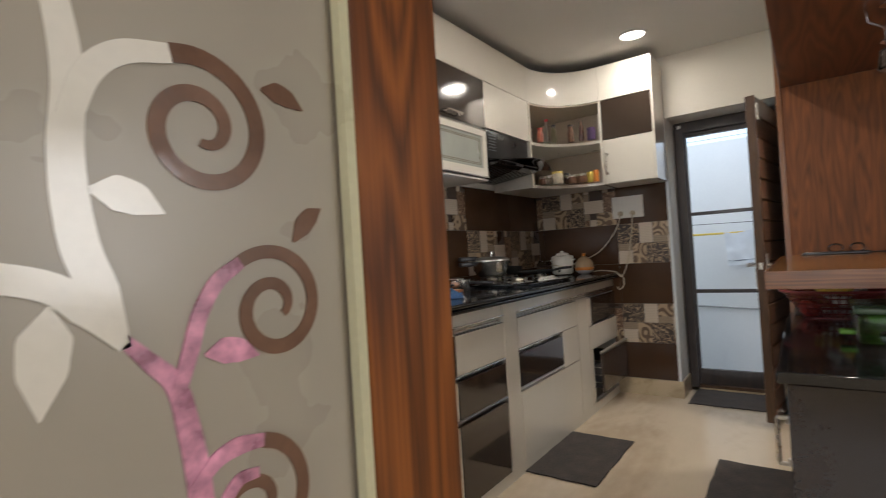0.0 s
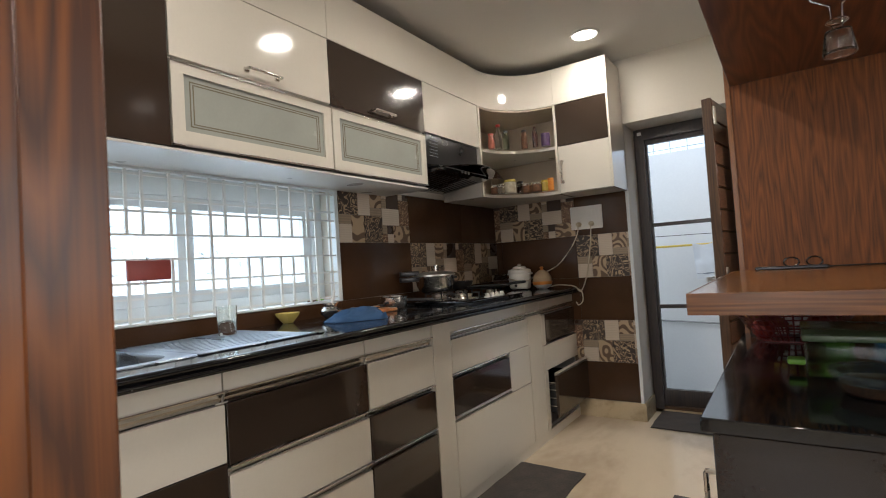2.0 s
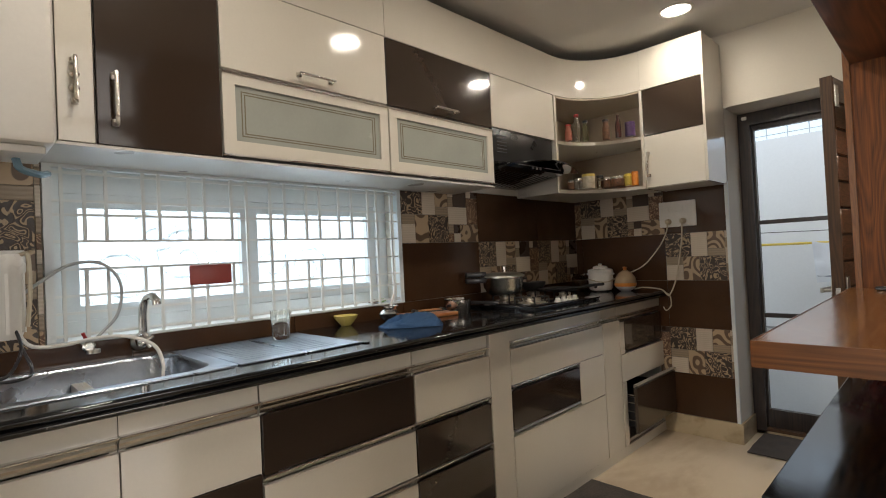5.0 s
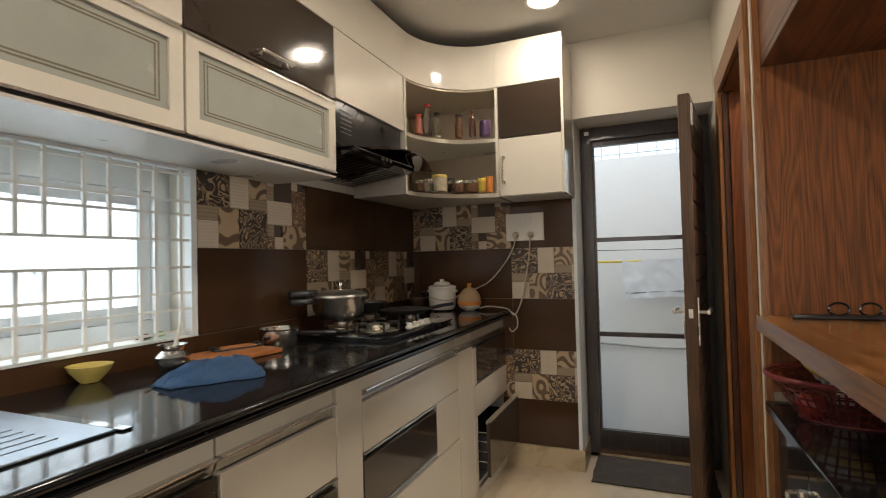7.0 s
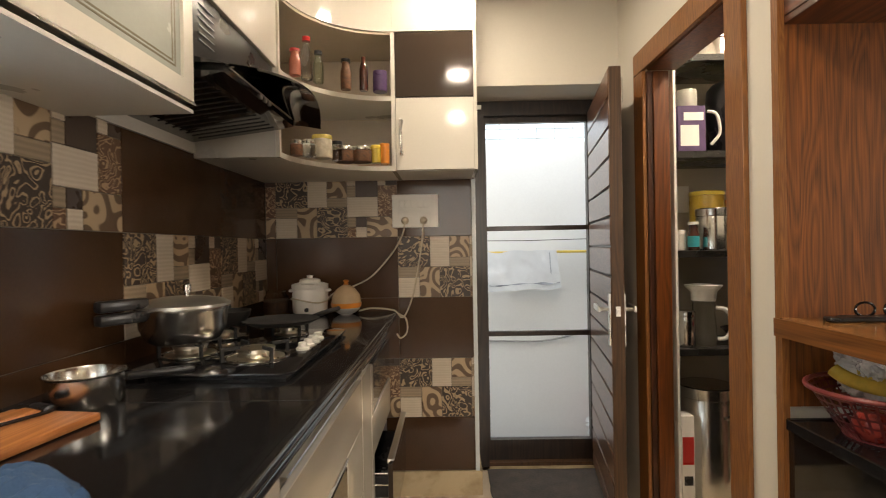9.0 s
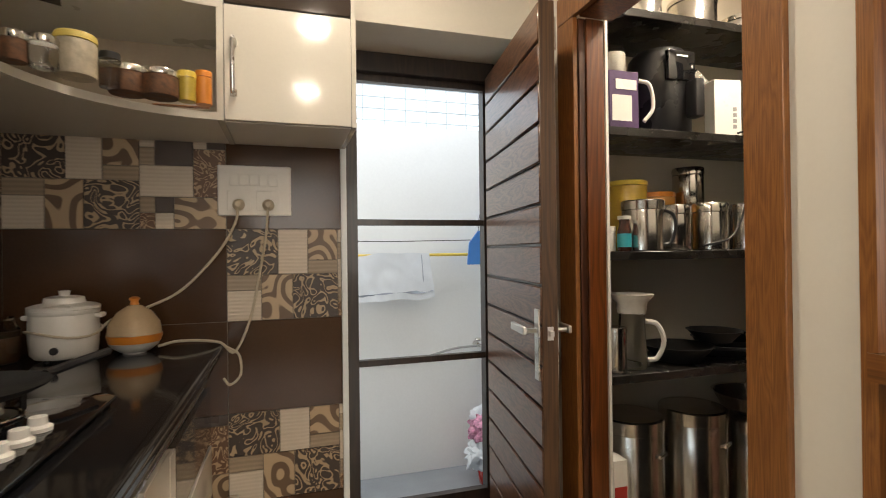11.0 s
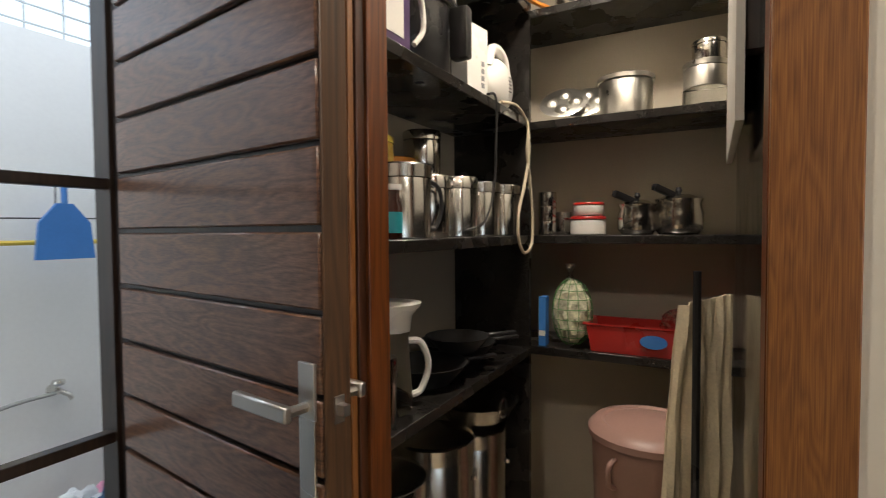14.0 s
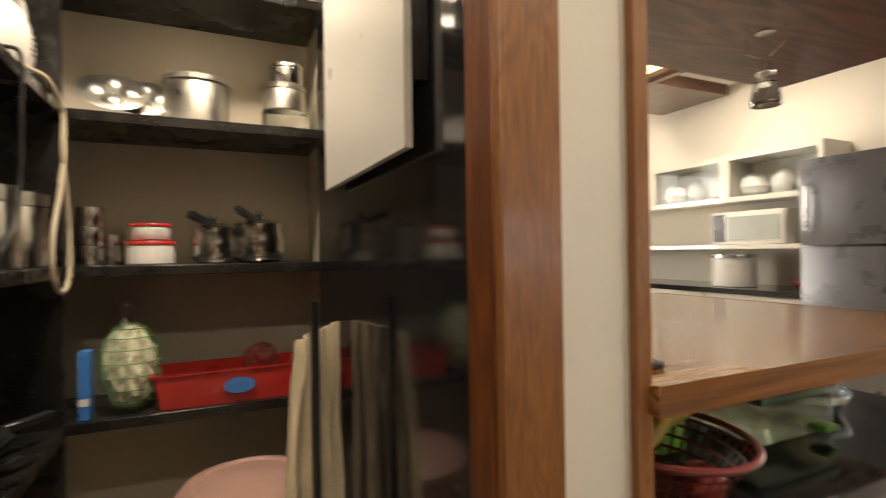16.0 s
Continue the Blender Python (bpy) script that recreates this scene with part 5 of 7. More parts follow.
tube("loose_loop", [(0.665, -0.075, 0.905), (0.70, -0.08, 0.88), (0.705, -0.085, 0.82), (0.675, -0.085, 0.79), (0.655, -0.08, 0.81)], 0.004, CABLE, c2, smooth_line=8)

# ---- on the worktop ----
W = 0.9105
rc = thing("rice_cooker", (0.257, -0.13, W), "small white electric rice cooker with its cord wrapped round", "rice cooker")
lathe("cooker_body", [(0, 0.008), (0.068, 0.008), (0.078, 0.02), (0.082, 0.08), (0.080, 0.125), (0.084, 0.13), (0.084, 0.138)], (0.257, -0.13, W), WHITE_PLASTIC, rc)
lathe("lid", [(0.084, 0.139), (0.084, 0.147), (0.070, 0.152), (0.050, 0.155), (0.046, 0.170), (0.030, 0.174), (0.012, 0.175), (0.014, 0.188), (0, 0.190)], (0.257, -0.13, W), WHITE_PLASTIC, rc)
for a in range(3):
    lathe("foot", [(0, 0), (0.01, 0), (0.01, 0.009), (0, 0.009)], (0.257 + 0.05 * math.cos(a * 2.1), -0.13 + 0.05 * math.sin(a * 2.1), W), BLACK_PLASTIC, rc, seg=10)
for s in (-1, 1):
    tube("handle", [(0.257 + s * 0.078, -0.145, W + 0.118), (0.257 + s * 0.089, -0.145, W + 0.118), (0.257 + s * 0.089, -0.115, W + 0.118), (0.257 + s * 0.078, -0.115, W + 0.118)], 0.007, WHITE_PLASTIC, rc)
tube("wrapped_cord", [(0.257 + 0.086 * math.cos(a), -0.13 + 0.086 * math.sin(a), W + 0.075 + 0.01 * math.sin(2 * a)) for a in [k * 0.3 for k in range(21)]], 0.0035, CABLE, rc, closed=True)
lathe("switch_knob", [(0.010, 0), (0.010, 0.006), (0, 0.007)], (0, 0, 0), BLACK_PLASTIC, rc, seg=12, m=Matrix.Translation((0.262, -0.2105, W + 0.035)) @ Matrix.Rotation(radians(90), 4, "X"))

df = thing("aroma_diffuser", (0.42, -0.10, W), "round clear and orange humidifier with a small orange cap", "humidifier")
lathe("white_belly", [(0, 0.006), (0.04, 0.006), (0.060, 0.022), (0.067, 0.0325)], (0.42, -0.10, W), WHITE_PLASTIC, df)
lathe("orange_base", [(0.0672, 0.033), (0.071, 0.045), (0.072, 0.055)], (0.42, -0.10, W), ORANGE_P, df)
lathe("clear_tank", [(0.0715, 0.056), (0.066, 0.09), (0.045, 0.12), (0.018, 0.138), (0, 0.14)], (0.42, -0.10, W), plain("smoky_beige_plastic", (0.45, 0.33, 0.20), 0.15, coat=0.4), df)
lathe("cap", [(0.012, 0.14), (0.010, 0.15), (0.015, 0.158), (0.008, 0.163), (0, 0.163)], (0.42, -0.10, W), ORANGE_P, df, seg=14)
lathe("foot_ring", [(0, 0), (0.03, 0), (0.03, 0.007), (0, 0.007)], (0.42, -0.10, W), WHITE_PLASTIC, df)

j = thing("storage_jar", (0.10, -0.14, W), "dark glass jar with brown contents by the wall", "jar")
lathe("glass_body", [(0, 0.001), (0.05, 0.001), (0.056, 0.01), (0.056, 0.09), (0.045, 0.105), (0.045, 0.12)], (0.10, -0.14, W), CLEAR, j)
lathe("contents", [(0, 0.004), (0.048, 0.004), (0.052, 0.012), (0.052, 0.07), (0, 0.072)], (0.10, -0.14, W), FOOD, j)

hob = thing("gas_hob", (0.29, -0.96, W), "black glass gas hob with brass burners and white knobs", "gas hob")
prism("glass_plate", [(0.05, -1.30), (0.50, -1.30), (0.53, -1.27), (0.53, -0.66), (0.50, -0.63), (0.05, -0.63)], W + 0.008, W + 0.016, BLACK_GLOSS, hob, bevel=0.002)
box("tray", 0.065, 0.515, -1.285, -0.645, W - 0.0003, W + 0.0078, BLACK_PLASTIC, hob)
BRASS = plain("dull_brass", (0.62, 0.57, 0.47), 0.32, 1.0, vary=0.2, scale=40)
for bx, by, br in ((0.17, -1.06, 0.045), (0.38, -1.12, 0.05), (0.15, -0.78, 0.04), (0.36, -0.76, 0.035)):
    b = lathe("burner", [(br * 1.5, 0.0), (br * 1.5, 0.004), (br, 0.008), (br * 0.9, 0.018), (br, 0.02), (br, 0.028), (br * 0.6, 0.032), (0, 0.033)], (bx, by, W + 0.0165), BRASS, hob, "brass ringed burner")
    for k in range(4):
        a = radians(45 + 90 * k)
        bm = bmesh.new()
        add_box(bm, br * 0.9, br * 1.9, -0.004, 0.004, 0.034, 0.042, Matrix.Translation((bx, by, W + 0.012)) @ Matrix.Rotation(a, 4, "Z"))
        add_box(bm, br * 1.9 - 0.008, br * 1.9, -0.004, 0.004, 0.006, 0.036, Matrix.Translation((bx, by, W + 0.012)) @ Matrix.Rotation(a, 4, "Z"))
        finish("pan_support", bm, BLACK_IRON, hob)
    tube("drip_ring", [(bx + br * 1.7 * math.cos(a), by + br * 1.7 * math.sin(a), W + 0.019) for a in [k * math.pi / 10 for k in range(20)]], 0.0035, STEEL, hob, closed=True)
for k in range(4):
    lathe("knob", [(0, 0), (0.019, 0), (0.019, 0.006), (0.013, 0.010), (0.012, 0.022), (0, 0.023)], (0.478, -1.02 + 0.058 * k, W + 0.0165), WHITE_PLASTIC, hob, "white control knob", seg=18)

pc = thing("pressure_cooker", (0.17, -1.06, W + 0.055), "polished steel pressure cooker with a black handle", "pressure cooker")
cx, cy, cz = 0.165, -1.085, W + 0.056
lathe("pot", [(0, 0), (0.075, 0), (0.095, 0.012), (0.112, 0.045), (0.115, 0.085), (0.120, 0.092), (0.120, 0.1)], (cx, cy, cz), STEEL, pc, seg=36)
lathe("lid", [(0.122, 0.101), (0.122, 0.108), (0.104, 0.118), (0.06, 0.126), (0, 0.128)], (cx, cy, cz), ALU, pc, seg=36)
lathe("weight_valve", [(0.007, 0.125), (0.007, 0.14), (0.011, 0.142), (0.011, 0.16), (0.004, 0.164), (0, 0.164)], (cx + 0.01, cy, cz), STEEL, pc, seg=14)
for zz, nm in ((0.075, "lower_handle"), (0.108, "upper_handle")):
    box(nm, 0.105, 0.225, -0.017, 0.017, zz - 0.002, zz + 0.026, BLACK_PLASTIC, pc, "black moulded handle", bevel=0.006, m=Matrix.Translation((cx, cy, cz)) @ Matrix.Rotation(radians(-118), 4, "Z"))
box("helper_handle", 0.116, 0.143, -0.02, 0.02, 0.078, 0.092, BLACK_PLASTIC, pc, bevel=0.004, m=Matrix.Translation((cx, cy, cz)) @ Matrix.Rotation(radians(62), 4, "Z"))

tw = thing("flat_pan", (0.33, -0.76, W + 0.055), "black non-stick flat pan on the far burner", "pan")
lathe("pan", [(0, 0), (0.10, 0), (0.125, 0.012), (0.128, 0.016), (0.12, 0.014), (0.098, 0.004), (0, 0.004)], (0.33, -0.76, W + 0.056), BLACK_IRON, tw, seg=36)
tube("handle", [(0.42, -0.67, W + 0.068), (0.45, -0.60, W + 0.075), (0.47, -0.50, W + 0.075)], 0.009, BLACK_PLASTIC, tw, smooth_line=6)
kd = thing("small_pan", (0.15, -0.78, W + 0.055), "small dark pan on the rear burner", "pan")
lathe("pan", [(0, 0), (0.05, 0), (0.075, 0.03), (0.08, 0.05), (0.076, 0.05), (0.07, 0.03), (0.048, 0.006), (0, 0.006)], (0.15, -0.78, W + 0.056), BLACK_IRON, kd)

sp = thing("steel_saucepan", (0.165, -1.47, W), "small polished steel saucepan with a long dark handle", "saucepan")
lathe("pan", [(0, 0.001), (0.062, 0.001), (0.068, 0.008), (0.070, 0.062), (0.074, 0.066), (0.071, 0.067), (0.067, 0.06), (0.064, 0.008), (0, 0.006)], (0.165, -1.47, W), STEEL, sp, seg=32)
box("handle", 0.07, 0.215, -0.011, 0.011, 0.040, 0.056, BLACK_PLASTIC, sp, "dark flat handle", bevel=0.005, m=Matrix.Translation((0.165, -1.47, W)) @ Matrix.Rotation(radians(52), 4, "Z") @ Matrix.Rotation(radians(4), 4, "Y"))

cb = thing("cutting_board", (0.14, -1.63, W), "orange-brown wooden cutting board beside the blue cloth", "cutting board")
box("board", -0.095, 0.095, -0.15, 0.125, 0.001, 0.017, CUTTING, cb, bevel=0.004, m=Matrix.Translation((0.155, -1.68, W)) @ Matrix.Rotation(radians(-8), 4, "Z"))
kn = thing("vegetable_slicer", (0.14, -1.6, W + 0.018), "small wooden slicer with black ends lying on the cutting board", "slicer")
ms = Matrix.Translation((0.125, -1.635, W)) @ Matrix.Rotation(radians(-22), 4, "Z")
box("wooden_body", -0.024, 0.024, -0.062, 0.062, 0.0175, 0.0275, CUTTING, kn, "orange wooden body", bevel=0.003, m=ms)
for e in (-1, 1):
    box("end_cap", -0.026, 0.026, e * 0.063, e * 0.085, 0.0175, 0.031, BLACK_PLASTIC, kn, "black end cap", bevel=0.004, m=ms)
box("blade_edge", 0.0245, 0.028, -0.075, 0.075, 0.0178, 0.024, BLACK_GLOSS, kn, "dark blade edge", bevel=0.001, m=ms)

lt = thing("steel_pot", (0.12, -1.88, W), "small round steel spice pot holding a spoon", "pot")
lathe("pot", [(0, 0.001), (0.024, 0.001), (0.030, 0.006), (0.047, 0.022), (0.049, 0.036), (0.030, 0.054), (0.034, 0.066), (0.041, 0.071), (0.038, 0.070), (0.028, 0.056), (0.038, 0.036), (0.02, 0.01), (0, 0.008)], (0.12, -1.88, W), STEEL, lt)
spn = thing("white_spoon", (0.12, -1.88, W + 0.01), "white plastic spoon standing in the steel pot", "spoon")
tube("spoon_stem", [(0.118, -1.888, W + 0.01), (0.13, -1.86, W + 0.125)], 0.0055, WHITE_PLASTIC, spn)

yb = thing("yellow_bowl", (0.06, -2.08, W), "pale yellow ceramic bowl near the window sill", "bowl")
lathe("bowl", [(0, 0.001), (0.022, 0.001), (0.028, 0.008), (0.048, 0.032), (0.054, 0.046), (0.051, 0.046), (0.045, 0.032), (0.026, 0.012), (0, 0.010)], (0.06, -2.08, W), BOWL_YELLOW, yb)
gt = thing("glass_tumbler", (0.20, -2.46, 0.9185), "clear water glass on the draining board", "glass")
lathe("glass_body", [(0, 0.0), (0.029, 0.0), (0.031, 0.004), (0.037, 0.105), (0.0345, 0.105), (0.029, 0.012), (0, 0.010)], (0.20, -2.46, 0.919), CLEAR, gt, seg=20)

bc = thing("blue_cloth", (0.31, -1.92, W), "crumpled blue terry cloth on the worktop", "cloth")
bm = bmesh.new()
NU, NV = 60, 60
g = []
for jv in range(NV + 1):
    row = []
    for iu in range(NU + 1):
        u, v = iu / NU - 0.5, jv / NV - 0.5
        px, py = 0.19 * u * (0.85 + 0.35 * v), 0.27 * v * (1.0 - 0.3 * abs(u))
        edge = max(0.0, 1 - (2 * max(abs(u), abs(v))) ** 2.4)
        h = 0.006 + edge * (0.026 + 0.008 * (v + 0.5) + 0.028 * noise.noise(Vector((u * 7 + v * 3, v * 2.2, 2))) + 0.044 * abs(noise.noise(Vector((u * 8 + v * 3, v * 3, 4)))) + 0.012 * noise.noise(Vector((u * 18 + v * 9, v * 12, 7))))
        px += 0.026 * noise.noise(Vector((v * 5, 1, u * 2)))
        py += 0.028 * noise.noise(Vector((u * 5, 8, v * 2)))
        row.append(bm.verts.new(Matrix.Rotation(radians(-28), 4, "Z") @ Vector((px, py, max(0.004, h))) + Vector((0.345, -1.945, W))))
    g.append(row)
for a in range(NV):
    for b in range(NU):
        bm.faces.new((g[a][b], g[a][b + 1], g[a + 1][b + 1], g[a + 1][b]))
ext = bmesh.ops.extrude_face_region(bm, geom=list(bm.faces))
for e in ext["geom"]:
    if isinstance(e, bmesh.types.BMVert):
        e.co.z = W + 0.001
bmesh.ops.recalc_face_normals(bm, faces=bm.faces)
finish("folded_cloth", bm, CLOTH_BLUE, bc, smooth=True)

for k, (x, y, lab) in enumerate(((-0.04, -1.80, "green lime piece on the window sill"), (-0.03, -1.86, "brown dried root on the window sill"))):
    t = thing("sill_scrap", (x, y, 0.985), lab, "food scrap")
    lathe("piece", [(0, 0), (0.014, 0.004), (0.016, 0.010), (0.008, 0.018), (0, 0.019)], (0, 0, 0), GREEN_P if k == 0 else FOOD, t, seg=12, m=Matrix.Translation((x, y, 0.9845)) @ Matrix.Diagonal((1, 1.8, 1, 1)))

# ---- tap, hoses, water filter, heater ----
tp = thing("sink_tap", (0.03, -2.88, 1.0), "chrome wall tap with a curved spout over the sink", "tap")
lathe("wall_flange", [(0, 0), (0.028, 0), (0.026, 0.006), (0.012, 0.012), (0.012, 0.05), (0, 0.05)], (0, 0, 0), CHROME, tp, seg=18, m=Matrix.Translation((0.0085, -2.88, 0.955)) @ Matrix.Rotation(radians(90), 4, "Y"))
lathe("tap_head", [(0, 0), (0.02, 0.002), (0.024, 0.02), (0.02, 0.04), (0.008, 0.05), (0, 0.05)], (0.062, -2.88, 0.945), STEEL, tp, seg=18)
tube("spout", [(0.062, -2.88, 0.99), (0.068, -2.88, 1.06), (0.09, -2.877, 1.10), (0.13, -2.87, 1.115), (0.165, -2.865, 1.10), (0.17, -2.864, 1.085)], 0.013, STEEL, tp, smooth_line=6, seg=12)
for k in range(4):
    tube("cross_handle", [(0.09, -2.88, 0.965), (0.092, -2.88 + 0.026 * math.cos(k * math.pi / 2 + 0.5), 0.965 + 0.026 * math.sin(k * math.pi / 2 + 0.5))], 0.006, CHROME, tp)
t2 = thing("small_tap", (0.03, -3.03, 0.98), "small chrome angle valve with a red lever", "tap")
lathe("valve_body", [(0, 0), (0.018, 0), (0.018, 0.05), (0.012, 0.055), (0, 0.055)], (0, 0, 0), STEEL, t2, seg=14, m=Matrix.Translation((0.0085, -3.03, 0.965)) @ Matrix.Rotation(radians(90), 4, "Y"))
tube("lever", [(0.05, -3.03, 0.975), (0.055, -3.045, 1.01)], 0.005, RED, t2)
lathe("spout_ring", [(0.010, 0), (0.018, 0.0), (0.018, 0.012), (0.010, 0.012)], (0.07, -3.02, 0.945), BRASS, t2, seg=14)
h1 = thing("white_hose", (0.1, -3.0, 0.95), "white plastic hose from the filter to the sink", "hose")
tube("hose", [(0.05, -3.20, 1.03), (0.08, -3.17, 0.99), (0.10, -3.10, 0.985), (0.11, -3.02, 0.995), (0.12, -2.94, 0.99), (0.17, -2.88, 0.96), (0.23, -2.87, 0.91), (0.26, -2.88, 0.86)], 0.0055, WHITE_PLASTIC, h1, smooth_line=8)
h2 = thing("grey_hose", (0.05, -3.1, 1.1), "pale grey hose arching in front of the window", "hose")
tube("hose", [(0.05, -3.19, 1.14), (0.06, -3.14, 1.18), (0.06, -3.07, 1.225), (0.06, -2.99, 1.225), (0.06, -2.94, 1.16), (0.06, -2.95, 1.06), (0.06, -3.01, 0.99)], 0.005, plain("grey_hose", (0.42, 0.44, 0.44), 0.4), h2, smooth_line=8)
wf = thing("water_filter", (0.10, -3.235, 1.0), "white water filter canister with tubes on the wall", "water filter")
lathe("canister", [(0, 0), (0.034, 0.002), (0.040, 0.02), (0.045, 0.19), (0.048, 0.195), (0.048, 0.235), (0.044, 0.245), (0, 0.246)], (0.065, -3.225, 1.015), WHITE_PLASTIC, wf)
for k in range(6):
    a = k * math.pi / 3
    box("rib", 0.040, 0.0475, -0.004, 0.004, 0.02, 0.19, WHITE_PLASTIC, wf, m=Matrix.Translation((0.065, -3.225, 1.015)) @ Matrix.Rotation(a, 4, "Z"))
tube("elbow_tube", [(0.09, -3.195, 1.255), (0.095, -3.175, 1.255), (0.095, -3.172, 1.15), (0.09, -3.18, 1.05)], 0.006, CABLE, wf, smooth_line=5)
box("wall_bracket", 0.002, 0.06, -3.27, -3.18, 1.262, 1.272, WHITE_PLASTIC, wf)
kb = thing("power_lead", (0.15, -3.25, 0.95), "black coiled cord at the worktop's end", "cord")
tube("cord", [(0.06, -3.235, 1.10), (0.09, -3.21, 1.05), (0.14, -3.20, 0.99), (0.17, -3.23, 0.93), (0.15, -3.27, 0.916), (0.20, -3.22, 0.916), (0.17, -3.18, 0.93), (0.13, -3.20, 1.0)], 0.0045, BLACK_PLASTIC, kb, smooth_line=8)
gy = thing("water_heater", (0.42, -3.4, 1.5), "white wall-hung water heater with pipes below", "water heater")
box("casing", 0.313, 0.50, -3.62, -3.15, 1.50, 2.1, WHITE_PLASTIC, gy, bevel=0.018)
box("base_plate", 0.33, 0.48, -3.60, -3.17, 1.48, 1.499, WHITE_PLASTIC, gy, bevel=0.004)
tube("inlet_pipe", [(0.40, -3.22, 1.48), (0.40, -3.21, 1.455), (0.36, -3.17, 1.45), (0.32, -3.15, 1.46)], 0.009, plain("blue_grey_pipe", (0.15, 0.25, 0.32), 0.4), gy, smooth_line=6)
tube("outlet_pipe", [(0.40, -3.45, 1.48), (0.38, -3.42, 1.45), (0.32, -3.35, 1.45)], 0.009, CABLE, gy, smooth_line=6)
rcd = thing("red_tray", (0.01, -2.635, 1.13), "flat red-brown plastic holder hooked on the window grille", "holder")
box("holder", 0.007, 0.022, -2.712, -2.56, 1.135, 1.208, plain("dull_red_plastic", (0.30, 0.06, 0.05), 0.4), rcd, bevel=0.006)
rail_ = tube("hook", [(0.008, -2.64, 1.205), (0.006, -2.64, 1.217), (-0.004, -2.64, 1.219)], 0.003, STEEL, rcd)

# ---- jars on the corner shelf ----
for x, y, r, h, m_, l_, lab in ((0.345, -0.60, 0.02, 0.055, FOOD, STEEL, "small spice jar with a steel lid"), (0.385, -0.575, 0.022, 0.06, CLEAR, STEEL, "small clear jar with a steel lid"), (0.425, -0.53, 0.033, 0.085, plain("cream_label_jar", (0.45, 0.40, 0.30), 0.4, vary=0.3, scale=40), BOWL_YELLOW, "spice jar with a pale yellow lid"), (0.47, -0.47, 0.018, 0.075, CLEAR, BLACK_PLASTIC, "slim jar with a black lid"), (0.495, -0.43, 0.035, 0.06, FOOD, STEEL, "low glass spice jar with a steel lid"), (0.56, -0.42, 0.036, 0.06, FOOD, STEEL, "low glass spice jar with a clamp lid"), (0.615, -0.40, 0.018, 0.07, plain("yellow_spice_jar", (0.45, 0.33, 0.05), 0.3), YELLOW_P, "yellow spice tube with a yellow cap"), (0.650, -0.38, 0.017, 0.08, ORANGE_P, ORANGE_P, "orange spice tin standing upright")):
    can("spice_jar", x, y, 1.571, r * 1.16, h * 1.05, m_, lab, "jar", "jars on the corner shelf", l_, 0.016, seg=18)
sl = thing("wooden_spatula", (0.57, -0.36, 1.571), "flat wooden spatula lying on the shelf", "spatula")
box("blade", 0.53, 0.66, -0.36, -0.345, 1.5712, 1.574, CUTTING, sl, bevel=0.001)
bottle("glass_bottle", 0.345, -0.60, 1.871, 0.022, 0.10, plain("pale_rose_glass", (0.35, 0.12, 0.08), 0.1), "short bottle with a red cap", RED, 0.7)
bottle("glass_bottle", 0.375, -0.55, 1.871, 0.022, 0.165, CLEAR, "tall clear bottle with a red cap", RED, 0.55)
bottle("glass_bottle", 0.41, -0.51, 1.871, 0.02, 0.125, GREEN_CLEAR, "green tinted glass bottle with a dark cap", BLACK_PLASTIC, 0.6)
bottle("glass_bottle", 0.50, -0.42, 1.871, 0.022, 0.125, FOOD, "spice bottle with a black cap and dark contents", BLACK_PLASTIC, 0.7)
bottle("glass_bottle", 0.57, -0.40, 1.871, 0.018, 0.15, AMBER, "dark red glass bottle without a label", None, 0.5)
can("purple_mug", 0.635, -0.38, 1.871, 0.030, 0.085, PURPLE_P, "dark purple printed cup", "cup", "", None, 0.0)

# ---- wash area behind the back door ----
dry = thing("drying_rod", (1.6, 1.5, 1.17), "yellow drying rod with wire hangers across the wash area", "drying rod")
tube("rod", [(0.1, 1.5, 1.17), (2.9, 1.5, 1.17)], 0.010, YELLOW_P, dry)
wi = thing("clothes_wire", (1.6, 1.52, 1.27), "thin grey wire stretched across the wash area", "wire")
tube("wire", [(0.1, 1.54, 1.28), (1.5, 1.54, 1.262), (2.9, 1.54, 1.28)], 0.003, BLACK_PLASTIC, wi)
tl = thing("hanging_towel", (1.48, 1.49, 1.17), "thin white towel with grey stripes over the rod", "towel")
cloth_sheet("towel", [(1.20, 1.483, 1.182), (1.755, 1.483, 1.182), (1.79, 1.475, 0.89), (1.22, 1.475, 0.86)], 0.035, CLOTH_WHITE, wob=0.012, seed=3, parent=tl)
cloth_sheet("back_fall", [(1.20, 1.516, 1.182), (1.755, 1.516, 1.182), (1.76, 1.52, 0.98), (1.22, 1.52, 0.97)], 0.02, CLOTH_WHITE, wob=0.008, seed=6, parent=tl)
cloth_sheet("stripe", [(1.225, 1.468, 0.915), (1.775, 1.468, 0.935), (1.777, 1.468, 0.928), (1.226, 1.468, 0.908)], 0.035, plain("grey_stripe", (0.32, 0.36, 0.42), 0.9), nv=1, wob=0.012, seed=3, parent=tl, thick=0.001)
tube("fold_line", [(1.70, 1.470, 1.17), (1.715, 1.468, 0.92)], 0.003, plain("grey_stripe_b", (0.32, 0.36, 0.42), 0.9), tl)
dp = thing("blue_dustpan", (2.13, 1.46, 1.2), "blue plastic dustpan hanging from the wire", "dustpan")
bm = bmesh.new()
for y in (1.455, 1.471):
    bm.faces.new([bm.verts.new((2.13 + px, y, 1.2 + pz)) for px, pz in ((-0.11, -0.10), (0.11, -0.10), (0.095, 0.05), (0.03, 0.13), (-0.03, 0.13), (-0.095, 0.05))])
bm.verts.ensure_lookup_table()
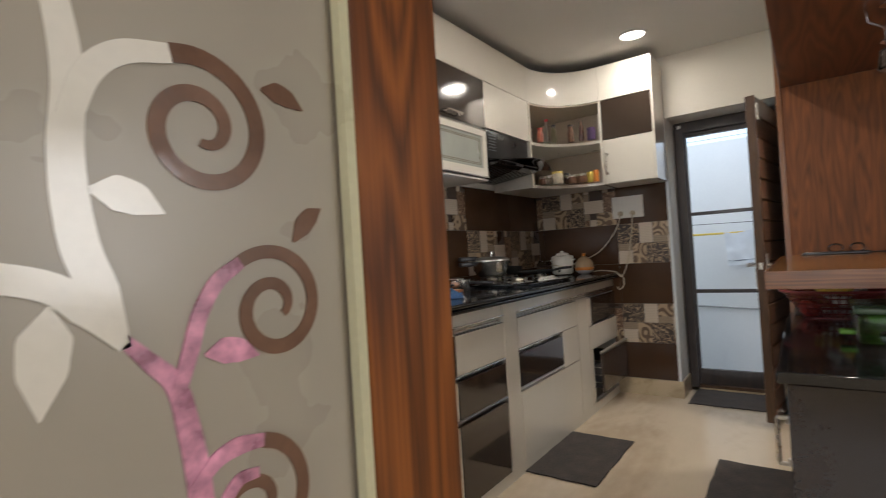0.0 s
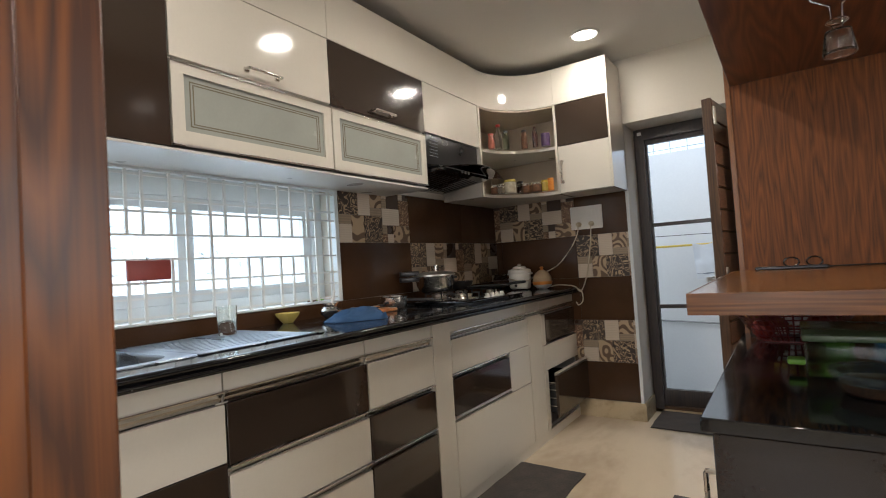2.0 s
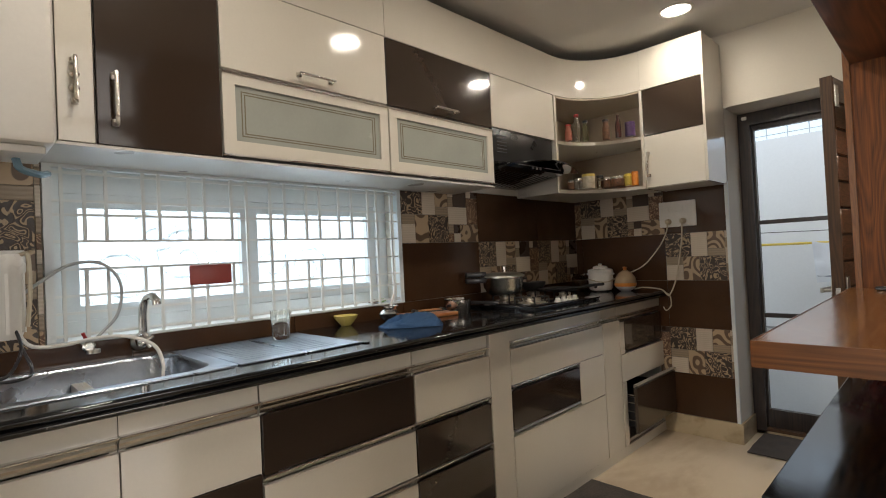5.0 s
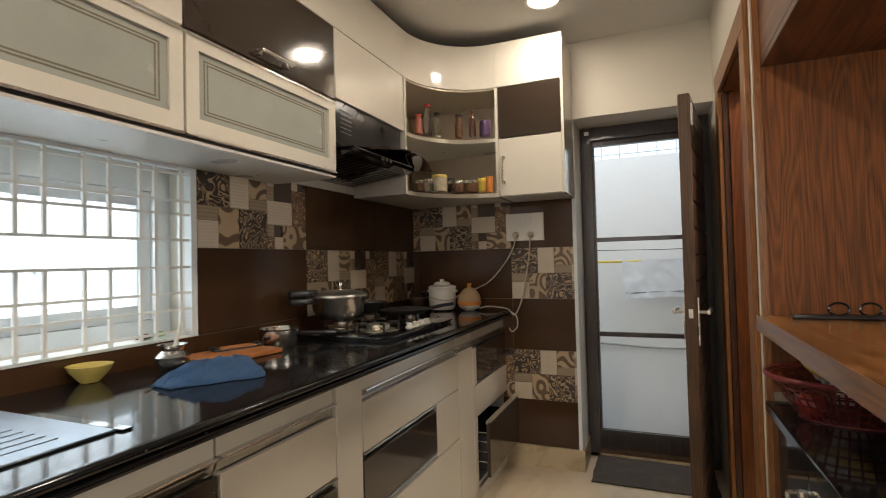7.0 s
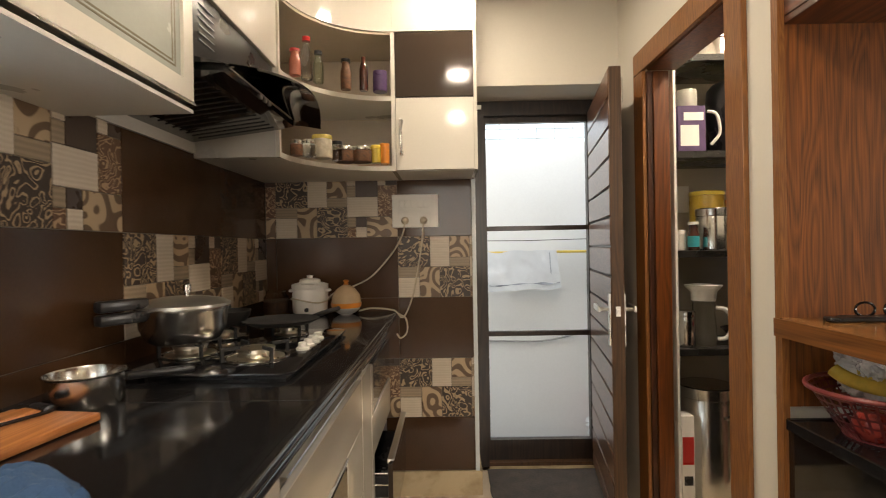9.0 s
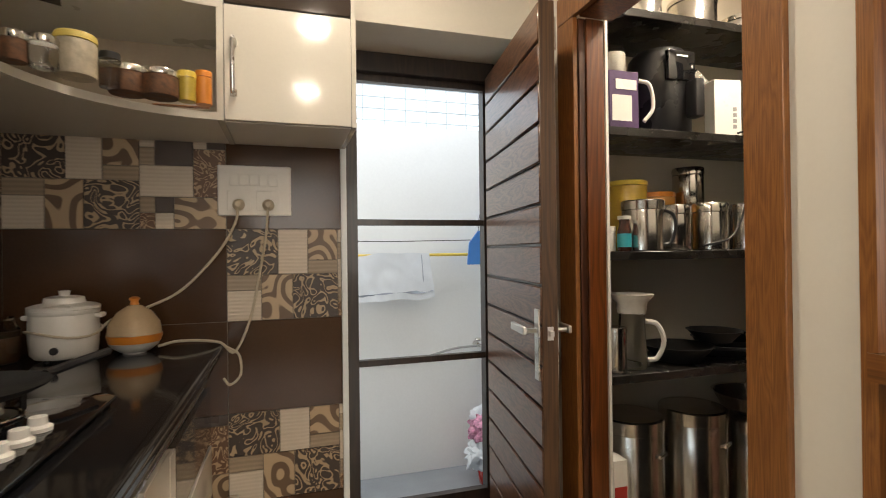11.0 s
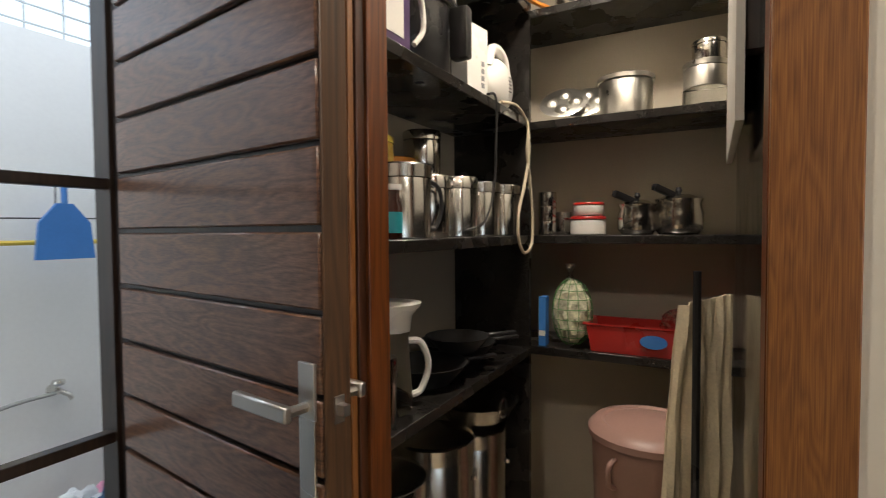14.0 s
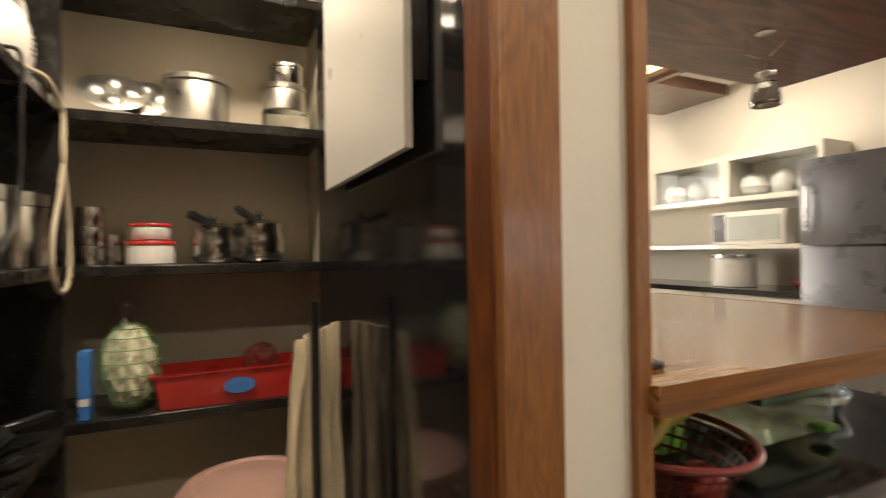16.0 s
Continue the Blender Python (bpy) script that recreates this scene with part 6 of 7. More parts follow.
for i in range(6):
    bm.faces.new((bm.verts[i], bm.verts[(i + 1) % 6], bm.verts[6 + (i + 1) % 6], bm.verts[6 + i]))
bmesh.ops.recalc_face_normals(bm, faces=bm.faces)
finish("pan", bm, BLUE_P, dp)
tube("handle", [(2.13, 1.462, 1.33), (2.13, 1.462, 1.42)], 0.012, BLUE_P, dp)
tube("hook", [(2.13, 1.47, 1.41), (2.13, 1.50, 1.44), (2.13, 1.53, 1.40), (2.13, 1.54, 1.272)], 0.003, BLACK_PLASTIC, dp)
wt = thing("wash_tap", (2.13, 1.6, 0.53), "chrome wall tap in the wash area", "tap")
lathe("tap_body", [(0, 0), (0.022, 0), (0.020, 0.03), (0.014, 0.06), (0, 0.06)], (0, 0, 0), CHROME, wt, seg=14, m=Matrix.Translation((2.13, 1.619, 0.53)) @ Matrix.Rotation(radians(90), 4, "X"))
lathe("tap_knob", [(0, 0), (0.022, 0.002), (0.026, 0.012), (0.022, 0.022), (0, 0.024)], (2.13, 1.56, 0.555), CHROME, wt, seg=14)
tube("nozzle", [(2.13, 1.565, 0.535), (2.16, 1.54, 0.51), (2.17, 1.54, 0.49)], 0.010, CHROME, wt)
hs = thing("grey_wall_hose", (1.6, 1.58, 0.5), "thin grey hose sagging along the wash area wall", "hose")
tube("hose", [(2.12, 1.56, 0.525), (1.95, 1.585, 0.51), (1.70, 1.60, 0.455), (1.40, 1.605, 0.45), (1.0, 1.605, 0.47), (0.3, 1.605, 0.5)], 0.008, plain("grey_hose_b", (0.35, 0.36, 0.35), 0.5), hs, smooth_line=6)
bk = thing("red_bucket", (2.16, 1.32, -0.33), "red plastic bucket overflowing with washing", "bucket")
lathe("bucket", [(0, 0.002), (0.12, 0.002), (0.165, 0.33), (0.172, 0.335), (0.168, 0.34), (0.158, 0.33), (0.115, 0.01), (0, 0.01)], (2.16, 1.32, -0.33), RED, bk)
ws = thing("washing_pile", (2.12, 1.3, 0.0), "crumpled printed and white washing in the bucket", "washing")
for k, (mat, dx, dy, dz) in enumerate(((CLOTH_WHITE, -0.04, 0.02, 0.06), (PINK_PRINT_VIEW, -0.10, -0.08, 0.03), (CLOTH_WHITE, -0.13, -0.12, -0.10), (CLOTH_BLUE, 0.02, -0.06, 0.05), (PINK_PRINT_VIEW, 0.05, 0.03, 0.02))):
    bm = bmesh.new()
    bmesh.ops.create_icosphere(bm, subdivisions=4, radius=0.11)
    for v in bm.verts:
        n_ = v.co.normalized()
        v.co = Vector((n_.x, n_.y, n_.z * 0.9)) * (0.095 + 0.05 * noise.noise(n_ * 2.5 + Vector((k * 5, 0, 0))) + 0.022 * noise.noise(n_ * 8 + Vector((0, k, 0)))) + Vector((2.13 + dx, 1.30 + dy, 0.02 + dz))
    finish("garment", bm, mat, ws, smooth=True)
gr = thing("utility_grille", (1.5, 1.66, 2.2), "white metal bar grille above the wash area wall", "grille")
for z in (2.10, 2.18, 2.26, 2.34):
    tube("bar", [(0.1, 1.66, z), (2.9, 1.66, z)], 0.005, GRILLE_GREY, gr)
for k in range(19):
    tube("upright", [(0.15 + 0.15 * k, 1.675, 2.061), (0.15 + 0.15 * k, 1.675, 2.419)], 0.005, GRILLE_GREY, gr)

# ---- pantry goods ----
for k, (x, r, h) in enumerate(((2.10, 0.074, 0.185), (2.245, 0.056, 0.17), (2.41, 0.064, 0.18), (2.59, 0.066, 0.18), (2.78, 0.070, 0.185))):
    can("steel_canister", x, -0.215, 1.2105, r, h, STEEL, "polished steel storage canister with a lid", "canister", "steel canisters on the pantry shelf", STEEL, 0.035)
can("steel_canister", 2.44, -0.075, 1.2105, 0.055, 0.17, STEEL, "polished steel storage canister with a lid", "canister", "steel canisters on the pantry shelf", STEEL, 0.03)
can("steel_canister", 2.44, -0.075, 1.384, 0.060, 0.165, STEEL, "polished steel storage canister with a lid", "canister", "steel canisters on the pantry shelf", STEEL, 0.03)
can("yellow_tub", 2.14, -0.075, 1.2105, 0.075, 0.275, plain("translucent_yellow_tub", (0.55, 0.36, 0.05), 0.3), "tall yellow plastic storage tub", "tub", "", YELLOW_P, 0.02)
can("orange_tub", 2.295, -0.06, 1.2105, 0.07, 0.235, plain("translucent_orange_tub", (0.50, 0.22, 0.04), 0.3), "orange lidded plastic storage tub", "tub", "", ORANGE_P, 0.02)
bottle("medicine_bottle", 1.985, -0.262, 1.2105, 0.024, 0.125, AMBER, "small brown medicine bottle with a white cap", WHITE_PLASTIC, 0.75, TEAL_P)
can("white_jar", 1.945, -0.23, 1.2105, 0.022, 0.09, WHITE_PLASTIC, "small white plastic jar", "jar", "", WHITE_PLASTIC, 0.02)
tube("mug_handle", [(2.15, -0.26, 1.36), (2.185, -0.275, 1.34), (2.19, -0.28, 1.29), (2.175, -0.27, 1.24), (2.145, -0.26, 1.235)], 0.006, BLACK_PLASTIC, tagged(thing("handle_strap", (2.16, -0.26, 1.23), "black curved carrying strap beside the canisters", "strap")), smooth_line=6)

pb = thing("purple_carton", (1.975, -0.22, 1.631), "purple and white printed appliance carton", "carton")
box("carton", 1.915, 2.035, -0.285, -0.165, 1.6305, 1.83, PURPLE_P, pb, bevel=0.002)
box("white_label", 1.925, 2.005, -0.2865, -0.2855, 1.655, 1.745, WHITE_PLASTIC, pb)
box("white_label", 1.94, 2.025, -0.2865, -0.2855, 1.765, 1.80, WHITE_PLASTIC, pb)
can("grey_cup", 1.99, -0.20, 1.831, 0.045, 0.085, plain("grey_plastic_cup", (0.36, 0.35, 0.30), 0.4), "grey plastic measuring cup on the carton", "cup", "", None, 0.0)
tube("jug_handle", [(2.055, -0.26, 1.81), (2.085, -0.28, 1.79), (2.095, -0.285, 1.71), (2.06, -0.28, 1.66)], 0.007, WHITE_PLASTIC, thing("loop_handle", (2.07, -0.27, 1.65), "white curved jug handle beside the carton", "handle"), smooth_line=6)
af = thing("air_fryer", (2.235, -0.15, 1.631), "black air fryer with a pull-out basket handle", "air fryer")
lathe("housing", [(0, 0.002), (0.10, 0.002), (0.115, 0.02), (0.118, 0.2), (0.11, 0.30), (0.09, 0.325), (0, 0.33)], (2.225, -0.16, 1.6305), BLACK_PLASTIC, af)
box("control_panel", 2.165, 2.285, -0.285, -0.262, 1.82, 1.93, BLACK_GLOSS, af, bevel=0.006)
box("basket_handle", 2.245, 2.285, -0.33, -0.275, 1.68, 1.82, BLACK_PLASTIC, af, bevel=0.01)
box("badge_bar", 2.20, 2.25, -0.2862, -0.2853, 1.905, 1.912, WHITE_PLASTIC, af)
wb = thing("white_carton", (2.47, -0.2, 1.631), "upright white carton with grey side print", "carton")
box("carton", -0.055, 0.055, -0.03, 0.03, 0, 0.215, WHITE_PLASTIC, wb, bevel=0.001, m=Matrix.Translation((2.455, -0.24, 1.6305)) @ Matrix.Rotation(radians(-10), 4, "Z"))
for k in range(4):
    box("print_bar", 0.02, 0.035, -0.0312, -0.0303, 0.03 + 0.022 * k, 0.045 + 0.022 * k, plain("grey_print", (0.25, 0.25, 0.25), 0.6) if k == 0 else bpy.data.materials["grey_print"], wb, m=Matrix.Translation((2.455, -0.24, 1.6305)) @ Matrix.Rotation(radians(-10), 4, "Z"))
hm = thing("hand_mixer", (2.66, -0.24, 1.631), "white electric hand mixer standing on its end", "hand mixer")
bm = bmesh.new()
bmesh.ops.create_uvsphere(bm, u_segments=24, v_segments=16, radius=1)
for v in bm.verts:
    v.co = Vector((2.69 + 0.105 * v.co.x, -0.235 + 0.045 * v.co.y, 1.724 + 0.092 * v.co.z))
finish("mixer_body", bm, WHITE_PLASTIC, hm, smooth=True)
tube("grip", [(2.61, -0.235, 1.77), (2.635, -0.235, 1.83), (2.69, -0.235, 1.85), (2.75, -0.235, 1.83), (2.775, -0.235, 1.77)], 0.018, WHITE_PLASTIC, hm, smooth_line=6, seg=12)
for k in range(5):
    box("speed_mark", 2.69, 2.712, -0.2812, -0.2792, 1.70 + 0.012 * k, 1.703 + 0.012 * k, BLACK_PLASTIC, hm)
tg = thing("steel_tongs", (2.57, -0.18, 1.80), "flat steel kitchen press leaning behind the mixer", "press")
box("press_arm", -0.02, 0.02, -0.006, 0.006, 0, 0.19, STEEL, tg, bevel=0.003, m=Matrix.Translation((2.53, -0.16, 1.80)) @ Matrix.Rotation(radians(-52), 4, "Y") @ Matrix.Translation((0, 0, -0.02)))
box("press_stand", 2.515, 2.56, -0.17, -0.14, 1.6305, 1.82, BLACK_PLASTIC, tg, bevel=0.004)
mc = thing("mixer_cable", (2.78, -0.31, 1.64), "cream cable looping down from the mixer", "cable")
tube("cable", [(2.60, -0.285, 1.645), (2.70, -0.305, 1.65), (2.77, -0.318, 1.60), (2.79, -0.318, 1.50), (2.74, -0.318, 1.38), (2.68, -0.318, 1.28), (2.68, -0.318, 1.19), (2.74, -0.318, 1.14), (2.82, -0.318, 1.17), (2.83, -0.318, 1.28), (2.80, -0.318, 1.40), (2.77, -0.318, 1.50), (2.775, -0.318, 1.60), (2.72, -0.30, 1.655)], 0.0055, CABLE, mc, smooth_line=8)
bcb = thing("black_cable", (2.5, -0.31, 1.6), "thin black cable hanging from the shelf", "cable")
tube("cable", [(2.47, -0.29, 1.64), (2.49, -0.312, 1.63), (2.49, -0.312, 1.50), (2.48, -0.31, 1.36), (2.42, -0.305, 1.25), (2.30, -0.29, 1.216)], 0.004, BLACK_PLASTIC, bcb, smooth_line=8)
bg = thing("glass_jug", (2.05, -0.21, 0.791), "clear glass jug with a white lid and handle", "jug")
lathe("glass_body", [(0, 0.001), (0.05, 0.001), (0.055, 0.02), (0.045, 0.19), (0.048, 0.20)], (2.05, -0.21, 0.7905), CLEAR, bg)
lathe("lid", [(0, 0.201), (0.05, 0.201), (0.055, 0.24), (0.075, 0.262), (0.078, 0.27), (0.04, 0.275), (0, 0.276)], (2.05, -0.21, 0.7905), WHITE_PLASTIC, bg)
tube("handle", [(2.095, -0.23, 0.96), (2.13, -0.25, 0.95), (2.15, -0.26, 0.89), (2.13, -0.25, 0.83), (2.10, -0.235, 0.82)], 0.009, WHITE_PLASTIC, bg, smooth_line=6)
can("steel_flask", 1.955, -0.245, 0.7905, 0.038, 0.16, STEEL, "ribbed steel tin beside the jug", "tin", "", STEEL, 0.025)
for x, y, r, h, lab in ((2.30, -0.16, 0.13, 0.06, "large black frying pan"), (2.56, -0.14, 0.13, 0.07, "black iron wok among the pans"), (2.44, -0.2, 0.10, 0.045, "small black shallow pan")):
    t = thing("black_pan", (x, y, 0.791), lab, "pan", "black pans on the lower pantry shelf")
    z0 = 0.7905 + (0.0705 if r < 0.12 else 0)
    lathe("pan", [(0, 0), (r * 0.6, 0), (r, h), (r * 1.03, h), (r * 0.97, h), (r * 0.58, 0.006), (0, 0.006)], (x, y, z0), BLACK_IRON, t)
    box("handle", r, r + 0.12, -0.01, 0.01, h - 0.016, h - 0.004, BLACK_PLASTIC, t, bevel=0.003, m=Matrix.Translation((x, y, z0)) @ Matrix.Rotation(radians(-35), 4, "Z"))
for x, y, r, h in ((2.085, -0.150, 0.118, 0.57), (2.38, -0.145, 0.123, 0.57), (2.68, -0.15, 0.11, 0.50)):
    t = can("steel_drum", x, y, 0.0, r, h, STEEL, "large polished steel grain drum on the pantry floor", "drum", "steel grain drums", STEEL, 0.05)
    box("side_handle", -0.03, 0.03, -r - 0.012, -r + 0.001, h - 0.13, h - 0.115, STEEL, t, bevel=0.004, m=Matrix.Translation((x, y, 0)) @ Matrix.Rotation(radians(25), 4, "Z"))
kdh = thing("steel_kadai", (2.66, -0.16, 0.5), "round bottomed steel wok resting on the drum", "wok")
lathe("wok_body", [(0, 0), (0.07, 0.01), (0.115, 0.04), (0.147, 0.095), (0.152, 0.098), (0.142, 0.095), (0.11, 0.045), (0.06, 0.016), (0, 0.008)], (2.67, -0.16, 0.5035), STEEL, kdh)
for s in (-1, 1):
    tube("ring_handle", [(2.66 + 0.13 * math.cos(s * 1.3 - 0.6) + 0.03 * math.cos(a), -0.16 + 0.13 * math.sin(s * 1.3 - 0.6), 0.60 + 0.03 * math.sin(a)) for a in [k * math.pi / 8 for k in range(16)]], 0.005, STEEL, kdh, closed=True)
# back shelves
for k, (y, tilt) in enumerate(((-0.40, 28), (-0.47, 22))):
    t = thing("dimpled_plate", (2.95, y, 1.631), "dimpled steel steaming plate leaning on the shelf", "steaming plate", "steaming plates")
    m = Matrix.Translation((2.955 + 0.05 * k, y, 1.703 + 0.004 * k)) @ Matrix.Rotation(radians(tilt - 22), 4, "Z") @ Matrix.Rotation(radians(-48), 4, "Y")
    lathe("disc", [(0, 0), (0.085, 0), (0.09, 0.004), (0.085, 0.006), (0, 0.006)], (0, 0, 0), ALU, t, m=m)
    for q in range(4):
        lathe("dimple", [(0.028, 0.006), (0.02, 0.014), (0, 0.018)], (0.045 * math.cos(q * 1.571), 0.045 * math.sin(q * 1.571), 0), ALU, t, seg=14, m=m)
can("steel_pot_lidded", 2.99, -0.62, 1.6305, 0.094, 0.145, ALU, "dented dull pot with a rimmed lid", "pot", "", ALU, 0.02, 0.100)
can("steel_bowl_stack", 2.97, -0.88, 1.6305, 0.072, 0.06, CLEAR, "clear glass bowl with a lid", "bowl", "", None, 0.0)
can("steel_box", 2.97, -0.88, 1.6915, 0.068, 0.09, ALU, "steel lunch tin stacked on a bowl", "tin", "", ALU, 0.02)
can("steel_box", 2.97, -0.89, 1.782, 0.052, 0.07, STEEL, "steel lunch tin on the top of the stack", "tin", "", STEEL, 0.015)
for k in range(3):
    can("steel_tumbler", 2.93, -0.345, 1.2105 + 0.055 * k, 0.034, 0.054, STEEL, "short steel tumbler in a stack", "tumbler", "stacked steel tumblers", None, 0.0)
can("steel_tumbler", 3.02, -0.38, 1.2105, 0.036, 0.09, STEEL, "steel tumbler behind the stack", "tumbler", "", None, 0.0)
can("white_casserole", 2.97, -0.49, 1.2105, 0.065, 0.07, WHITE_PLASTIC, "white insulated casserole with a red rim", "casserole", "", RED, 0.012)
can("red_lid_bowl", 2.98, -0.49, 1.283, 0.056, 0.05, WHITE_PLASTIC, "cream bowl with a red lid on the casserole", "bowl", "", RED, 0.01)
for x, y, r, h, lab in ((2.97, -0.665, 0.066, 0.11, "small steel cooker with black handles"), (2.99, -0.80, 0.080, 0.125, "steel pressure cooker with a black handle")):
    t = thing("steel_cooker", (x, y, 1.211), lab, "cooker", "small cookers on the pantry shelf")
    lathe("pot", [(0, 0.001), (r * 0.8, 0.001), (r, 0.02), (r * 1.02, h * 0.6), (r * 0.9, h * 0.85), (r, h), (r * 0.94, h)], (x, y, 1.2105), STEEL, t)
    lathe("lid", [(r * 0.93, h), (r * 0.5, h + 0.015), (0, h + 0.018)], (x, y, 1.2105), STEEL, t)
    box("handle", r * 0.8, r + 0.08, -0.012, 0.012, h - 0.012, h + 0.01, BLACK_PLASTIC, t, bevel=0.004, m=Matrix.Translation((x, y, 1.2105)) @ Matrix.Rotation(radians(140), 4, "Z") @ Matrix.Rotation(radians(-18), 4, "Y"))
    lathe("lid_knob", [(0.006, h + 0.018), (0.012, h + 0.03), (0.008, h + 0.042), (0, h + 0.043)], (x, y, 1.2105), BLACK_PLASTIC, t, seg=12)
bb = thing("blue_carton", (2.93, -0.335, 0.791), "slim blue carton standing on the shelf", "carton")
box("carton", 2.905, 2.95, -0.345, -0.318, 0.7905, 0.98, BLUE_P, bb, bevel=0.001)
box("white_band", 2.9035, 2.9045, -0.344, -0.319, 0.83, 0.85, WHITE_PLASTIC, bb)
nb = thing("net_bag", (2.95, -0.43, 0.79), "green net bag of garlic tied at the top", "net bag")
bm = bmesh.new()
bmesh.ops.create_icosphere(bm, subdivisions=4, radius=1)
for v in bm.verts:
    n_ = v.co.copy()
    v.co = Vector((2.95 + 0.058 * n_.x, -0.436 + 0.068 * n_.y, 0.922 + 0.120 * n_.z)) + n_ * 0.016 * noise.noise(n_ * 4)
finish("produce", bm, plain("garlic_and_leaves", (0.62, 0.60, 0.44), 0.8, vary=0.55, scale=30), nb, smooth=True)
bm = bmesh.new()
for k in range(12):
    a = k * math.pi / 6
    add_tube(bm, [(2.95 + 0.068 * math.cos(a) * math.sin(p), -0.436 + 0.078 * math.sin(a) * math.sin(p), 0.922 + 0.130 * math.cos(p)) for p in [0.25 + i * 0.26 for i in range(11)]], 0.0014, 4)
for i in range(1, 9):
    p = 0.25 + i * 0.3
    add_tube(bm, [(2.95 + 0.068 * math.cos(a) * math.sin(p), -0.436 + 0.078 * math.sin(a) * math.sin(p), 0.922 + 0.130 * math.cos(p)) for a in [k * math.pi / 10 for k in range(20)]], 0.0014, 4, True)
finish("netting", bm, plain("green_net", (0.10, 0.28, 0.08), 0.5), nb, "green plastic netting")
lathe("tied_neck", [(0.02, 0), (0.008, 0.02), (0.012, 0.035), (0.022, 0.06), (0.018, 0.062), (0, 0.03)], (2.945, -0.43, 1.045), FILM, nb, seg=12)
rt = thing("red_crate", (2.98, -0.7, 0.79), "shallow red plastic crate with a blue oval badge", "crate")
bm = bmesh.new()
rr = []
for s, z in ((0.92, 0.0), (1.0, 0.115), (1.06, 0.12), (1.06, 0.128), (0.98, 0.126), (0.90, 0.006)):
    rr.append([bm.verts.new((2.985 + sx * 0.085 * s, -0.705 + sy * 0.205 * s, 0.7905 + z * 0.82)) for sx, sy in ((-1, -1), (1, -1), (1, 1), (-1, 1))])
for a, b in zip(rr, rr[1:]):
    for i in range(4):
        bm.faces.new((a[i], a[(i + 1) % 4], b[(i + 1) % 4], b[i]))
bm.faces.new(rr[0][::-1])
bm.faces.new(rr[-1])
finish("crate", bm, RED, rt)
lathe("oval_badge", [(0, 0), (1, 0), (1, 0.002), (0, 0.002)], (0, 0, 0), BLUE_P, rt, seg=24, m=Matrix.Translation((2.8985, -0.73, 0.843)) @ Matrix.Rotation(radians(-90), 4, "Y") @ Matrix.Diagonal((0.024, 0.045, 1, 1)))
for k, (y, s) in enumerate(((-0.60, 0.035), (-0.68, 0.03), (-0.78, 0.04), (-0.80, 0.055))):
    bm = bmesh.new()
    bmesh.ops.create_icosphere(bm, subdivisions=3, radius=s)
    for v in bm.verts:
        v.co = v.co * (1 + 0.35 * noise.noise(v.co * 40 + Vector((k, 0, 0)))) + Vector((2.985, y, 0.80 + s + 0.04 * (k == 3)))
    t = thing("clear_bag", (2.985, y, 0.80), "crumpled clear plastic bag in the crate", "plastic bag", "clear bags in the crate")
    finish("film", bm, FILM, t)
pbin = thing("pink_bin", (2.62, -0.76, 0), "dusty pink plastic bin with a domed lid", "bin")
lathe("bin_body", [(0, 0.002), (0.13, 0.002), (0.15, 0.05), (0.170, 0.56), (0.174, 0.57)], (2.68, -0.74, 0), PINK_P, pbin, seg=36)
lathe("lid", [(0.181, 0.571), (0.181, 0.59), (0.165, 0.608), (0.14, 0.614), (0.13, 0.608), (0.06, 0.627), (0, 0.63)], (2.68, -0.74, 0), PINK_P, pbin, seg=36)
tube("lug_handle", [(2.53, -0.665, 0.54), (2.51, -0.65, 0.52), (2.51, -0.65, 0.47), (2.535, -0.665, 0.45)], 0.008, PINK_P, pbin, smooth_line=5)
bd = thing("white_board", (2.27, -0.95, 1.42), "white laminated board hung on the pantry side wall", "board")
box("board", 1.985, 2.60, -0.952, -0.938, 1.382, 2.35, CARCASS, bd, bevel=0.001)
for x in (2.0, 2.5):
    box("spacer", x, x + 0.04, -0.974, -0.953, 1.5, 2.3, WOOD_DARK, bd)
rd = thing("hanging_cloth", (2.5, -0.93, 1.05), "tan checked kitchen cloth over a long black stick", "cloth")
cloth_sheet("cloth", [(2.455, -0.83, 1.01), (2.54, -0.955, 1.035), (2.52, -0.96, 0.20), (2.425, -0.775, 0.20)], 0.01, CLOTH_TAN, wob=0.022, seed=12, parent=rd, fold=5)
tube("hook_rod", [(2.44, -0.875, 0.01), (2.44, -0.875, 1.10)], 0.010, BLACK_PLASTIC, rd, "long black upright stick")
for x, y, r, h, lab in ((2.15, -0.15, 0.08, 0.12, "steel vessel on the top shelf"), (2.4, -0.15, 0.09, 0.14, "steel vessel with lid on the top shelf"), (2.66, -0.15, 0.09, 0.1, "steel tiered vessel on the top shelf")):
    can("steel_vessel", x, y, 2.0405, r, h, STEEL, lab, "vessel", "vessels on the top pantry shelf", STEEL, 0.02)
for y in (-0.45, -0.68):
    can("steel_vessel", 3.0, y, 2.0405, 0.09, 0.13, STEEL, "wide steel vessel on the top shelf", "vessel", "vessels on the top pantry shelf", STEEL, 0.02)
og = thing("orange_tube", (2.85, -0.33, 2.05), "orange gas tube lying over the shelf corner", "tube")
tube("gas_tube", [(2.72, -0.28, 2.052), (2.80, -0.30, 2.056), (2.88, -0.31, 2.065), (2.95, -0.36, 2.052), (3.02, -0.38, 2.05)], 0.009, ORANGE_P, og, smooth_line=6)

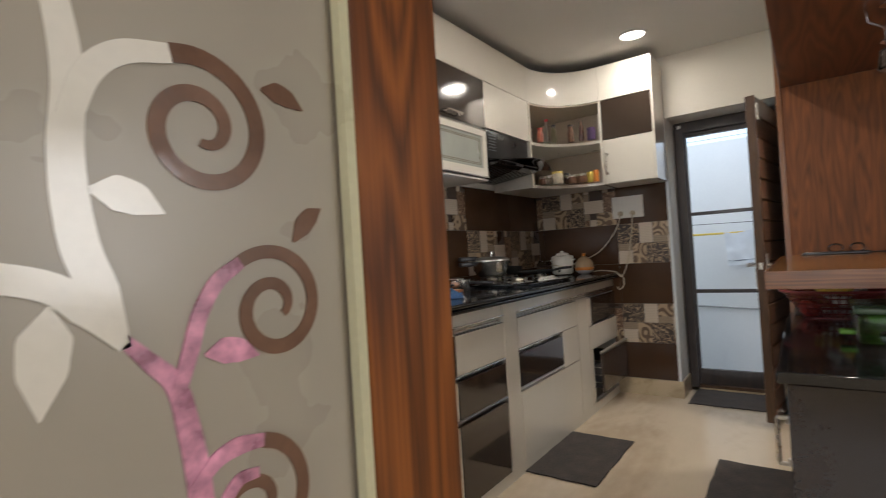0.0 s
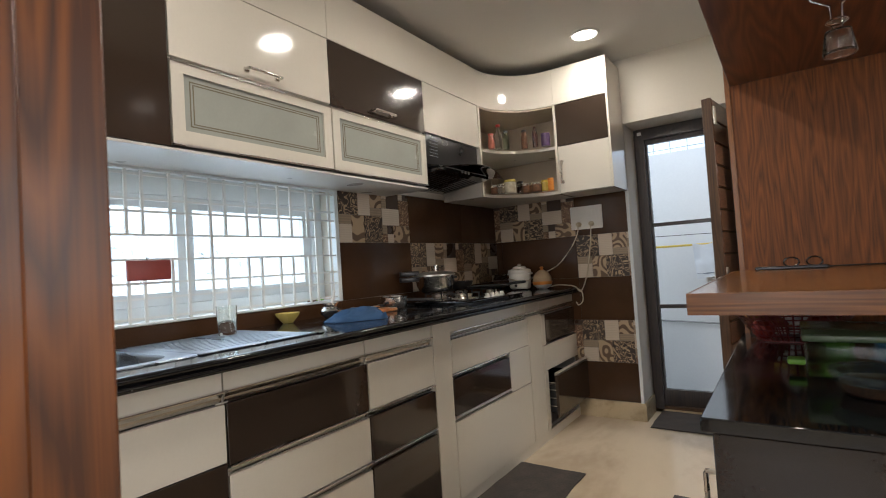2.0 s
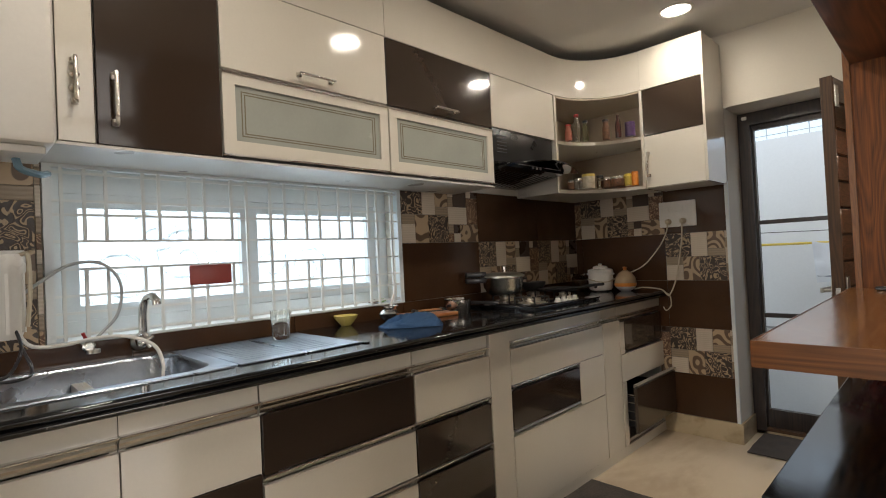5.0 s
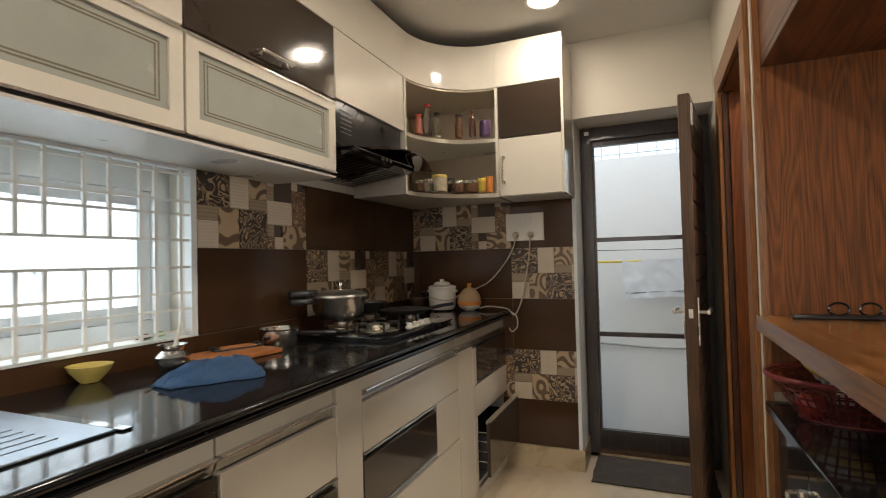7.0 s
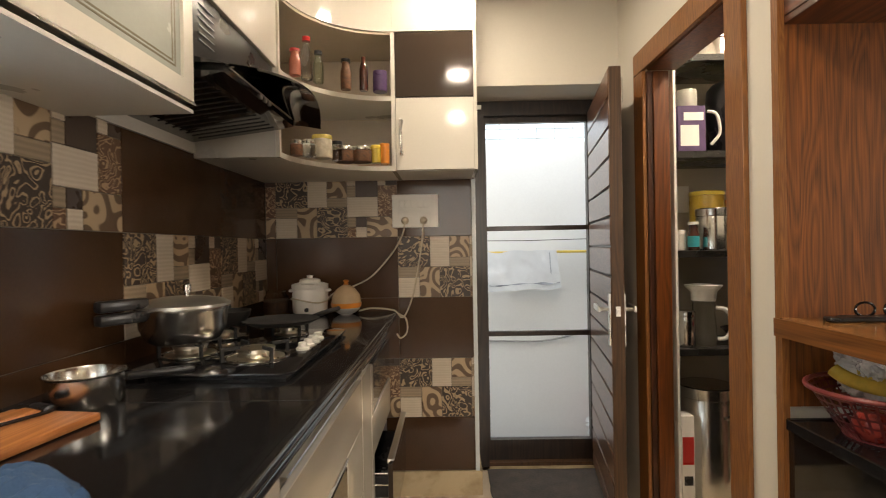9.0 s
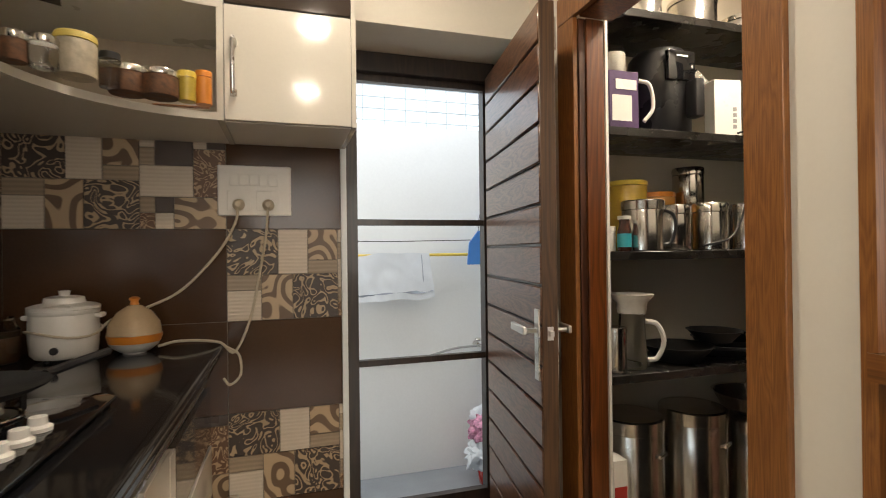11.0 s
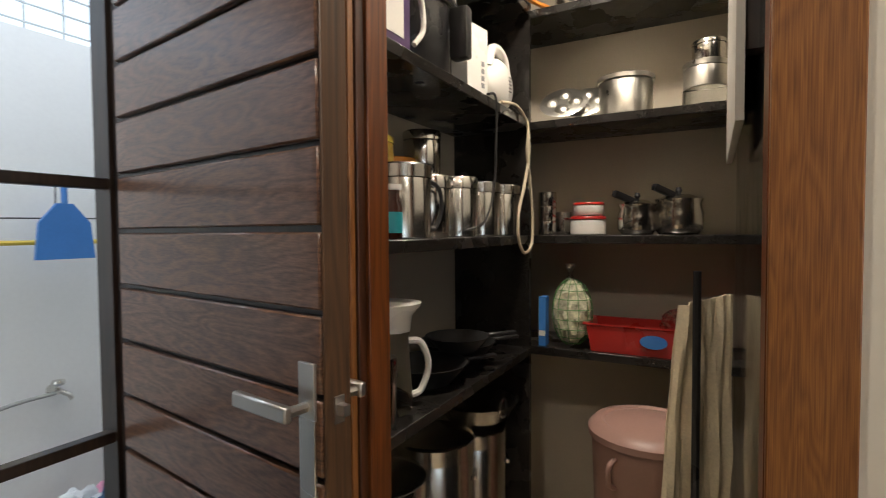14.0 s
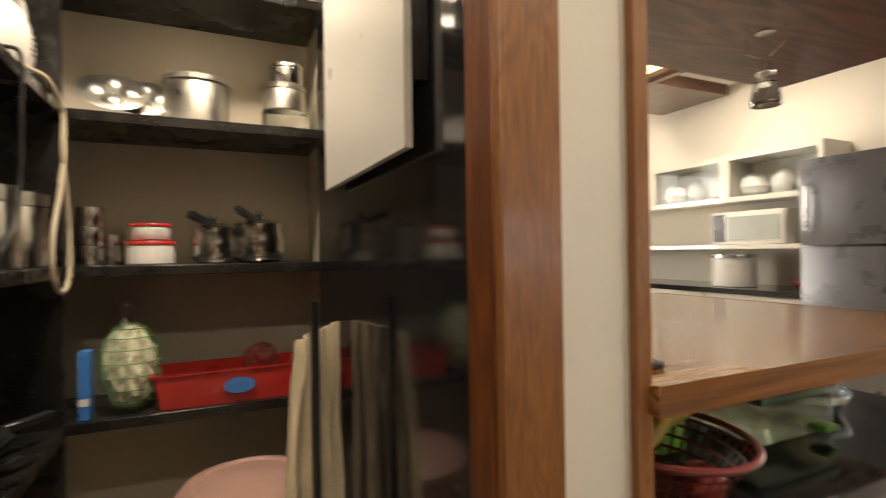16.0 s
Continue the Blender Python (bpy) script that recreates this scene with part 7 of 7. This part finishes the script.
ps = thing("pantry_socket", (2.02, 0.02, 1.45), "cream socket plate with a black plug above the canisters", "socket")
box("plate", 1.93, 2.10, 0.014, 0.0235, 1.37, 1.50, WHITE_PLASTIC, ps, bevel=0.002)
lathe("plug", [(0, 0), (0.018, 0.0), (0.022, 0.014), (0.014, 0.038), (0, 0.04)], (0, 0, 0), BLACK_PLASTIC, ps, "black three-pin plug", seg=14, m=Matrix.Translation((2.00, 0.0138, 1.445)) @ Matrix.Rotation(radians(90), 4, "X"))
tube("plug_lead", [(2.00, -0.025, 1.44), (2.003, -0.03, 1.40), (2.01, -0.03, 1.33)], 0.004, BLACK_PLASTIC, ps, smooth_line=5)
fc = thing("floor_carton", (1.93, -0.26, 0), "tall white carton with a red print by the grain drums", "carton")
box("carton", 1.903, 1.958, -0.298, -0.225, 0.001, 0.47, WHITE_PLASTIC, fc, bevel=0.001)
box("red_print", 1.906, 1.955, -0.2993, -0.2985, 0.26, 0.38, RED, fc)
box("dark_print", 1.912, 1.950, -0.2993, -0.2985, 0.17, 0.21, BLACK_PLASTIC, fc)
# the shelves, with all that stands on them, at their levels
for ob in list(scene.objects):
    x, y, z = ob.location
    if ob.parent is None and ob.type == "EMPTY" and 1.9 <= x < 3.2 and -0.92 < y < 0.0 and 0.7 < z and ob is not rd:
        ob.location.z -= 0.030 if z < 1.0 else 0.024 if z < 1.5 else 0.014 if z < 1.95 else 0.006

# ---- bar, basket and boxes ----
bs = thing("fruit_basket", (1.93, -1.38, 0.781), "red-brown plastic mesh basket full of fruit", "basket")
bm = bmesh.new()
bx_, by_, nr = 1.905, -1.365, 44
lay = [(0.00, 0.62), (0.02, 0.70), (0.04, 0.77), (0.06, 0.84), (0.08, 0.91), (0.095, 0.96), (0.105, 1.0)]
vr = [[bm.verts.new((bx_ + 0.185 * s * math.cos(2 * math.pi * i / nr), by_ + 0.145 * s * math.sin(2 * math.pi * i / nr), 0.7815 + z)) for i in range(nr)] for z, s in lay]
for a, b in zip(vr, vr[1:]):
    for i in range(nr):
        bm.faces.new((a[i], a[(i + 1) % nr], b[(i + 1) % nr], b[i]))
w_ = bmesh.ops.wireframe(bm, faces=bm.faces, thickness=0.0055, offset=0, use_replace=True, use_boundary=True, use_even_offset=True)
finish("mesh_side", bm, RED_BROWN, bs)
lathe("base", [(0, 0), (1, 0), (1, 0.004), (0, 0.004)], (0, 0, 0), RED_BROWN, bs, m=Matrix.Translation((bx_, by_, 0.7812)) @ Matrix.Diagonal((0.117, 0.092, 1, 1)))
tube("rim", [(bx_ + 0.188 * math.cos(a), by_ + 0.148 * math.sin(a), 0.888) for a in [2 * math.pi * k / 40 for k in range(40)]], 0.006, RED_BROWN, bs, closed=True)
for k, (dx, dy, rot) in enumerate(((-0.03, 0.03, 20), (0.0, 0.0, 8), (0.03, -0.04, -12))):
    t = thing("banana", (bx_ + dx, by_ + dy, 0.86), "ripe yellow banana in the basket", "banana", "bananas in the basket")
    pts = [Matrix.Rotation(radians(rot + 95), 4, "Z") @ Vector((0.10 * math.sin(a), 0.0, 0.100 + 0.045 * (1 - math.cos(a)))) + Vector((bx_ + dx, by_ + dy, 0.7815)) for a in [-1.1 + 0.22 * i for i in range(11)]]
    bm = bmesh.new()
    add_tube(bm, pts, 0.017, 10)
    finish("fruit", bm, BANANA, t, smooth=True)
for k, (dx, dy) in enumerate(((0.09, 0.03), (0.07, -0.06), (-0.09, -0.03))):
    t = thing("apple", (bx_ + dx, by_ + dy, 0.82), "dark red apple in the basket", "apple", "apples in the basket")
    lathe("fruit", [(0, 0.004), (0.02, 0), (0.036, 0.02), (0.038, 0.04), (0.025, 0.062), (0.008, 0.064), (0, 0.056)], (bx_ + dx, by_ + dy, 0.787 + 0.02 * (k < 2)), APPLE, t, seg=20)
bm = bmesh.new()
bmesh.ops.create_icosphere(bm, subdivisions=5, radius=0.062)
for v in bm.verts:
    n_ = v.co.normalized()
    v.co = n_ * (0.066 + 0.03 * noise.noise(n_ * 3) + 0.02 * abs(noise.noise(n_ * 7)) + 0.006 * noise.noise(n_ * 17)) + Vector((bx_ + 0.02, by_ + 0.09, 0.895))
pbag = thing("plastic_bag", (bx_ - 0.07, by_ + 0.08, 0.85), "crumpled milky plastic bag on the fruit", "plastic bag")
finish("film", bm, plain("milky_plastic_film", (0.70, 0.67, 0.64), 0.25, vary=0.25, scale=25), pbag, "milky crumpled plastic film", smooth=True)

gb = thing("green_lid_box", (2.08, -1.85, 0.781), "clear food box with a pale green lid", "food box")
box("lower_box", 1.925, 2.245, -1.99, -1.72, 0.7815, 0.87, GREEN_CLEAR, gb, bevel=0.012)
box("lid", 1.92, 2.25, -1.995, -1.715, 0.871, 0.888, plain("pale_green_lid", (0.13, 0.19, 0.11), 0.25, vary=0.06), gb, bevel=0.004)
box("clip_handle", 1.885, 1.925, -1.93, -1.88, 0.80, 0.815, GREEN_P, gb, bevel=0.005)
rb = thing("round_clear_tub", (2.04, -2.12, 0.781), "low round clear tub with snacks inside", "food tub")
lathe("tub", [(0, 0.001), (0.075, 0.001), (0.09, 0.03), (0.098, 0.045), (0.098, 0.052), (0, 0.055)], (2.06, -2.11, 0.781), BLUE_CLEAR, rb)
lathe("contents", [(0, 0.004), (0.07, 0.004), (0.082, 0.028), (0, 0.03)], (2.06, -2.11, 0.781), FOOD, rb)
for k, (x, y, mat, h, lab) in enumerate(((2.02, -1.52, GREEN_P, 0.07, "dark green plastic food packet"), (2.14, -1.50, BLUE_P, 0.05, "small blue plastic food packet"), (2.19, -1.40, WHITE_PLASTIC, 0.14, "small white upright food carton"), (2.28, -1.36, plain("brown_jar", (0.12, 0.07, 0.04), 0.4), 0.12, "squat brown lidded storage jar"))):
    t = thing("packet", (x, y, 0.781), lab, "packet")
    box("wrapper", x - 0.035, x + 0.035, y - 0.05, y + 0.05, 0.7815, 0.7815 + h, mat, t, bevel=0.012)
ky = thing("reading_glasses", (1.93, -1.27, 1.031), "black folded glasses and comb lying on the bar", "glasses")
for dx in (-0.035, 0.035):
    tube("rim_loop", [(1.95 + dx + 0.024 * math.cos(a), -1.255, 1.050 + 0.017 * math.sin(a)) for a in [k * math.pi / 8 for k in range(16)]], 0.003, BLACK_GLOSS, ky, closed=True)
box("comb_bar", 1.80, 2.02, -1.30, -1.27, 1.0255, 1.037, BLACK_PLASTIC, ky, bevel=0.003)
box("case", 1.86, 2.03, -1.262, -1.235, 1.0255, 1.035, BLACK_PLASTIC, ky, bevel=0.004)
lc = thing("thin_cord", (2.2, -1.25, 1.031), "thin black cord along the panel's foot", "cord")
tube("cord", [(2.02, -1.26, 1.029), (2.15, -1.245, 1.029), (2.28, -1.235, 1.029), (2.45, -1.225, 1.029)], 0.003, BLACK_PLASTIC, lc, smooth_line=6)
ol = thing("hanging_lamp", (2.05, -1.95, 1.60), "small clear glass oil lamp on a wire hanger", "hanging lamp")
lathe("glass_cup", [(0, 0), (0.034, 0.0), (0.036, 0.004), (0.028, 0.058), (0.012, 0.066), (0.012, 0.075), (0.024, 0.082), (0.022, 0.086), (0.009, 0.079), (0.009, 0.065), (0.025, 0.055), (0.031, 0.008), (0, 0.008)], (2.05, -1.95, 1.575), CLEAR, ol, seg=12)
for s in (-1, 1):
    tube("wire_hanger", [(2.05 + s * 0.010, -1.95, 1.655), (2.05 + s * 0.012, -1.95, 1.70), (2.05 + s * 0.048, -1.95, 1.725), (2.05 + s * 0.052, -1.95, 1.7645)], 0.0022, STEEL, ol)
lathe("ceiling_washer", [(0, 0), (0.022, 0), (0.022, -0.003), (0, -0.004)], (2.05, -1.95, 1.7645), STEEL, ol, seg=18)
sw2 = thing("dining_switch_board", (2.55, -1.18, 1.31), "large white switch board on the leaf wallpaper", "switch board")
box("plate", 2.40, 2.68, -1.184, -1.1705, 1.22, 1.405, WHITE_PLASTIC, sw2, bevel=0.003)
for k in range(6):
    box("switch", 2.43 + 0.036 * k, 2.462 + 0.036 * k, -1.188, -1.1845, 1.335, 1.375, WHITE_PLASTIC, sw2, bevel=0.001)
for k in range(2):
    box("socket", 2.44 + 0.11 * k, 2.52 + 0.11 * k, -1.187, -1.1845, 1.245, 1.32, WHITE_PLASTIC, sw2, bevel=0.001)
lathe("plug", [(0, 0), (0.016, 0.0), (0.02, 0.012), (0.012, 0.04), (0, 0.042)], (0, 0, 0), BLACK_PLASTIC, sw2, "black plug", seg=14, m=Matrix.Translation((2.475, -1.1875, 1.28)) @ Matrix.Rotation(radians(90), 4, "X"))
ch = thing("dining_chair", (3.15, -1.9, 0), "dining chair with a round tan backrest and pale piping", "chair")
TANC = plain("tan_leatherette", (0.42, 0.26, 0.12), 0.45)
lathe("backrest", [(0, -0.02), (0.19, -0.02), (0.205, 0), (0.19, 0.02), (0, 0.02)], (0, 0, 0), TANC, ch, m=Matrix.Translation((2.98, -1.85, 0.86)) @ Matrix.Rotation(radians(90), 4, "Y"))
tube("piping", [(2.98, -1.85 + 0.207 * math.cos(a), 0.86 + 0.207 * math.sin(a)) for a in [k * math.pi / 16 for k in range(32)]], 0.008, WHITE_PLASTIC, ch, closed=True)
lathe("seat", [(0, 0), (0.21, 0), (0.225, 0.03), (0.21, 0.06), (0, 0.065)], (3.2, -1.85, 0.42), TANC, ch)
for sx in (-1, 1):
    for sy in (-1, 1):
        tube("leg", [(3.2 + sx * 0.15, -1.85 + sy * 0.15, 0.42), (3.2 + sx * 0.19, -1.85 + sy * 0.19, 0.0)], 0.013, WOOD_DARK, ch)
    tube("back_post", [(3.05, -1.85 + sx * 0.12, 0.46), (3.0, -1.85 + sx * 0.12, 0.75)], 0.012, WOOD_DARK, ch)
rdm = thing("red_cloth", (3.3, -4.5, 0.9), "red cloth bundle on the dining worktop", "cloth")
cloth_sheet("bundle", [(3.15, -4.6, 0.905), (3.45, -4.6, 0.905), (3.42, -4.35, 0.96), (3.18, -4.35, 0.95)], 0.03, RED, wob=0.02, parent=rdm)
can("white_pot", 3.95, -4.5, 0.9005, 0.16, 0.26, WHITE_PLASTIC, "large pale pot on the dining worktop", "pot", "", STEEL, 0.03)


# ---- etched design on the sliding door's glass ----
def ribbon(name, pts, widths, mat, x=1.4595, label=""):
    """A flat strip on the glass, along points in y and z."""
    pts = curve([(0, y, z) for y, z in pts], 8)
    bm = bmesh.new()
    n = len(pts)
    L, R = [], []
    for i, p in enumerate(pts):
        d = pts[min(i + 1, n - 1)] - pts[max(i - 1, 0)]
        s = Vector((0, -d.z, d.y)).normalized()
        t = i / (n - 1) * (len(widths) - 1)
        k = min(int(t), len(widths) - 2)
        w = widths[k] + (widths[k + 1] - widths[k]) * (t - k)
        L.append(bm.verts.new((x, p.y + s.y * w, p.z + s.z * w)))
        R.append(bm.verts.new((x, p.y - s.y * w, p.z - s.z * w)))
    L2, R2 = [bm.verts.new((1.4582, v.co.y, v.co.z)) for v in L], [bm.verts.new((1.4582, v.co.y, v.co.z)) for v in R]
    for i in range(n - 1):
        bm.faces.new((L[i], L[i + 1], R[i + 1], R[i]))
        bm.faces.new((L2[i], L2[i + 1], L[i + 1], L[i]))
        bm.faces.new((R[i], R[i + 1], R2[i + 1], R2[i]))
    bmesh.ops.recalc_face_normals(bm, faces=bm.faces)
    return finish(name, bm, mat, gd, label)


def whorl(cy, cz, r0, r1, a0, a1, n=14):
    return [(cy + (r0 + (r1 - r0) * k / n) * math.cos(radians(a0 + (a1 - a0) * k / n)), cz + (r0 + (r1 - r0) * k / n) * math.sin(radians(a0 + (a1 - a0) * k / n))) for k in range(n + 1)]


# brown and pink strips colour clear glass with its reflections and what lies behind
PALE, BRN, PNK = "pale etched line", "clear etched curl with a brown reflection painted in", "clear etched stem painted pink as the view through it"
ribbon("stem", [(-3.80, 1.34), (-3.786, 1.29), (-3.780, 1.24), (-3.783, 1.19), (-3.779, 1.14), (-3.768, 1.105), (-3.756, 1.068)], [0.007, 0.008, 0.009, 0.010, 0.011, 0.011, 0.004], ART_PALE, label=PALE)
ribbon("stem", [(-3.90, 1.12), (-3.85, 1.122), (-3.80, 1.113), (-3.777, 1.096), (-3.757, 1.070)], [0.006, 0.008, 0.009, 0.010, 0.004], ART_PALE, 1.4602, label=PALE)
ribbon("stem", [(-3.781, 1.212), (-3.769, 1.244), (-3.749, 1.262), (-3.718, 1.270)], [0.007, 0.008, 0.008, 0.007], ART_PALE, 1.4602, PALE)
ribbon("curl", whorl(-3.697, 1.220, 0.055, 0.010, 112, -460, 34), [0.007, 0.007, 0.006, 0.006, 0.006, 0.005, 0.003], ART_REFLECTION, label=BRN)
ribbon("curl", whorl(-3.643, 1.082, 0.049, 0.010, 140, -400, 30), [0.005, 0.006, 0.006, 0.006, 0.005, 0.005, 0.003], ART_REFLECTION, label=BRN)
ribbon("curl", whorl(-3.670, 0.928, 0.052, 0.011, 80, -400, 28), [0.006, 0.006, 0.006, 0.005, 0.005, 0.003], ART_REFLECTION, label=BRN)
ribbon("stem", [(-3.757, 1.074), (-3.740, 1.055), (-3.726, 1.038), (-3.719, 1.010), (-3.712, 0.955), (-3.712, 0.86), (-3.72, 0.70)], [0.004, 0.006, 0.007, 0.008, 0.009, 0.010, 0.010], PINK_PRINT_VIEW, label=PNK)
ribbon("stem", [(-3.723, 1.034), (-3.714, 1.060), (-3.706, 1.084), (-3.692, 1.106), (-3.672, 1.120)], [0.005, 0.006, 0.006, 0.006, 0.005], PINK_PRINT_VIEW, 1.4602, PNK)
ribbon("stem", [(-3.716, 0.962), (-3.700, 0.976), (-3.682, 0.981), (-3.660, 0.979)], [0.005, 0.006, 0.007, 0.005], PINK_PRINT_VIEW, 1.4602, PNK)
ribbon("stem", [(-3.706, 0.915), (-3.700, 0.935), (-3.684, 0.955), (-3.666, 0.956)], [0.004, 0.005, 0.005, 0.004], PINK_PRINT_VIEW, 1.4604, PNK)
for a, b, mat, w in (((-3.645, 1.262), (-3.603, 1.252), ART_REFLECTION, 0.009), ((-3.773, 1.170), (-3.727, 1.156), ART_PALE, 0.012), ((-3.621, 1.135), (-3.589, 1.165), ART_REFLECTION, 0.009), ((-3.704, 1.054), (-3.660, 1.046), PINK_PRINT_VIEW, 0.010), ((-3.795, 1.100), (-3.802, 1.035), ART_PALE, 0.014)):
    mid = ((a[0] + b[0]) / 2, (a[1] + b[1]) / 2 + 0.004)
    ribbon("leaf", [a, mid, b], [0.001, w, w * 0.9, 0.0005], mat, label="etched leaf")
